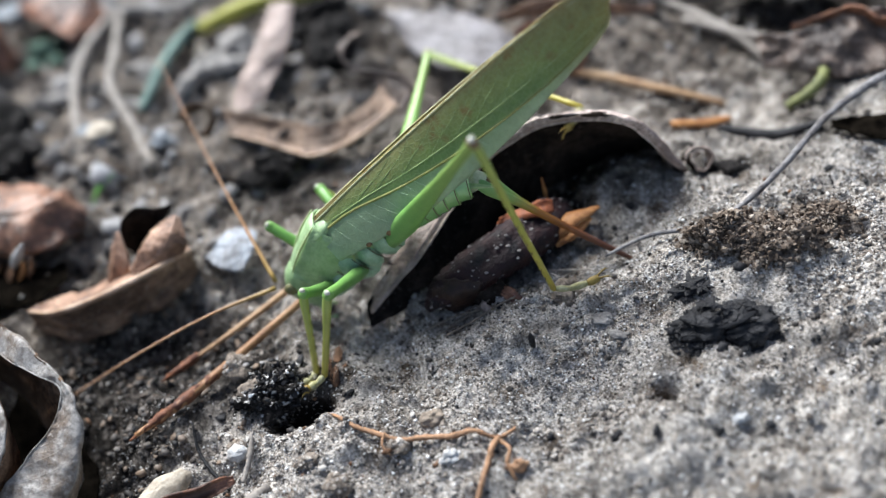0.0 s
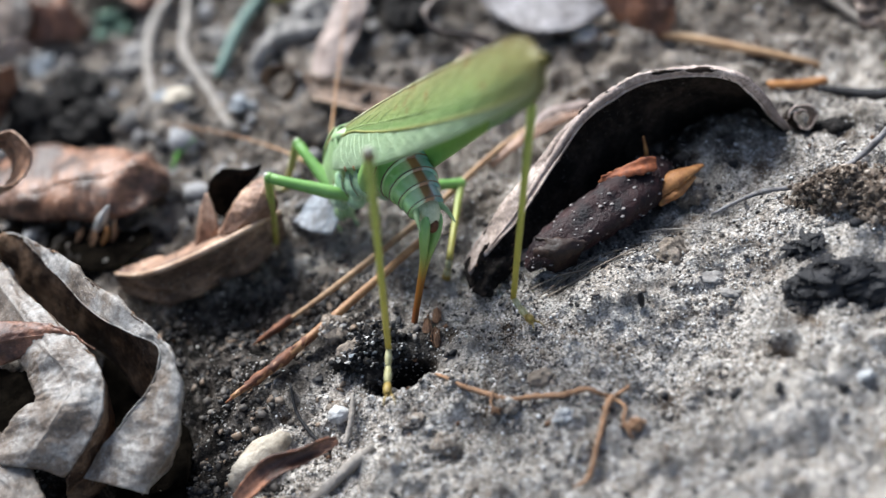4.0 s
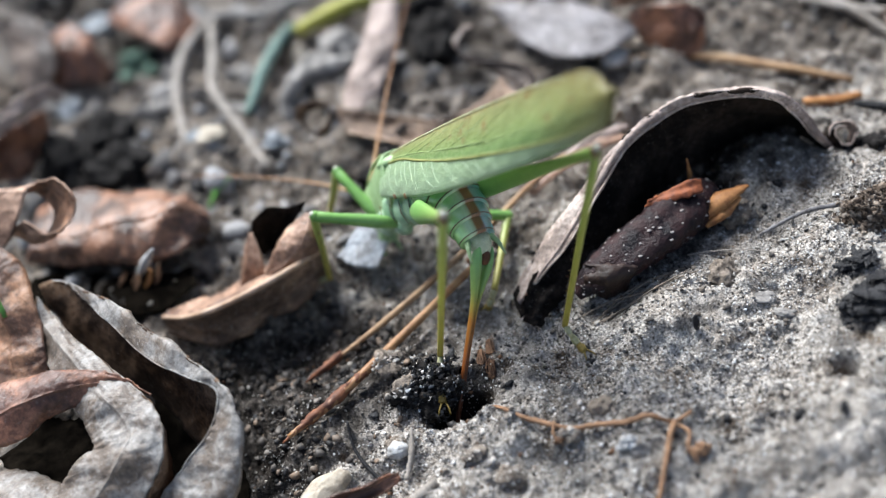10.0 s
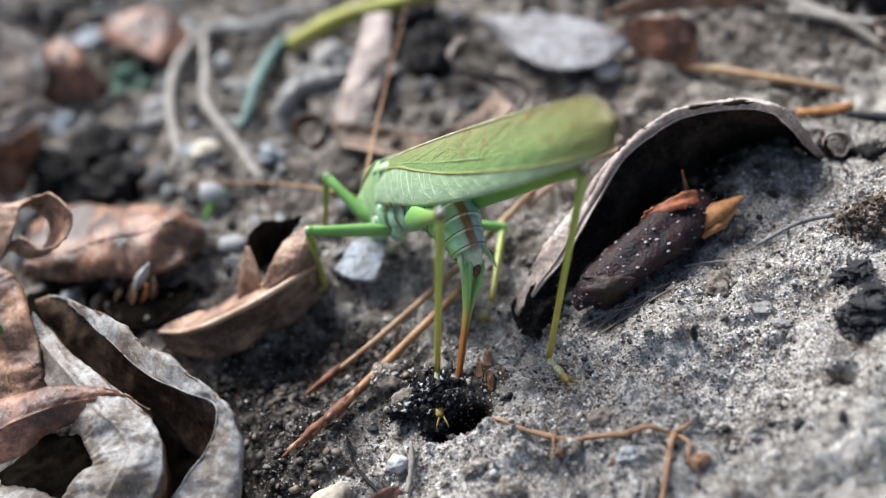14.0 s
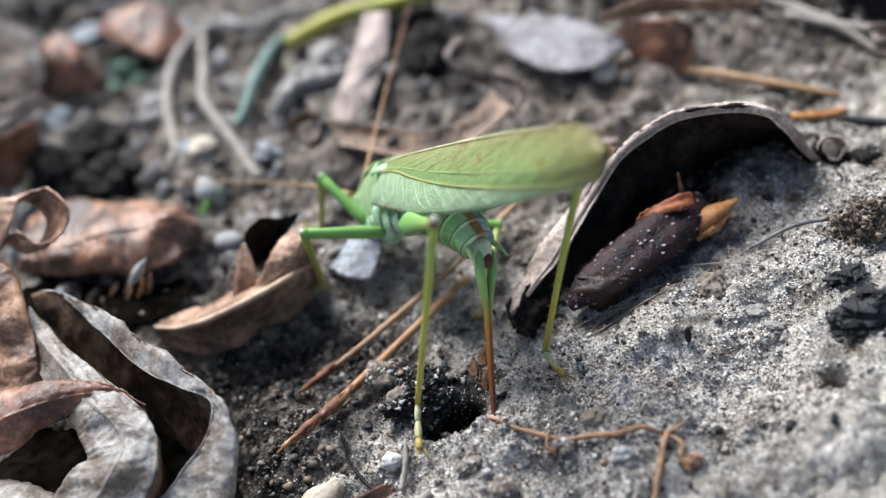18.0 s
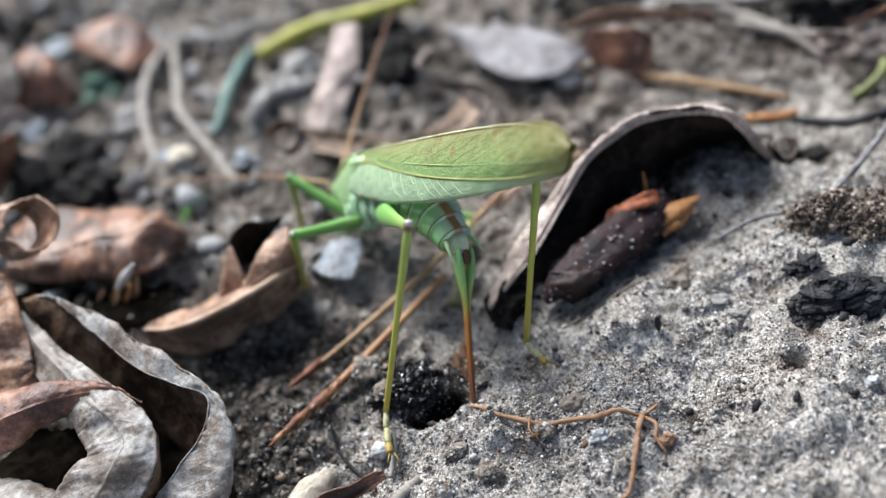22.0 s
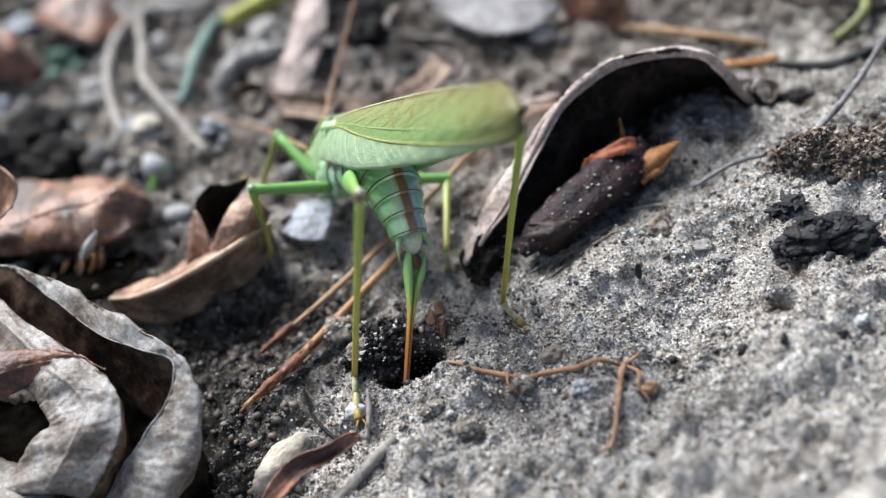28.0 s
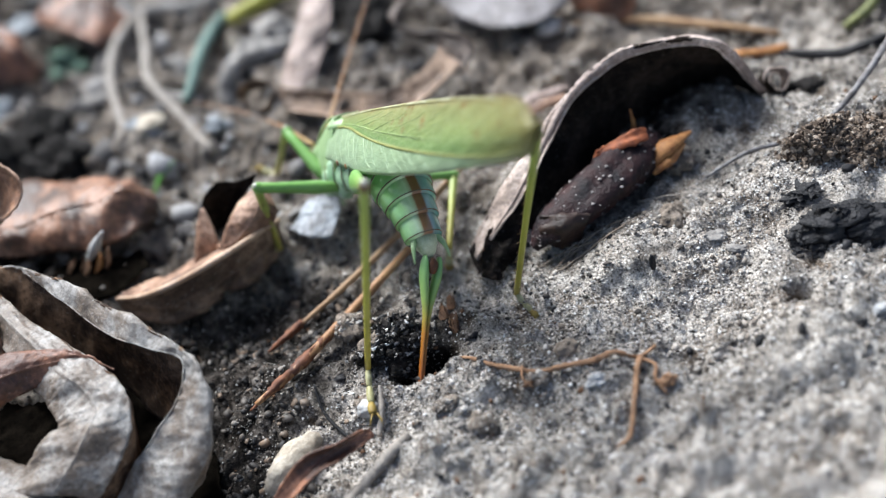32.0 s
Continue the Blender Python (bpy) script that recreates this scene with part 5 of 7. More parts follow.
for x, y, size, mat, words in ((-64.6, 65.6, (2.4, 1.8, 1.5), BLUE_PEBBLE, "bluish-grey stone in dark earth"), (-59.5, 87.0, (3.2, 2.4, 2.0), BLUE_PEBBLE, "bluish-grey stone far back"), (-42.9, 42.2, (1.6, 1.2, 1.0), BLUE_PEBBLE, "small bluish pebble beside a straw"), (-49.3, 46.4, (1.5, 1.2, 1.0), TAN_STONE, "small tan pebble in the litter"), (-56.3, 57.6, (2.8, 1.8, 1.4), GREY_STONE, "flat grey stone beside a root"), (-46.4, 69.8, (2.4, 1.8, 1.5), GREY_STONE, "dusty grey stone far back"), (-25.8, 63.3, (1.6, 2.0, 1.8), BONE, "cream pebble at the end of a stem"), (-31.4, 37.0, (1.8, 1.4, 1.2), BLUE_PEBBLE, "bluish-grey pebble in the litter"), (-69.6, 33.6, (1.2, 1.4, 1.6), PEBBLE, "small white pebble by a brown leaf"), (-35, 60, (2.6, 2.2, 1.8), GREY_STONE, "dusty grey stone beside a stem"), (-19, 58, (3.4, 3, 2.6), GREY_STONE, "large grey stone by a pale leaf"), (-23, 54, (3.2, 2.6, 2.6), GREY_STONE, "large grey stone by a pale leaf")):
    lump("stone", words, "stone", mat, x, y, size, int(x * 3) % 50 + 60, -0.2, 0.34, "stones in the litter", x * 7)
for x, y, s in ((-53.8, 75.4, 2.2), (-51.3, 70.8, 1.3), (-55.4, 73.0, 1.2)):
    lump("moss", "small dusty green tuft of moss", "moss", MOSS, x, y, (s, s * 0.8, s * 0.6), int(s * 10), 0.2, 0.4, "tufts of moss")
for x, y, a, b in ((20.4, -16.6, 1.7, 1.1), (21.6, -19.4, 1.6, 0.8)):
    lump("flake", "pale flat flake of stone in the sand", "stone", GREY_STONE, x, y, (a * 0.8, b * 0.7, 0.25), int(a * 9), 0.0, 0.3, "pale flakes", -25)
lump("seed", "small dark upright seed in the sand", "seed", CHAR, 12.0, -18.4, (0.4, 0.4, 1.3), 14, 0.7, 0.08)
thing("seed", tube([(-52.3, 16.9, 3.2), (-49.9, 15.5, 6.4), (-47.7, 14.0, 9.4)], [0.3, 0.75, 0.15], 12, 10), PEBBLE, "small white feathery seed standing upright", "seed")
for k, (x, y) in enumerate(((-54.3, 17.1), (-52.5, 16.8), (-50.7, 15.3), (-52.1, 15.5), (-49.4, 15.3))):
    rod("bark_scrap", "small orange-brown scrap of bark", "bark", SPLINT if k == 2 else BROWN_BIT, [(x - 0.9, y - 0.2, 2.6), (x, y + 0.2, 3.4), (x + 0.7, y + 0.9, 3.9 + 0.3 * k)], [0.3, 0.6, 0.2], "scraps of bark", n=8, squash=0.5, rough=0.2, seed=k)
for k, (x, y) in enumerate(((-11.9, -12.4), (-10.6, -10.8), (-11.2, -14.2))):
    scrap = thing("bark_scrap", sheet([[on(x - 0.5, y - 0.9, 0.2), on(x - 0.6, y, 0.15), on(x - 0.2, y + 1.2, 0.4)], [on(x, y - 1.1, 0.2), on(x, y, 0.4), on(x + 0.3, y + 1.4, 0.3)], [on(x + 0.5, y - 0.7, 0.2), on(x + 0.7, y + 0.2, 0.5), on(x + 0.6, y + 1.0, 0.2)]], 22, 13, 0.1, 0.5, 0.7, seed=90 + k), BROWN_BIT, "ragged brown scrap of bark pressed into the soil", "bark", "scraps of bark")
    for j in range(4):
        part("fibre", tube([on(x - 0.5 + 0.35 * j, y - 1.2, 0.3), on(x - 0.35 + 0.3 * j, y, 0.8), on(x - 0.1 + 0.25 * j, y + 1.3 + 0.2 * j, 0.4)], [0.02, 0.05, 0.02], 10, 5, 0.3, seed=j), BROWN_BIT, scrap)
rod("grass_blade", "short fresh green blade", "grass", BLADE, [on(-42.8, 30.0, 0.8), on(-40.8, 31.2, 1.6), on(-38.6, 32.4, 2.0)], [0.3, 0.75, 0.2], "green blades", n=12, squash=0.35)
rod("grass_blade", "thin fresh green blade by a dead leaf", "grass", BLADE, [(-64.6, 5.0, 13.5), (-65.4, 8.0, 16.5), (-66.0, 11.0, 19.5)], [0.3, 0.45, 0.1], "green blades", n=12, squash=0.35)
rod("grass_blade", "dull green blade under dead leaves", "grass", OLIVE_STEM, [(-60.5, -13.5, 3), (-58, -12.4, 4.0), (-56, -11.6, 4.4)], [0.15, 0.3, 0.1], "green blades", n=12, squash=0.35)
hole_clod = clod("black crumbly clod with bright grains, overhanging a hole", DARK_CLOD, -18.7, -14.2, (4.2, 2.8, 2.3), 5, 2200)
part("brown_cap", moved(rock((1.7, 1.1, 0.5), 12, 0.6, 22, 28), (-20.4, -14.2, float(height(-18.9, -13.9)) + 2.2), (20, -8, 20)), CLOD, hole_clod, "brown crust on top")
clod("brown crumbly clod behind the black one", CLOD, -22.4, -8.9, (2.2, 1.6, 1.6), 6, 160)
charred("black flaky charred wood in the sand", 31.4, -22.6, 4.6, 2.6, 1.8, 7, 90)
charred("black flaky charred wood in the sand", 35.4, -23.8, 3.4, 2.5, 1.6, 8, 70)
charred("small black charred wood on the sand", 30.5, -17.6, 2.4, 1.0, 0.9, 9, 30)
clod("grey-brown sandy crust, crumbling", CLOD, 37.0, -12.6, (4.6, 3.0, 2.3), 10, 1500)
clod("grey-brown sandy crust, crumbling", CLOD, 41.6, -15.4, (4.4, 3.4, 2.0), 11, 1500)
clod("grey sandy crust, crumbling", CLOD, 49.0, -12.6, (3.6, 2.8, 2.0), 12, 1000)
clod("black earthy clod among dead leaves", DARK_CLOD, -63.0, 48.0, (6.5, 4.6, 4.0), 13, 60)
clod("black earthy clod among dead leaves", DARK_CLOD, -55.5, 43.0, (5.0, 4.0, 3.4), 44, 50)
clod("black earthy clod among dead leaves", DARK_CLOD, -57.0, 52.0, (4.4, 4.0, 3.0), 45, 50)
clod("black earthy clod among dead leaves", DARK_CLOD, -72.0, 56.0, (5.0, 4.0, 3.4), 14, 34)
clod("black earthy clod behind a pale leaf", DARK_CLOD, -4.5, 52.0, (3.6, 5.0, 4.0), 15, 34)
clod("black earthy clod behind a pale leaf", DARK_CLOD, -5.6, 62.0, (4.2, 4.6, 4.2), 16, 34)
clod("dark earthy clod under a curled leaf", DARK_CLOD, -16.5, 25.0, (4.2, 2.2, 2.0), 17, 30)
clod("grey-brown clod in the hollow", CLOD, 22.5, -3.2, (2.2, 1.7, 1.4), 18, 22)
clod("grey-brown clod by the twig", CLOD, 17.6, -11.6, (2.0, 1.5, 1.1), 19, 20)
clod("dark clod by the arched leaf", DARK_CLOD, 42.6, 1.6, (2.6, 1.8, 1.4), 20, 20)
clod("grey crumb of sandy crust", CLOD, -15.5, -25.5, (1.3, 0.9, 0.55), 61, 60)
clod("grey crumb of sandy crust", CLOD, -12.6, -28.9, (1.5, 1.2, 0.8), 62, 60)
clod("grey crumb of sandy crust", CLOD, -5.3, -26.5, (1.3, 1.0, 0.7), 63, 60)
clod("grey crumb of sandy crust", CLOD, -23.6, -19.3, (1.4, 1.0, 0.7), 64, 60)
rng_c = random.Random(77)
for k in range(60):
    x, y = rng_c.uniform(-80, 70), rng_c.uniform(-35, 100)
    if x + 0.5 * y > -8 or (-34 < x < 4 and -45 < y < 24):
        continue
    s = rng_c.uniform(1.0, 2.6)
    clod("small dark clod of earth" if k % 3 else "small grey clod of earth", DARK_CLOD if k % 3 else CLOD, x, y, (s, s * 0.75, s * 0.65), 100 + k, 12)


# ---- the bush cricket; its own space: y towards the head, z up its back, the wing bases at the origin
def tinted(name, stops, axis=1, span=(0.0, 1.0), rough=0.4, per_mm=0.8, vary=0.25, through_light=0.0):
    """Colour that runs along the part's own axis, with fine mottling."""
    m, n, b = material(name, rough, 0.5)
    o = object_space(n)
    sep = n.nodes.new("ShaderNodeSeparateXYZ")
    n.links.new(o, sep.inputs[0])
    r = n.nodes.new("ShaderNodeMapRange")
    n.links.new(sep.outputs[axis], r.inputs[0])
    r.inputs[1].default_value, r.inputs[2].default_value = span[0] * MM, span[1] * MM
    c = ramp(n, r.outputs[0], *stops)
    c = mix(n, "MULTIPLY", vary, c, ramp(n, noise_at(n, per_mm, 5.0, 0.65, o), (0.3, (0.45, 0.5, 0.4)), (0.7, (1.25, 1.25, 1.2))))
    n.links.new(c, b.inputs["Base Color"])
    bump(n, b, noise_at(n, 4.0, 3.0, 0.6, o), 0.3, 0.08)
    if through_light:
        b.inputs["Subsurface Weight"].default_value = through_light
        b.inputs["Subsurface Radius"].default_value = (0.4 * MM, 0.8 * MM, 0.2 * MM)
        b.inputs["Subsurface Scale"].default_value = 1.0
    return m


def wing_material():
    m, n, b = material("green wing", 0.36, 0.6)
    uv = n.nodes.new("ShaderNodeUVMap").outputs[0]
    sep = n.nodes.new("ShaderNodeSeparateXYZ")
    n.links.new(uv, sep.inputs[0])
    # a browner back edge, a paler lower field
    c = ramp(n, sep.outputs[0], (0.0, (0.42, 0.33, 0.15)), (0.08, (0.36, 0.37, 0.14)), (0.30, (0.30, 0.385, 0.125)), (0.45, (0.24, 0.38, 0.13)), (0.49, (0.30, 0.40, 0.16)), (0.53, (0.42, 0.56, 0.34)), (1.0, (0.50, 0.64, 0.45)))
    o = object_space(n)
    c = mix(n, "MIX", mix(n, "MULTIPLY", 1.0, ramp(n, sep.outputs[1], (0.74, (0, 0, 0)), (1.0, (1, 1, 1))), (0.75, 0.75, 0.75)), c, (0.36, 0.28, 0.10))
    rust = ramp(n, noise_at(n, 0.35, 4.0, 0.7, o), (0.56, (0, 0, 0)), (0.68, (1, 1, 1)))
    upper = ramp(n, sep.outputs[0], (0.25, (0.7, 0.7, 0.7)), (0.42, (0, 0, 0)))
    c = mix(n, "MIX", mix(n, "MULTIPLY", 1.0, rust, upper), c, (0.30, 0.16, 0.05))
    cells = node(n, "ShaderNodeTexVoronoi", Scale=1500.0)
    cells.feature = "DISTANCE_TO_EDGE"
    n.links.new(o, cells.inputs["Vector"])
    net = ramp(n, cells.outputs[0], (0.0, (1, 1, 1)), (0.12, (0, 0, 0)))
    c = mix(n, "MIX", mix(n, "MULTIPLY", 1.0, net, (0.26, 0.26, 0.26)), c, (0.44, 0.53, 0.28))
    c = mix(n, "MULTIPLY", 0.5, c, ramp(n, noise_at(n, 0.5, 5.0, 0.7, o), (0.3, (0.55, 0.6, 0.5)), (0.7, (1.2, 1.2, 1.2))))
    n.links.new(c, b.inputs["Base Color"])
    crease = noise_at(n, 0.8, 4.0, 0.65, o)
    bump(n, b, mix(n, "ADD", 1.0, mix(n, "MULTIPLY", 1.0, net, (0.25, 0.25, 0.25)), crease), 0.55, 0.3)
    t = n.nodes.new("ShaderNodeBsdfTranslucent")
    n.links.new(c, t.inputs[0])
    s = n.nodes.new("ShaderNodeMixShader")
    s.inputs[0].default_value = 0.45
    n.links.new(b.outputs[0], s.inputs[1])
    n.links.new(t.outputs[0], s.inputs[2])
    n.links.new(s.outputs[0], n.nodes["Material Output"].inputs[0])
    return m


def abdomen_material():
    """Green plates with a brown band along the back and a painted highlight beside it."""
    m, n, b = material("abdomen plates", 0.22, 0.8)
    b.inputs["Coat Weight"].default_value, b.inputs["Coat Roughness"].default_value = 0.5, 0.22
    o = object_space(n)
    sep = n.nodes.new("ShaderNodeSeparateXYZ")
    n.links.new(o, sep.inputs[0])
    r = n.nodes.new("ShaderNodeMapRange")
    n.links.new(sep.outputs[0], r.inputs[0])
    r.inputs[1].default_value, r.inputs[2].default_value = -3.8 * MM, 3.8 * MM
    # the pale step left of the brown paints in a glossy highlight
    band = ramp(n, r.outputs[0], (0.0, (0.24, 0.50, 0.16)), (0.22, (0.28, 0.54, 0.21)), (0.36, (0.50, 0.66, 0.42)), (0.41, (0.42, 0.48, 0.30)), (0.44, (0.28, 0.14, 0.07)), (0.56, (0.22, 0.11, 0.06)), (0.60, (0.18, 0.30, 0.30)), (0.74, (0.15, 0.38, 0.34)), (1.0, (0.22, 0.46, 0.18)))
    up = n.nodes.new("ShaderNodeMapRange")
    n.links.new(sep.outputs[2], up.inputs[0])
    up.inputs[1].default_value, up.inputs[2].default_value = -0.5 * MM, 0.8 * MM
    c = mix(n, "MIX", up.outputs[0], (0.22, 0.44, 0.15), band)
    c = mix(n, "MULTIPLY", 0.35, c, ramp(n, noise_at(n, 0.9, 4.0, 0.6, o), (0.3, (0.5, 0.55, 0.55)), (0.7, (1.2, 1.2, 1.2))))
    n.links.new(c, b.inputs["Base Color"])
    bump(n, b, noise_at(n, 2.5, 3.0, 0.6, o), 0.25, 0.08)
    return m


WING = wing_material()
PLATE = abdomen_material()
VEIN = plain_material("wing vein", (0.36, 0.46, 0.20), (0.28, 0.38, 0.14), 0.5, 0.45)
SPINE_VEIN = plain_material("strong wing vein", (0.30, 0.30, 0.10), (0.20, 0.22, 0.06), 0.5, 0.45)
BODY_GREEN = plain_material("green body shell", (0.36, 0.50, 0.26), (0.22, 0.35, 0.155), 0.6, 0.36, 0.2, own=True, gloss=0.5)
PLEURA = plain_material("bluish green side plates", (0.38, 0.55, 0.35), (0.22, 0.38, 0.22), 0.7, 0.32, 0.2, own=True, gloss=0.6)
PALE_EDGE = plain_material("pale green edge", (0.46, 0.55, 0.27), (0.34, 0.43, 0.18), 0.8, 0.4, 0.1, own=True)
FEMUR_GREEN = tinted("thigh green", ((0, (0.19, 0.37, 0.11)), (0.35, (0.15, 0.33, 0.075)), (1, (0.22, 0.33, 0.08))), 1, (0, 24))
SHIN = tinted("shin green to yellow", ((0, (0.24, 0.33, 0.07)), (0.5, (0.36, 0.37, 0.06)), (1, (0.42, 0.33, 0.05))), 1, (0, 26))
FORE_SHIN = tinted("fore shin yellow green", ((0, (0.26, 0.34, 0.08)), (1, (0.40, 0.34, 0.07))), 1, (0, 11))
FOOT = plain_material("yellow brown foot", (0.33, 0.24, 0.06), (0.21, 0.135, 0.03), 0.9, 0.45, 0.1, own=True)
KNEE = plain_material("brown knee", (0.24, 0.15, 0.06), (0.12, 0.08, 0.05), 0.9, 0.4, 0.1, own=True)
BLADE_TINT = tinted("egg blade green to brown", ((0, (0.17, 0.36, 0.13)), (0.18, (0.24, 0.37, 0.10)), (0.28, (0.30, 0.24, 0.04)), (0.36, (0.30, 0.12, 0.015)), (0.55, (0.22, 0.065, 0.010)), (0.7, (0.14, 0.045, 0.018)), (1, (0.07, 0.022, 0.010))), 1, (0, 22), 0.38)
FEELER = tinted("feeler orange brown", ((0, (0.33, 0.22, 0.06)), (0.2, (0.36, 0.17, 0.06)), (1, (0.26, 0.12, 0.06))), 1, (0, 40))
EYE = plain_material("dull green eye", (0.20, 0.19, 0.08), (0.10, 0.10, 0.05), 1.0, 0.15, 0.02, own=True)

CREAM = plain_material("cream end plate", (0.58, 0.62, 0.44), (0.40, 0.46, 0.28), 0.8, 0.35, 0.1, own=True, gloss=0.5)
NOTCH = plain_material("dark brown notch", (0.12, 0.045, 0.02), (0.05, 0.02, 0.01), 0.8, 0.4, 0.1, own=True)
PALE_KNEE = plain_material("pale knee cap", (0.56, 0.56, 0.48), (0.36, 0.35, 0.27), 0.9, 0.35, 0.1, own=True)
PALE_FOOT = plain_material("pale green foot", (0.47, 0.45, 0.27), (0.27, 0.25, 0.10), 0.9, 0.4, 0.1, own=True)
SEAM = plain_material("dark plate edge", (0.14, 0.09, 0.045), (0.06, 0.045, 0.03), 0.8, 0.4, 0.05, own=True)
PALE_VEIN = plain_material("pale wing vein", (0.54, 0.65, 0.46), (0.40, 0.54, 0.32), 0.6, 0.45)
EDGE_VEIN = plain_material("straw wing edge", (0.60, 0.60, 0.40), (0.36, 0.34, 0.14), 0.5, 0.45)
cricket = tagged(new("bush_cricket"), "large green bush cricket with long wings, laying eggs in the soil", "bush cricket")


def pronotum():
    rows = []
    for i, (y, w, top, low) in enumerate(((-0.6, 2.7, 0.5, -3.6), (0.5, 2.9, 0.7, -5.4), (2.5, 2.85, 0.55, -6.6), (4.5, 2.7, 0.25, -6.7), (6.3, 2.5, 0.0, -6.0), (7.2, 2.3, -0.3, -4.8))):
        rows.append((y, w, top, low))
    vs, fs, m = [], [], 15
    for inner in (0, 1):
        for y, w, top, low in rows:
            for j in range(m):
                a = math.pi * j / (m - 1)
                s = 1 - 0.1 * inner
                x = w * s * math.copysign(abs(math.cos(a)) ** 0.55, math.cos(a))
                z = top - 0.25 * inner + (low - top) * (1 - math.sin(a) ** 0.9)
                vs.append((x, y, z))
    n, o = len(rows), len(rows) * m
    for i in range(n - 1):
        for j in range(m - 1):
            a = i * m + j
            fs.append((a, a + m, a + m + 1, a + 1))
            fs.append((o + a, o + a + 1, o + a + m + 1, o + a + m))
        for j in (0, m - 1):
            a = i * m + j
            fs.append((a, o + a, o + a + m, a + m))
    for i in (0, n - 1):
        for j in range(m - 1):
            a = i * m + j
            fs.append((a, a + 1, o + a + 1, o + a))
    return vs, fs


WING_LONG = 43.0


def wing_edge(u):
    """Upper and lower edge of the folded wing at u of its length."""
    tip = max(0.0, 1 - ((u - 0.88) / 0.12) ** 3.0) ** 0.42 if u > 0.88 else 1.0
    up = float(np.interp(u, (0, 0.15, 0.4, 0.7, 0.9, 1), (0.4, 0.9, 1.4, 1.7, 1.6, 1.2)))
    low = float(np.interp(u, (0, 0.12, 0.3, 0.45, 0.65, 0.85, 1), (-4.4, -5.0, -5.7, -5.9, -5.6, -4.9, -4.2)))
    mid = -1.6
    return mid + (up - mid) * tip, mid + (low - mid) * tip


def vein_at(u):
    """Where, across the wing, its main vein runs."""
    return float(np.interp(u, (0, 0.12, 0.25, 0.4, 0.6, 0.8, 1), (0.26, 0.28, 0.42, 0.56, 0.70, 0.84, 0.95)))


def wing_point(u, v, side, lift=0.0):
    up, low = wing_edge(u)
    z = up + (low - up) * v
    out = float(np.interp(u, (0, 0.3, 0.6, 0.85, 1), (3.2, 4.4, 3.0, 1.4, 0.3)))
    x = 0.25 + out * math.sin(v * math.pi / 2) ** 0.9 + 0.25 * math.sin(v * 6 + u * 5) * u
    return np.array((side * (x + lift), -u * WING_LONG * (1 - 0.02 * abs(v - 0.45)), z))


def wing(side, thick=0.14):
    n, m = 56, 18
    vs, uv, fs = [], [], []
    for layer in (0, 1):
        for i in range(n):
            u = (i / (n - 1)) * 0.999
            for j in range(m):
                v = j / (m - 1)
                vs.append(wing_point(u, v, side, -thick * layer + 0.05 * math.sin(u * 70 + v * 22) * 0.6))
                w = vein_at(u)
                uv.append((0.5 * v / w if v < w else 0.5 + 0.5 * (v - w) / (1 - w), u))
    o = n * m
    for i in range(n - 1):
        for j in range(m - 1):
            a = i * m + j
            q = (a, a + 1, a + m + 1, a + m)
            fs.append(q if side > 0 else q[::-1])
            q = (o + a, o + a + m, o + a + m + 1, o + a + 1)
            fs.append(q if side > 0 else q[::-1])
        for j in (0, m - 1):
            a = i * m + j
            fs.append((a, a + m, o + a + m, o + a))
    return vs, fs, uv


def vein(side, line, r):
    return tube([wing_point(u, v, side, 0.02) for u, v in line], [r, r * 0.9, r * 0.4], 16, 5)


for side, word in ((-1, "left"), (1, "right")):
    tegmen = part("wing", wing(side), WING, cricket, "long green leaf-like wing with brown-tinged edge")
    part("main_vein", vein(side, [(u, vein_at(u)) for u in (0.0, 0.12, 0.25, 0.4, 0.6, 0.8, 0.96)], 0.19), SPINE_VEIN, tegmen)
    part("second_vein", vein(side, [(u, vein_at(u) * 0.72) for u in (0.06, 0.2, 0.35, 0.6, 0.85, 0.96)], 0.08), VEIN, tegmen)
    part("back_vein", vein(side, [(0.0, 0.04), (0.2, 0.02), (0.5, 0.01), (0.8, 0.02), (0.96, 0.1)], 0.13), EDGE_VEIN, tegmen)
    rng_v = random.Random(31)
    for k in range(17):
        u = 0.02 + k * 0.034 + rng_v.uniform(-0.009, 0.009)
        w, e = vein_at(u), rng_v.uniform(0.02, 0.06)
        part("cross_vein", vein(side, [(u, w), (u + e * 0.4, w * 0.75 + 0.25), (u + e, w * 0.4 + 0.6 + rng_v.uniform(-0.05, 0.05)), (u + e + 0.03, rng_v.uniform(0.88, 0.99))], rng_v.uniform(0.03, 0.05)), PALE_VEIN, tegmen)
    for k in range(9):
        u = 0.14 + k * 0.085 + rng_v.uniform(-0.02, 0.02)
        w = vein_at(u) * 0.72
        part("upper_vein", vein(side, [(u, w), (u + 0.05, w * 0.75), (u + 0.12, w * 0.5), (u + 0.17, w * 0.12)] if u < 0.75 else [(u, w), (u + 0.05, w * 0.8), (u + 0.09, w * 0.6)], 0.035), VEIN, tegmen)
    for u in (0.10, 0.17):
        part("brown_spot", moved(blob((0.12, 0.45, 0.35), 3, 0.2, 5, 7), wing_point(u, 0.98, side)), KNEE, tegmen)
part("wing_hinge", moved(blob((2.5, 2.2, 1.0), 4, 0.03, 12, 18), (0, -0.2, -0.75)), BODY_GREEN, cricket)
NOD = pose(0, 0, 0, -18)
part("pronotum", pronotum(), BODY_GREEN, cricket, m=NOD)
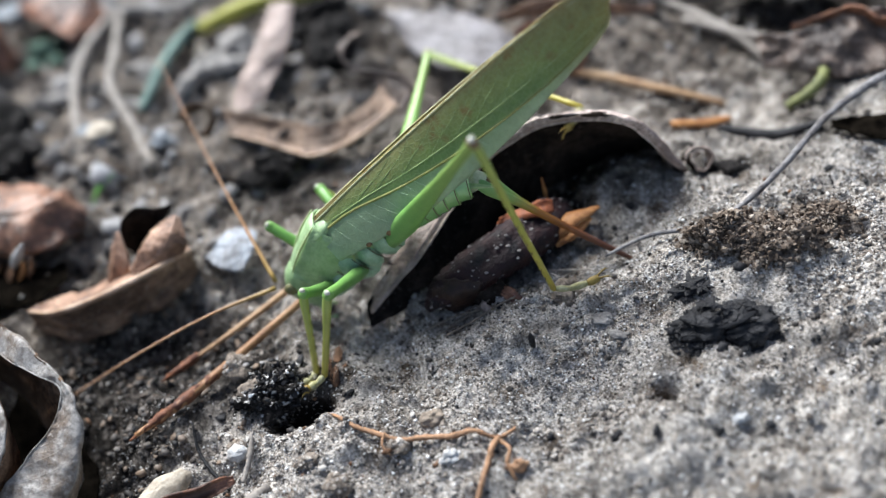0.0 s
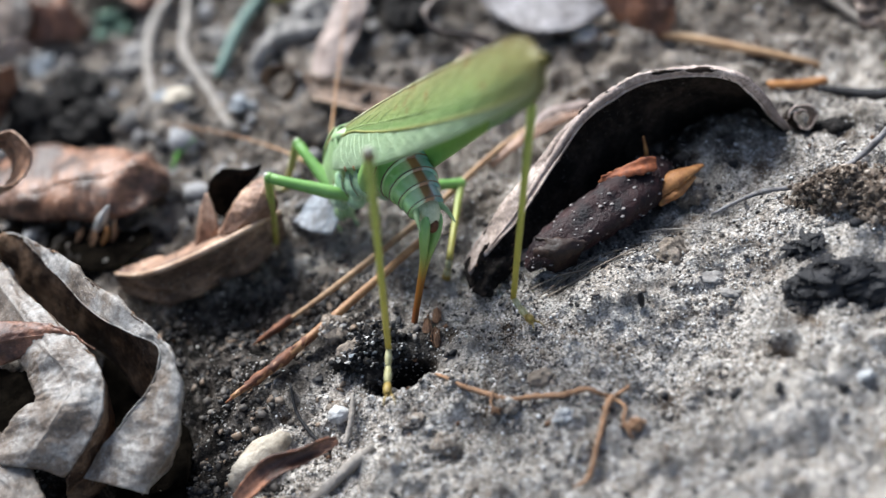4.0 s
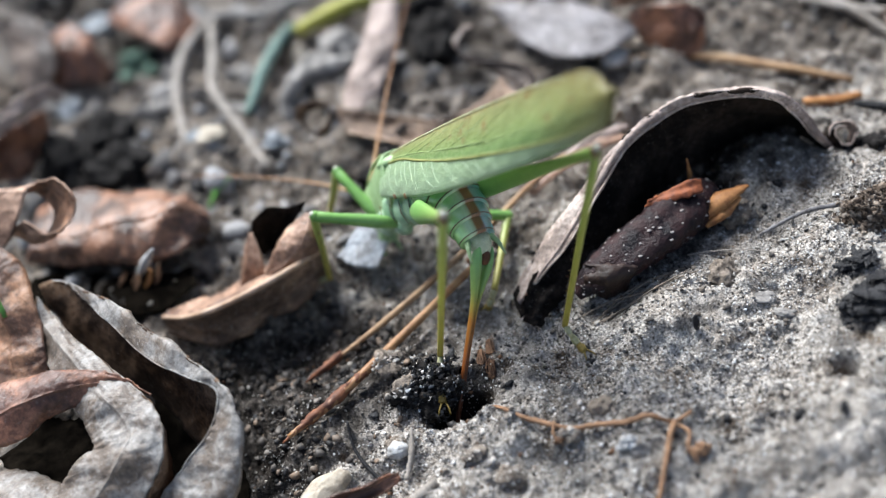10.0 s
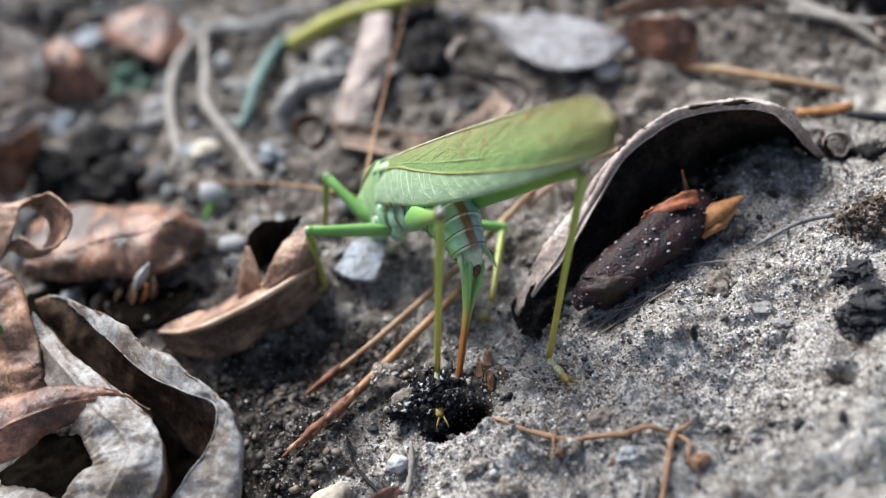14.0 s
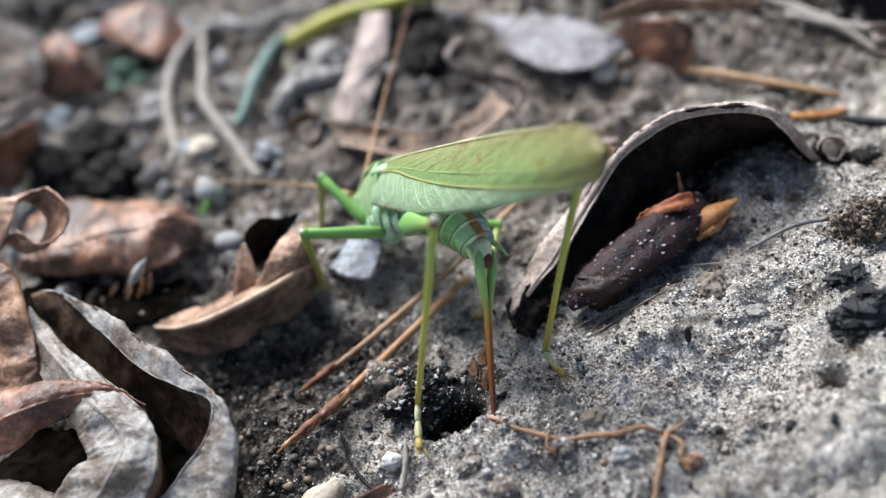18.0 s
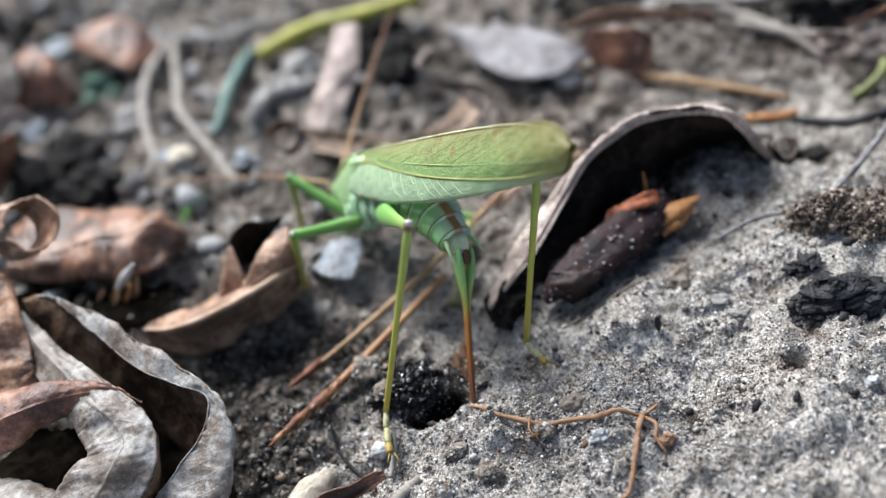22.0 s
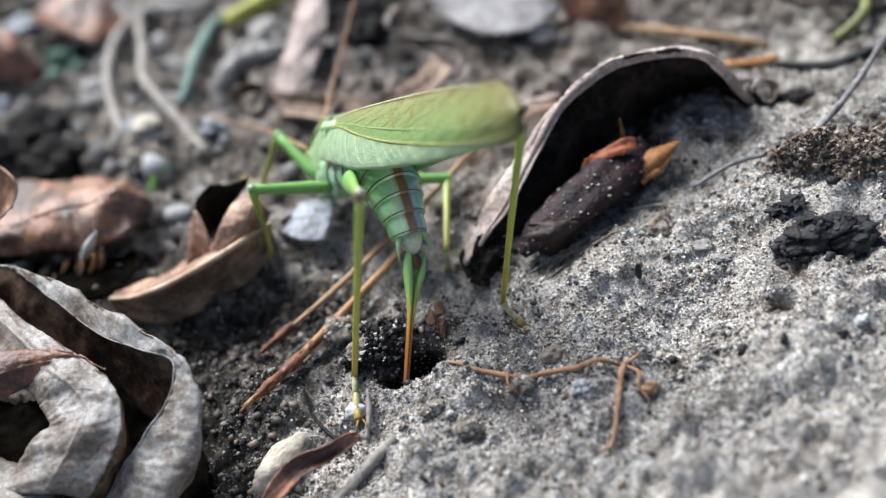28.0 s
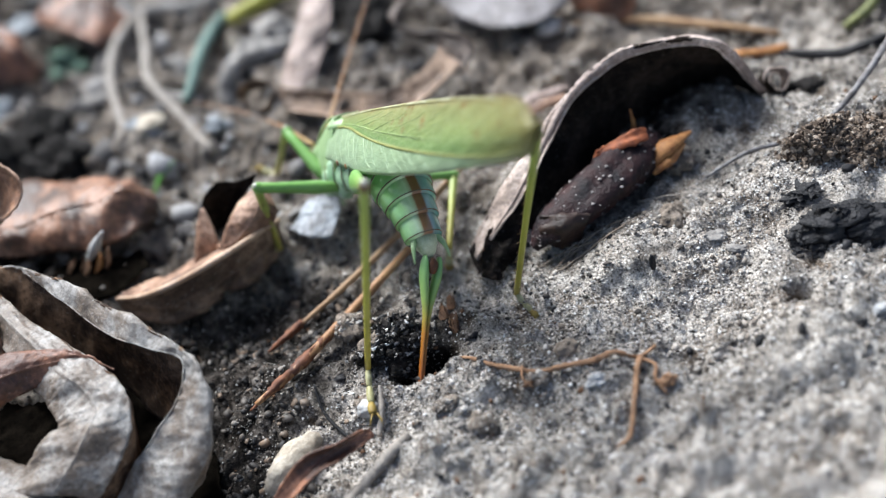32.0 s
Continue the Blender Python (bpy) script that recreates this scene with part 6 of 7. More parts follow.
part("thorax", loft([(6, -4.4, 1.6, 1.8, 2.2), (4, -4.6, 2.3, 2.6, 3.6), (0, -4.8, 2.7, 3.4, 4.1), (-4, -5.0, 2.9, 3.4, 4.0), (-7, -5.0, 2.9, 3.2, 3.4), (-9, -4.9, 2.4, 2.6, 2.6)]), BODY_GREEN, cricket)
head = part("head", loft([(5.6, -2.8, 1.5, 1.5, 2.2), (6.8, -3.0, 1.95, 1.9, 3.0), (8.2, -3.4, 2.05, 2.0, 4.2), (9.4, -3.9, 1.75, 1.7, 4.6), (10.2, -4.5, 1.15, 1.2, 3.9), (10.6, -5.1, 0.5, 0.6, 2.6)]), BODY_GREEN, cricket, m=pose(0, 0, 0, -9))
for s in (-1, 1):
    part("eye", moved(blob((0.6, 0.8, 0.9), 3, 0.0, 10, 14), (s * 1.65, 8.9, -2.9)), EYE, head)
    part("mouth_feeler", tube([(s * 0.8, 9.6, -7.9), (s * 1.3, 10.2, -9.1), (s * 1.2, 9.8, -10.4)], [0.28, 0.25, 0.2], 8, 6), BODY_GREEN, head)
    part("jaw", moved(blob((0.8, 0.8, 1.1), 5, 0.05), (s * 0.6, 9.4, -8.1)), BODY_GREEN, head)


for s in (-1, 1):
    # side plates of the thorax, and the pale border of the saddle
    for y, z, size in ((2.6, -7.4, (0.8, 1.1, 1.5)), (0.2, -6.6, (0.9, 1.3, 2.1)), (-2.4, -6.9, (0.95, 1.2, 2.0)), (-4.9, -6.8, (0.9, 1.3, 1.9)), (-7.0, -6.4, (0.8, 1.0, 1.6))):
        part("side_plate", moved(rock(size, int(y * 3) + 40, 0.14, 12, 16), (s * 2.55, y, z)), PLEURA, cricket, "bluish green plate of the thorax")
    for y in (1.4, -1.1, -3.6, -6.0):
        part("side_seam", tube([(s * 3.05, y + 0.3, -5.4), (s * 3.38, y, -6.8), (s * 3.1, y - 0.3, -8.3)], [0.05, 0.08, 0.05], 10, 5), SEAM, cricket, "thin dark seam")
    part("saddle_border", tube([(s * 2.7, -0.6, -2.6), (s * 2.86, 0.4, -5.2), (s * 2.8, 2.4, -6.62), (s * 2.66, 4.5, -6.74), (s * 2.46, 6.3, -6.05), (s * 2.26, 7.15, -4.8)], [0.16, 0.2, 0.2, 0.18, 0.14], 30, 7), PALE_EDGE, cricket, "pale border of the saddle", m=NOD)
    part("saddle_ridge", tube([(s * 1.7, -0.5, 0.42), (s * 1.8, 2.2, 0.35), (s * 1.7, 4.6, 0.05), (s * 1.5, 6.8, -0.45)], [0.1, 0.17, 0.15, 0.1], 16, 6), PALE_EDGE, cricket, m=NOD)


def feeler(name, long):
    return part(name, tube([(0, 0, 0), (0.3, long * 0.3, 0.8), (0, long * 0.65, 0.5), (-0.6, long, -0.5)], [0.3, 0.16, 0.12, 0.07], 30, 6), FEELER, cricket, "thin orange-brown feeler")


feeler_up, feeler_side = feeler("feeler", 42), feeler("feeler", 30)
plates = []
WIDTHS = [(2.1, 2.1), (2.6, 2.5), (3.5, 3.4), (3.95, 3.6), (3.7, 3.4), (3.3, 3.0), (2.8, 2.6), (2.35, 2.15)]
for k, (w, h) in enumerate(WIDTHS):
    w2, h2 = WIDTHS[min(k + 1, 7)]
    plates.append(part("abdomen_plate", loft([(1.7, 0, w * 0.86, h * 0.86, h * 0.8), (1.4, 0, w * 0.97, h * 0.97, h * 0.9), (-0.4, 0, w * 1.01, h * 1.01, h * 0.93), (-1.2, 0, w * 0.985, h * 0.985, h * 0.91), (-1.62, 0, w * 0.965, h * 0.965, h * 0.89), (-1.85, 0, w * 0.9, h * 0.9, h * 0.84)], 26), PLATE, cricket, "banded green abdomen plate with a brown stripe" if k == 0 else ""))
for plate, (w, h) in zip(plates, WIDTHS):
    part("hind_seam", loft([(-1.58, 0, w * 0.95, h * 0.95, h * 0.88), (-1.62, 0, w * 0.975, h * 0.975, h * 0.90), (-1.68, 0, w * 0.97, h * 0.97, h * 0.895), (-1.72, 0, w * 0.93, h * 0.93, h * 0.86)], 26), SEAM, plate, "thin dark hind edge")
end_plate = plates[-1]
part("end_cone", loft([(-1.8, 0.1, 1.5, 1.4, 1.4), (-2.8, 0.1, 1.25, 1.15, 1.2), (-3.6, 0, 0.8, 0.7, 0.8), (-4.0, -0.1, 0.3, 0.3, 0.3)]), CREAM, end_plate, "cream end of the abdomen")
for s in (-1, 1):
    part("cercus", tube([(s * 1.3, -1.6, 0.4), (s * 1.9, -3.0, 0.5), (s * 2.2, -4.6, 0.2)], [0.42, 0.3, 0.08], 8, 7), BODY_GREEN, end_plate)


def egg_valve(side):
    """One half of the blade; the halves part at the root and close further down."""
    vs, fs, sides = [], [], 12
    rows = spline([(-0.8, 0.90, 0.16, 0.35), (0, 0.86, 0.40, 0.7), (1.6, 0.78, 0.50, 0.85), (3.8, 0.44, 0.40, 0.66), (6.0, 0.20, 0.26, 0.50), (10, 0.14, 0.20, 0.42), (15, 0.12, 0.185, 0.38), (19.5, 0.10, 0.15, 0.30), (21.4, 0.07, 0.09, 0.18), (22.3, 0.02, 0.03, 0.05)], 30)
    for y, off, w, h in rows:
        for k in range(sides):
            a = 2 * math.pi * k / sides
            vs.append((side * off + w * math.cos(a), y, h * math.sin(a) - 0.25 * math.sin(math.pi * y / 22.3)))
    for i in range(len(rows) - 1):
        for k in range(sides):
            fs.append((i * sides + k, (i + 1) * sides + k, (i + 1) * sides + (k + 1) % sides, i * sides + (k + 1) % sides))
    fs.append(tuple(range(sides)))
    fs.append(tuple((len(rows) - 1) * sides + k for k in range(sides))[::-1])
    return vs, fs


ovipositor = part("ovipositor", egg_valve(-1), BLADE_TINT, cricket, "long straight egg-laying blade, green turning brown")
part("second_valve", egg_valve(1), BLADE_TINT, ovipositor)
part("brown_root", moved(blob((0.6, 0.95, 0.45), 8, 0.05, 8, 12), (0, 0.35, 0.45)), NOTCH, ovipositor, "dark brown root between the valves")


def leg(femur_long, shin_long, thick, hind, fall=1.0):
    """Thigh and shin along their own y; the foot belongs to the shin."""
    if hind:
        prof = [(0, 0, 0.7, 0.9, 0.9), (2, 0, 0.8, 1.15, 1.1), (5, 0, 0.9, 1.5, 1.4), (9, 0, 0.78, 1.25, 1.15), (14, 0, 0.58, 0.9, 0.85), (20, 0, 0.45, 0.6, 0.55), (23.2, 0, 0.5, 0.65, 0.6), (24, 0, 0.6, 0.7, 0.7), (24.4, 0, 0.4, 0.45, 0.45)]
        prof = [(y * femur_long / 24, z, w, a, b) for y, z, w, a, b in prof]
    else:
        f = femur_long
        prof = [(0, 0, thick * 0.7, thick * 0.7, thick * 0.7), (f * 0.3, 0, thick, thick * 1.1, thick), (f * 0.8, 0, thick * 0.75, thick * 0.8, thick * 0.75), (f * 0.97, 0, thick * 0.8, thick * 0.85, thick * 0.8), (f * 1.03, 0, thick * 0.5, thick * 0.5, thick * 0.5)]
    femur = part("femur", loft(prof, 14), FEMUR_GREEN, cricket)
    part("knee", moved(blob((thick * 0.8, thick * 0.8, thick * 0.85) if not hind else (0.62, 0.6, 0.72), 4, 0.06, 8, 10), (0, femur_long, 0.05)), KNEE if hind else FEMUR_GREEN, femur)
    part("knee_cap", moved(blob((0.5, 0.36, 0.4) if hind else (0.4, 0.3, 0.34), 5, 0.05, 8, 10), (0, femur_long + 0.4, 0.4)), PALE_KNEE, femur, "pale knee cap")
    s, r = shin_long, thick * 0.55
    tibia = part("tibia", tube([(0, 0, 0), (0, s * 0.08, 0.1), (0, s * 0.5, 0.0), (0, s, 0)], [r * 1.1, r * 1.2, r * 0.9, r * 0.85], 20, 8), SHIN if hind else FORE_SHIN, cricket)
    rng = random.Random(int(s * 10))
    for k in range(12 if hind else 5):
        y = s * (0.2 + 0.75 * k / (12 if hind else 5))
        for q in (-1, 1):
            part("spine", tube([(q * r * 0.8, y, -r * 0.4), (q * r * 1.45, y + 0.35, -r * 0.9)], [0.08, 0.02], 2, 4), KNEE, tibia)
    t = (1.85 if fall > 0.5 else 1.4) if hind else 1.05
    joints = [(0, s - 0.1, 0), (0.05 * t, s + 0.6 * fall * t, 0.9 * t), (0.1 * t, s + 0.85 * fall * t, 2.0 * t), (0.1 * t, s + 0.9 * fall * t, 2.8 * t)]
    for (p, q), fat in zip(zip(joints, joints[1:]), (1.0, 1.15, 1.3)):
        mid = [(u + v) / 2 for u, v in zip(p, q)]
        part("tarsus", tube([p, mid, q], [r * 0.65 * fat, r * 1.0 * fat, r * 0.75 * fat], 8, 8), FOOT if fat > 1.2 else PALE_FOOT, tibia)
        part("joint", moved(blob((r * 0.8, r * 0.7, r * 0.8), 6, 0.08, 6, 8), p), FOOT, tibia, "brown joint")
    for q in (-1, 1):
        part("claw", tube([(q * 0.15, s + 0.9 * fall * t, 2.7 * t), (q * 0.55, s + 0.85 * fall * t, 3.3 * t), (q * 0.7, s + (0.9 * fall + 0.15) * t, 3.6 * t)], [0.14, 0.1, 0.03], 6, 5), FOOT, tibia)
    return femur, tibia, femur_long, shin_long


def small_pose(x, y, z, turn):
    return pose(x * MM, y * MM, z * MM, turn)


LEGS = {  # hip in the body's space, the leg, which way its knee bends
    "left_hind": ((-2.6, -5.5, -7.2), leg(25.5, 26, 0.75, True), (-0.15, -0.3, 1.0)),
    "right_hind": ((2.6, -6.0, -7.0), leg(28, 26, 0.75, True, 0.3), (0.15, -0.3, 1.0)),
    "left_mid": ((-2.2, -0.5, -8.2), leg(10.5, 11.5, 0.85, False), (-1.0, 0.2, 0.9)),
    "right_mid": ((2.2, -0.5, -8.2), leg(10.5, 11.5, 0.85, False), (1.0, 0.2, 0.35)),
    "left_front": ((-1.9, 4.2, -7.8), leg(9.5, 10.5, 0.85, False), (-0.8, 0.6, 1.0)),
    "right_front": ((1.9, 4.2, -7.8), leg(9.5, 10.5, 0.85, False), (0.8, 0.6, 1.0)),
}


for hip, leg_parts, bend in LEGS.values():
    # the pale hip joint that carries each leg
    hx, hy, hz = hip
    part("hip", loft([(1.7, 0, 0.3, 0.4, 0.4), (1.2, 0, 0.8, 0.8, 1.1), (0, 0, 1.0, 1.0, 1.5), (-1.2, 0, 0.85, 0.8, 1.2), (-1.8, 0, 0.3, 0.4, 0.4)], 14), PLEURA, cricket, "pale green hip joint", m=small_pose(hx * 0.9, hy, hz - 0.1, 12))


def glide(rows, t):
    """The values of the rows (seconds, points...) at t, eased from row to row."""
    if t <= rows[0][0]:
        return [Vector(p) for p in rows[0][1:]]
    for a, b in zip(rows, rows[1:]):
        if t <= b[0]:
            k = (t - a[0]) / (b[0] - a[0])
            return [Vector(p).lerp(Vector(q), k) for p, q in zip(a[1:], b[1:])]
    return [Vector(p) for p in rows[-1][1:]]


def frame_of(origin, y, z):
    """A pose whose y axis points along y, with z as near as can be to z."""
    y = y.normalized()
    x = y.cross(z).normalized()
    z = x.cross(y)
    return Matrix(((x.x, y.x, z.x, origin.x), (x.y, y.y, z.y, origin.y), (x.z, y.z, z.z, origin.z), (0, 0, 0, 1)))


def small(m):
    """A pose in millimetres as one in metres."""
    m = m.copy()
    m.translation = m.translation * MM
    return m


# seconds and the way in which a hind foot points
TOES = {"left_hind": [(0, (1.0, 0.1, 0.0)), (0.8, (1.0, -0.2, 0.0)), (1.4, (0.7, -0.8, -0.1)), (2.8, (-0.2, -1.0, -0.35)), (32, (-0.2, -1.0, -0.35))],
        "right_hind": [(0, (0.42, -1.0, 0.0)), (32, (0.42, -1.0, 0.0))]}


def motions():
    # seconds and places in millimetres: the wing bases and the wing tips
    BODY = [(0, (-9.0, -1.0, 13.0), (28.0, -1.7, 34.9)), (0.5, (-12.1, -2.1, 13.0), (26.5, 2.6, 31.7)), (1, (-14.6, -0.3, 13.0), (19.1, -3.3, 39.5)), (1.5, (-16.8, 2.3, 13.0), (14.4, -1.4, 42.3)), (1.8, (-17.3, 0.8, 13.0), (12.4, -15.0, 39.8)), (2.1, (-16.5, 0.8, 13.0), (12.5, -20.4, 36.5)), (2.4, (-16.0, 0.9, 13.0), (9.6, -25.2, 35.7)), (2.7, (-16.2, 3.2, 14.0), (6.8, -23.4, 38.8)), (3, (-16.1, 4.3, 14.0), (6.5, -21.7, 39.7)), (3.5, (-16.9, 9.8, 14.0), (6.4, -15.2, 40.1)), (4, (-15.3, 10.3, 14.0), (6.0, -17.5, 38.9)), (4.5, (-16.0, 10.8, 14.0), (6.2, -17.1, 37.9)), (6.5, (-16.4, 11.0, 14.0), (6.9, -16.5, 37.5)), (7, (-16.5, 11.3, 14.0), (6.8, -15.9, 37.8)), (7.5, (-15.7, 10.2, 14.0), (7.7, -16.6, 38.1)), (8, (-15.2, 10.1, 14.0), (7.2, -17.5, 38.3)), (9, (-15.2, 11.4, 14.0), (6.7, -16.9, 37.9)), (10, (-14.8, 11.6, 14.0), (7.0, -16.8, 37.7)), (11, (-14.8, 12.3, 14.0), (6.8, -16.9, 37.0)), (13, (-14.3, 12.1, 14.0), (7.4, -17.4, 36.6)), (14.5, (-14.9, 13.4, 14.0), (7.2, -16.6, 35.6)), (16.5, (-14.8, 14.1, 14.0), (6.2, -17.0, 35.1)), (17, (-14.9, 14.2, 14.0), (6.2, -17.1, 34.7)), (18, (-14.6, 12.3, 14.0), (5.8, -19.3, 34.8)), (19, (-14.3, 11.1, 14.0), (5.8, -20.4, 35.3)), (20, (-14.6, 11.4, 14.0), (5.9, -20.1, 35.0)), (21, (-15.2, 12.8, 14.0), (4.7, -18.9, 35.2)), (22, (-14.4, 15.0, 14.0), (5.1, -17.6, 34.2)), (22.5, (-14.5, 12.2, 14.0), (4.1, -20.3, 35.2)), (23, (-14.3, 11.5, 14.0), (4.4, -20.6, 35.6)), (23.5, (-14.4, 11.4, 14.0), (4.8, -19.1, 37.6)), (24.5, (-14.1, 11.1, 14.0), (4.1, -20.1, 37.4)), (25.5, (-14.1, 13.0, 14.0), (3.7, -18.7, 37.0)), (27.5, (-14.1, 13.1, 14.0), (2.4, -20.7, 34.9)), (28, (-14.1, 12.9, 14.0), (2.0, -21.2, 34.6)), (29, (-14.2, 12.4, 14.0), (1.4, -22.5, 33.7)), (30, (-14.4, 12.3, 14.0), (1.0, -22.8, 33.5)), (31, (-14.5, 12.6, 14.0), (1.1, -22.7, 33.1)), (32, (-14.3, 12.1, 14.0), (1.3, -23.2, 32.9))]
    LEFT_HIND = [(0, (16.1, -13.4, 4.5)), (0.3, (15.7, -12.8, 4.5)), (0.6, (15.5, -13.0, 5.0)), (0.9, (11.5, -13.9, 10.0)), (1.2, (-1.2, -21.8, 3.5)), (1.5, (-2.9, -18.0, 2.0)), (1.8, (-6.2, -20.4, 3.5)), (2.0, (-6.4, -20.0, 2.0)), (2.2, (-6.5, -19.8, 2.0)), (2.4, (-5.3, -21.8, 2.0)), (2.8, (-10.5, -17.0, 5.5)), (3, (-16.1, -19.6, 6.0)), (3.5, (-15.8, -19.5, 5.6)), (4, (-16.2, -18.1, 5.2)), (4.5, (-16.2, -17.6, 4.9)), (6.5, (-16.9, -15.8, 3.4)), (9, (-16.2, -12.0, 3.0)), (13, (-16.3, -12.5, 3.0)), (14.5, (-16.6, -12.3, 3.0)), (16.5, (-17.8, -14.7, 3.0)), (17, (-17.7, -15.9, 3.0)), (18, (-19.1, -16.7, 3.0)), (19, (-19.8, -16.6, 3.0)), (20, (-21.6, -16.1, 2.7)), (23, (-21.9, -18.1, 1.7)), (25.5, (-22.6, -19.1, 1.0)), (28, (-22.5, -17.0, 1.2)), (32, (-22.2, -16.9, 1.5))]
    RIGHT_HIND = [(0, (25.8, 6.6, 13.0)), (0.3, (18.4, -7.6, 4.0)), (0.6, (16.5, -9.5, 5.0)), (0.9, (16.0, -6.3, 5.0)), (1.2, (15.9, -9.9, 6.5)), (1.5, (15.6, -7.8, 5.5)), (1.8, (14.5, -8.6, 6.5)), (2.0, (14.6, -10.7, 6.0)), (2.2, (7.9, -6.3, 0.5)), (2.3, (5.7, -5.3, 0.0)), (2.4, (3.4, -0.4, -1)), (2.5, (-1.1, -11.0, 3.0)), (2.6, (-1.7, -15.7, 5.0)), (2.8, (-2.4, -16.0, 4.5)), (3, (-1.7, -15.4, 5.0)), (3.5, (-1.2, -14.7, 4.6)), (4, (-1.5, -14.8, 4.2)), (4.5, (-1.7, -15.1, 3.9)), (9, (-1.4, -12.2, 1.8)), (10, (-1.6, -12.4, 1.7)), (11, (-4.9, -14.7, 1.6)), (13, (-4.1, -14.6, 1.4)), (16.5, (-3.4, -13.3, 1.2)), (19, (-3.5, -13.2, 1.0)), (23, (-3.0, -13.6, 1.3)), (28, (-3.4, -13.5, 0.2)), (32, (-2.9, -12.0, -1.0))]
    LEFT_MID = [(0, (-12.3, -14.0, 1.0)), (0.5, (-12.1, -16.4, 1.0)), (1.5, (-12.4, -17.2, 1.0)), (1.65, (-17.8, -12.0, 4.0)), (1.8, (-25.3, -12.9, 1.0)), (2.1, (-25.4, -12.6, 1.0)), (3, (-25.2, -12.1, 1.0)), (3.3, (-26.1, -7.6, 4.0)), (3.5, (-28.3, 4.9, 1.0)), (4, (-28.5, 8.1, 1.0)), (9, (-27.4, 7.6, 1.0)), (13, (-27.6, 8.7, 1.0)), (19, (-27.1, 7.9, 1.0)), (23, (-27.5, 8.3, 1.0)), (28, (-28.0, 8.0, 1.0)), (32, (-27.9, 8.5, 1.0))]
    LEFT_FRONT = [(0, (-13.2, -13.2, 1.0)), (0.3, (-22.9, -4.1, 1.0)), (0.5, (-23.7, -4.7, 1.0)), (1, (-26.4, -8.1, 1.0)), (1.5, (-26.7, -7.9, 1.0)), (1.8, (-27.1, -7.3, 1.0)), (2.1, (-26.8, -5.1, 3.0)), (2.4, (-25.5, 9.8, 3.0)), (2.7, (-26.6, 19.0, 2.0)), (3, (-28.6, 22.1, 1.0)), (4, (-26.6, 18.1, 1.0)), (9, (-26.2, 18.4, 1.0)), (13, (-26.1, 19.3, 1.0)), (19, (-25.9, 19.4, 1.0)), (23, (-25.6, 19.0, 1.0)), (28, (-26.9, 22.1, 1.0)), (32, (-25.4, 23.3, 1.0))]
    RIGHT_MID = [(0, (-0.7, 5.7, 1.0)), (1, (-6.3, -2.9, 1.0)), (2.4, (-4.4, -6.5, 1.0)), (4, (-7.5, -3.0, 1.0)), (9, (-7.9, -2.9, 1.0)), (13, (-7.9, -2.7, 1.0)), (19, (-8.2, -2.3, 1.0)), (23, (-8.2, -0.1, 1.0)), (28, (-7.1, -2.8, 1.0)), (32, (-8.1, -2.7, 1.0))]
    RIGHT_FRONT = [(0, (-11, 6, 1)), (1, (-17, 8, 1)), (2.0, (-15.5, 18, 1)), (2.4, (-14.4, 25.4, 1.0)), (4, (-15.0, 26.3, 1.0)), (9, (-14.4, 27.3, 1.0)), (13, (-13.9, 28.3, 1.0)), (28, (-13.6, 30.3, 1.0)), (32, (-13.6, 29.2, 1.0))]
    ABDOMEN = [(0, (11.2, -2.7, 14.1), (25.4, -8.3, 2.0)), (0.5, (8.2, -2.3, 13.2), (21.0, -12.1, 2.0)), (1, (4.0, -4.6, 19.5), (11.9, -12.9, 2.0)), (1.5, (0.8, -3.0, 20.9), (11.1, -10.1, 2.0)), (1.8, (-0.5, -12.1, 20.3), (11.5, -14.9, 2.0)), (2, (-0.4, -14.4, 19.1), (12.1, -20.5, 2.0)), (2.1, (-1.0, -15.0, 18.3), (10.2, -21.3, 2.0)), (2.4, (-3.0, -17.5, 18.0), (0.8, -24.7, -1.0)), (2.7, (-5.3, -15.1, 19.1), (-6.3, -21.5, -1.0)), (3, (-5.5, -14.1, 18.9), (-7.9, -21.1, -2.0)), (3.5, (-6.6, -9.2, 14.7), (-12.0, -13.7, -3.0)), (4, (-8.0, -8.2, 12.7), (-14.4, -11.3, -3.0)), (4.5, (-8.8, -7.3, 11.9), (-17.6, -17.4, -5.7)), (6.5, (-8.5, -7.3, 11.2), (-17.9, -17.4, -5.7)), (9, (-7.9, -7.6, 12.2), (-17.7, -17.8, -5.4)), (13, (-8.5, -6.3, 10.4), (-17.4, -17.8, -6.0)), (14.5, (-8.9, -4.9, 10.3), (-18.1, -15.9, -6.1)), (16.5, (-7.1, -6.6, 12.1), (-12.3, -22.0, -2.8)), (17, (-7.1, -6.5, 12.0), (-12.3, -22.0, -2.8)), (19, (-6.9, -9.4, 14.5), (-12.0, -21.0, -3.5)), (20, (-7.3, -8.8, 13.4), (-12.3, -22.3, -3.1)), (22, (-7.2, -7.3, 12.7), (-12.6, -21.6, -3.1)), (23, (-6.3, -11.2, 14.9), (-13.2, -23.7, -2.4)), (23.5, (-7.5, -7.9, 13.5), (-17.9, -18.0, -2.1)), (25.5, (-7.0, -8.8, 13.1), (-17.4, -23.0, -2.1)), (27.5, (-10.5, -9.5, 8.6), (-19.9, -24.7, -4.0)), (28, (-11.4, -9.3, 7.8), (-20.3, -25.6, -4.0)), (32, (-11.3, -11.8, 8.5), (-20.7, -26.2, -4.8))]
    ROLL = [(0, (5, 0, 0)), (0.5, (14, 0, 0)), (1, (18, 0, 0)), (1.5, (22, 0, 0)), (32, (22, 0, 0))]
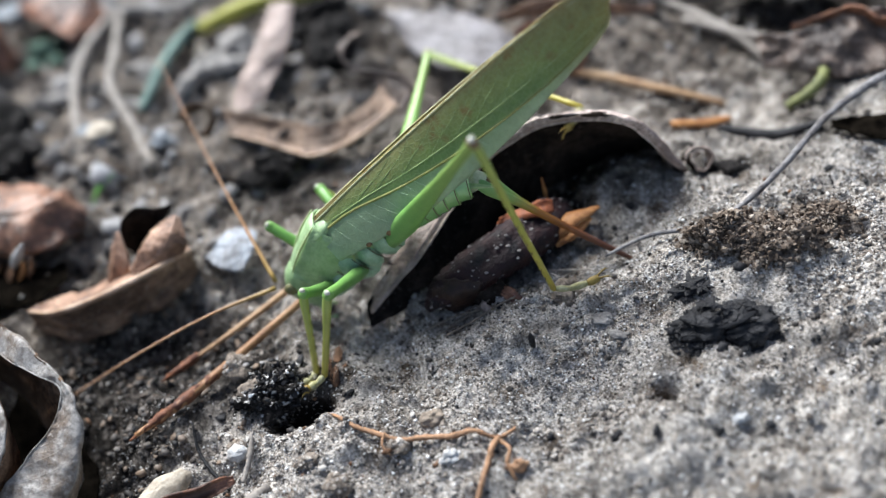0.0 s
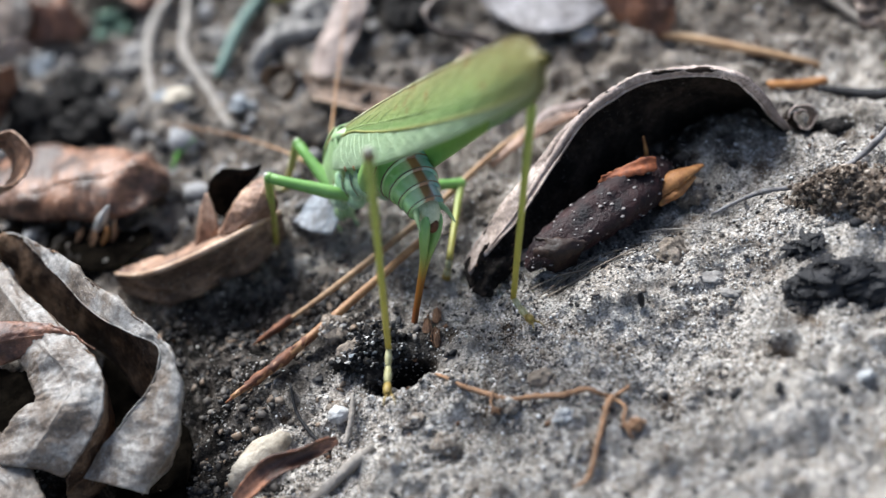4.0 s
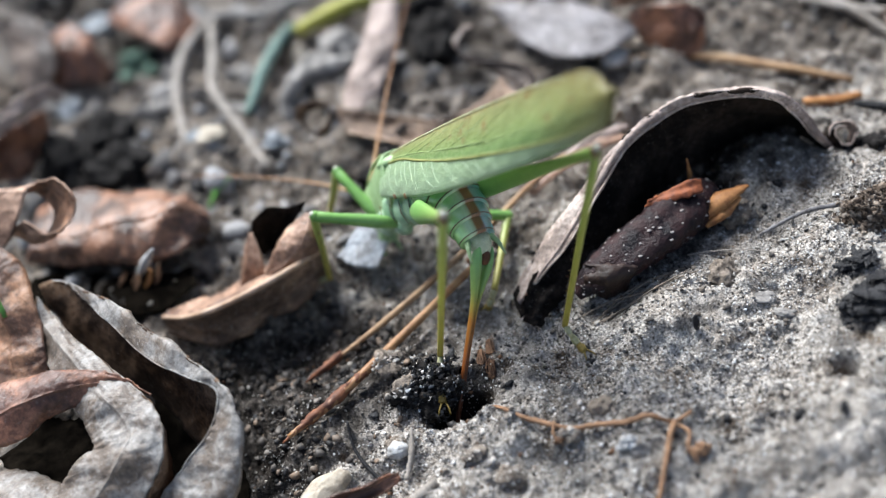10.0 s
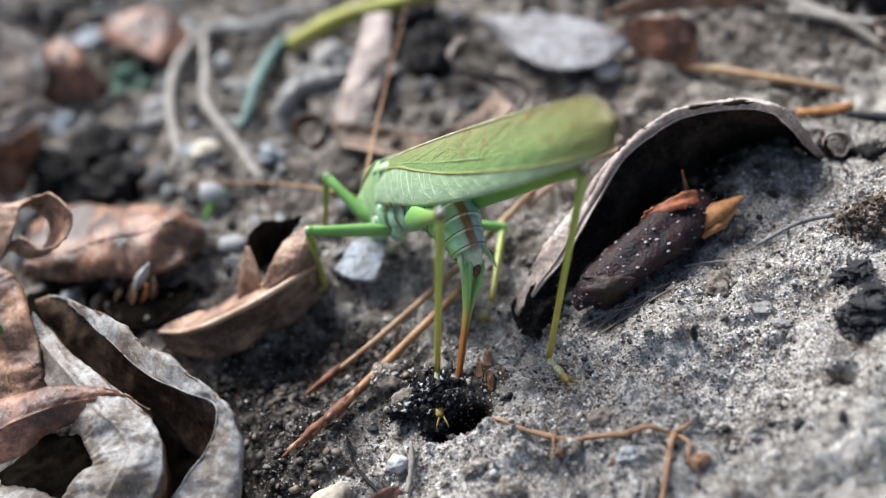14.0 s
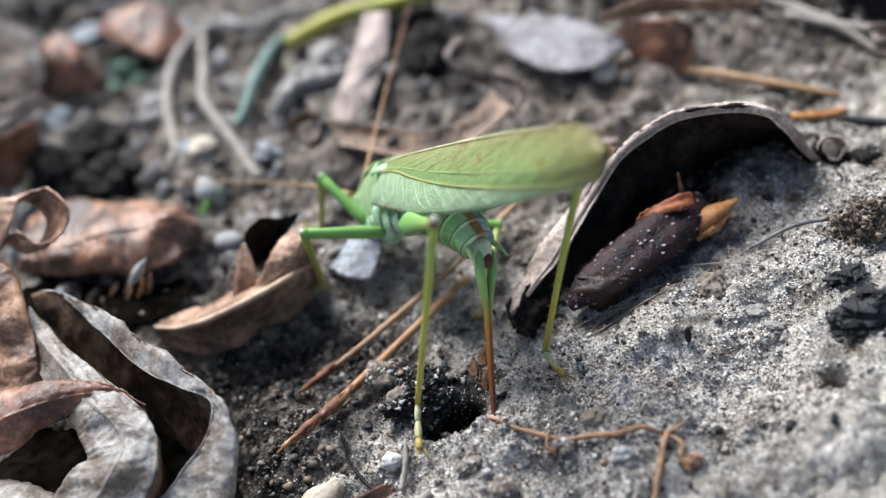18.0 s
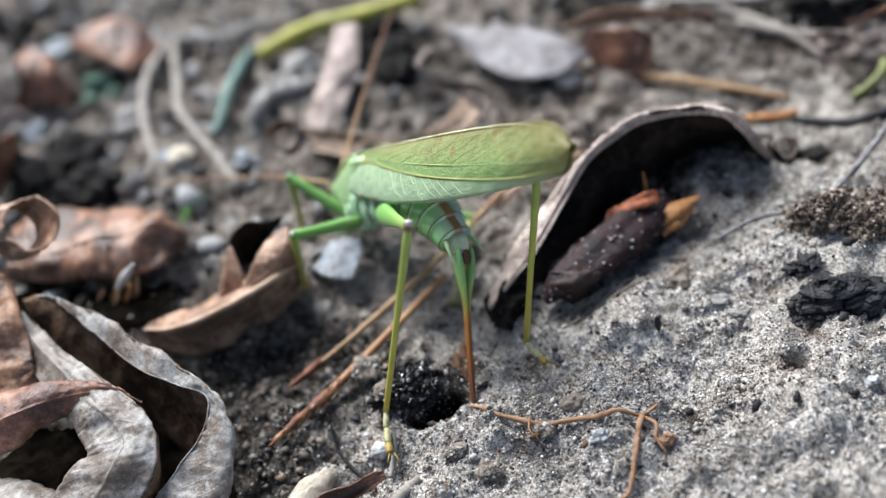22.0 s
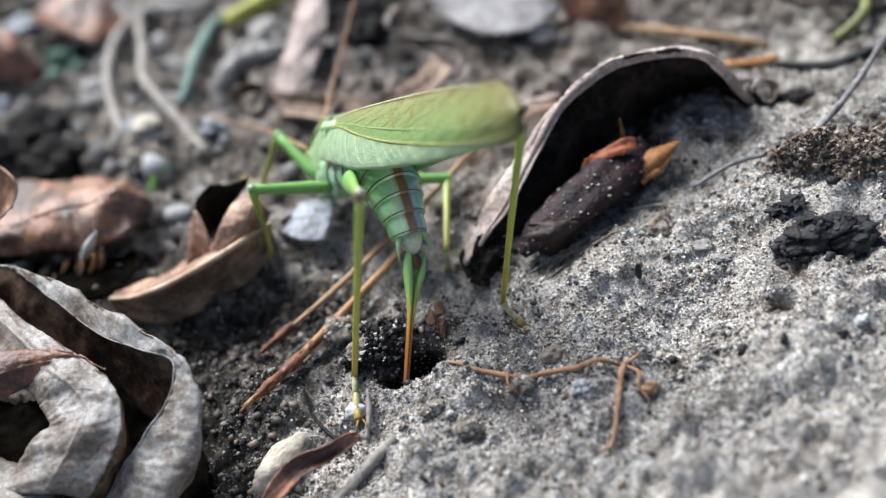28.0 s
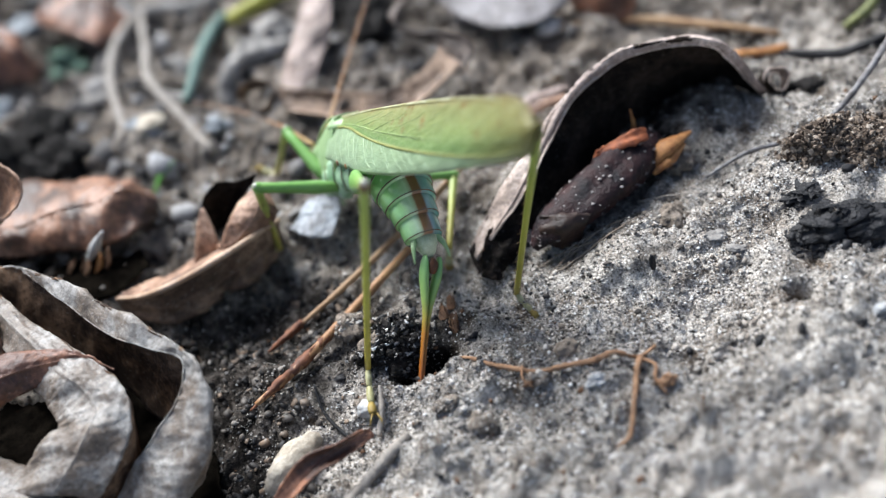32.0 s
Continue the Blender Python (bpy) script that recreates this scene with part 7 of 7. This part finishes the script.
    FEELER_UP = [(0, (-20.4, 14.9, 9.0)), (0.5, (-22.4, 14.5, 9.0)), (1, (-20.8, 16.0, 9.0)), (1.5, (-20.6, 20.8, 9.0)), (2.1, (-22.1, 23.5, 9.0)), (2.4, (-17.5, 25.6, 9.0)), (2.7, (-11.9, 36.3, 9.0)), (3, (-11.9, 33.4, 9.0)), (4, (-14.4, 35.6, 9.0)), (9, (-9.7, 43.1, 9.0)), (13, (-7.6, 48.1, 9.0)), (19, (-6.5, 48.0, 9.0)), (23, (-7.3, 42.5, 9.0)), (28, (-6.0, 44.1, 9.0)), (32, (-5.4, 42.2, 9.0))]
    FEELER_SIDE = [(0, (-26.5, -5.1, 5.0)), (0.5, (-39.0, 4.0, 5.0)), (1, (-40.5, 6.5, 5.0)), (1.5, (-37.6, 13.0, 5.0)), (1.8, (-43.1, 15.0, 5.0)), (2.4, (-43.4, 30.1, 5.0)), (3, (-39.2, 27.4, 5.0)), (4, (-33.2, 27.2, 5.0)), (9, (-39.5, 29.3, 5.0)), (13, (-37.3, 30.7, 5.0)), (19, (-37.7, 29.7, 5.0)), (23, (-33.4, 31.0, 5.0)), (28, (-28.2, 32.2, 5.0)), (32, (-25.9, 31.4, 5.0))]
    LEFT_HIND_KNEE = [(0, (10.8, -14.9, 29.9)), (0.3, (9.6, -15.1, 29.7)), (0.6, (8.1, -15.6, 29.8)), (0.9, (1.8, -13.6, 34.1)), (1.2, (0.7, -21.4, 29.4)), (1.5, (-1.1, -22.5, 27.5)), (1.8, (-3.9, -24.0, 29.1)), (2.0, (-3.1, -25.1, 27.3)), (2.2, (-4.9, -25.8, 27.2)), (2.4, (-6.4, -25.8, 27.7)), (2.8, (-8.7, -22.3, 30.9)), (3, (-12.2, -21.9, 31.6)), (3.5, (-11.5, -22.7, 31.1)), (4, (-11.8, -21.7, 30.7)), (4.5, (-12.0, -21.9, 30.3)), (7, (-11.5, -17.4, 28.3)), (12, (-10.7, -16.6, 28.1)), (19, (-11.8, -17.8, 27.7)), (25, (-15.0, -18.7, 25.9)), (32, (-15.5, -16.7, 26.6))]
    RIGHT_HIND_KNEE = [(0, (9.6, 27.0, 12.2)), (0.3, (13.2, -12.1, 29.1)), (0.6, (12.2, -8.6, 30.6)), (0.9, (12.5, -9.4, 30.6)), (1.2, (10.6, -8.6, 31.9)), (1.5, (10.5, -8.4, 31.0)), (1.8, (8.0, -11.9, 31.5)), (2.0, (8.1, -11.5, 31.2)), (2.1, (7, 3, 34)), (2.2, (4, 19, 12)), (2.3, (1, 20, 13)), (2.4, (-1.4, 20.8, 13.3)), (2.5, (1, 2, 36)), (2.6, (5.4, -17.9, 29.9)), (2.8, (5.2, -18.6, 29.2)), (3, (4.9, -17.5, 30.1)), (3.5, (5.7, -17.1, 29.6)), (4, (6.3, -15.1, 29.0)), (4.5, (5.5, -15.6, 28.8)), (7, (5.3, -12.3, 27.0)), (12, (4.7, -14.2, 25.8)), (19, (4.2, -15.5, 25.7)), (25, (3.7, -14.9, 26.6)), (32, (2.4, -15.3, 24.2))]
    LEFT_MID_KNEE = [(0, (-10.2, -14.4, 12.3)), (0.5, (-11.4, -15.7, 12.5)), (1, (-12.9, -15.8, 12.4)), (1.5, (-14.9, -15.1, 12.0)), (1.8, (-22.2, -14.3, 12.0)), (2.1, (-22.5, -14.3, 12.0)), (2.4, (-22.8, -14.3, 12.0)), (2.7, (-23.2, -12.5, 12.3)), (3, (-23.3, -12.3, 12.3)), (3.5, (-23.9, 4.2, 11.6)), (4, (-24.7, 6.8, 11.8)), (9, (-24.2, 6.4, 12.0)), (13, (-23.9, 7.0, 11.8)), (19, (-23.9, 5.9, 11.9)), (23, (-23.4, 7.1, 11.7)), (28, (-24.1, 7.3, 11.8)), (32, (-23.9, 7.0, 11.7))]
    LEFT_FRONT_KNEE = [(0, (-13.6, -14.2, 11.4)), (0.4, (-17.4, -4.7, 9.7)), (1, (-21.9, -10.5, 10.2)), (1.5, (-23.3, -9.6, 10.8)), (1.8, (-24.1, -9.2, 10.9)), (2.1, (-23.9, -8.6, 12.5)), (2.4, (-18.7, 5.6, 9.9)), (2.7, (-21.3, 12.5, 8.3)), (3, (-23.1, 15.3, 6.9)), (4, (-23.0, 16.4, 10.7)), (9, (-22.9, 16.8, 10.8)), (13, (-22.7, 17.5, 10.8)), (19, (-22.9, 16.4, 10.6)), (23, (-22.4, 16.6, 10.7)), (28, (-22.3, 20.1, 10.2)), (32, (-21.9, 19.6, 10.2))]
    feet = {"left_hind": LEFT_HIND, "right_hind": RIGHT_HIND, "left_mid": LEFT_MID, "right_mid": RIGHT_MID, "left_front": LEFT_FRONT, "right_front": RIGHT_FRONT}
    knees = {"left_hind": LEFT_HIND_KNEE, "right_hind": RIGHT_HIND_KNEE, "left_mid": LEFT_MID_KNEE, "left_front": LEFT_FRONT_KNEE}
    times = [k * 0.1 for k in range(46)] + [4.75 + k * 0.25 for k in range(110)]
    rows = {}

    def key(ob, t, m):
        rows.setdefault(ob.name, (ob, []))[1].append((t, small(m)))

    for t in times:
        base, tip = glide(BODY, t)
        body = frame_of(base, base - tip, Vector((0, 0, 1))) @ pose(0, 0, 0, 0, glide(ROLL, t)[0].x, 0)
        key(cricket, t, body)
        back = body.inverted()
        turn = back.to_3x3()
        for name, (hip, (femur, tibia, a, b), bend) in LEGS.items():
            h, f = Vector(hip), back @ glide(feet[name], t)[0]
            d = f - h
            far = min(d.length, (a + b) * 0.995)
            way = d.normalized()
            hint = (back @ glide(knees[name], t)[0] - h) if name in knees else Vector(bend)
            hint = (hint - way * hint.dot(way)).normalized()
            along = (a * a - b * b + far * far) / (2 * far)
            knee = h + way * along + hint * math.sqrt(max(0.0, a * a - along * along))
            key(femur, t, frame_of(h, knee - h, hint))
            # the hind feet point back over the soil, the others forwards
            key(tibia, t, frame_of(knee, f - knee, turn @ glide(TOES[name], t)[0] if name in TOES else Vector((h.x * 0.3, 1.0, 0.2))))
        end, egg = [back @ p for p in glide(ABDOMEN, t)]
        p0 = Vector((0, -5.5, -5.0))
        p1 = p0 + Vector((0, -0.45, 0)) * (end - p0).length
        for k, plate in enumerate(plates):
            u = (k + 0.6) / (len(plates) + 1.5)
            at = p0 * (1 - u) ** 2 + p1 * (2 * u * (1 - u)) + end * u * u
            run = (p1 - p0) * (1 - u) + (end - p1) * u
            key(plate, t, frame_of(at, -run, Vector((0, 0.0, 1)) + Vector((0, -0.5, 0))))
        key(ovipositor, t, frame_of(end, egg - end, Vector((-1, 0, 0)).cross(egg - end)))
        for ob, table, root, hint in ((feeler_up, FEELER_UP, (0.6, 10.2, -3.3), (0, 0, 1)), (feeler_side, FEELER_SIDE, (-0.6, 10.2, -3.3), (0, 0, 1))):
            r = Vector(root)
            key(ob, t, frame_of(r, back @ glide(table, t)[0] - r, Vector((0.3, 0.2, 1))))
    for ob, r in rows.values():
        walk(ob, r)
    walk(husk, [(t, small(pose(*p))) for t, p in ((0, (7.6, -7.0, 0.8, 10, 0, -35)), (2.1, (7.6, -7.0, 0.8, 10, 0, -35)), (2.3, (4.4, -8.0, 2.2, 30, 10, 0)), (2.5, (-0.8, -6.0, 0.8, 14, 0, 40)), (2.8, (-2.0, -5.2, -0.6, 4, 0, 46)), (32, (-2.0, -5.2, -0.6, 4, 0, 46)))])


motions()
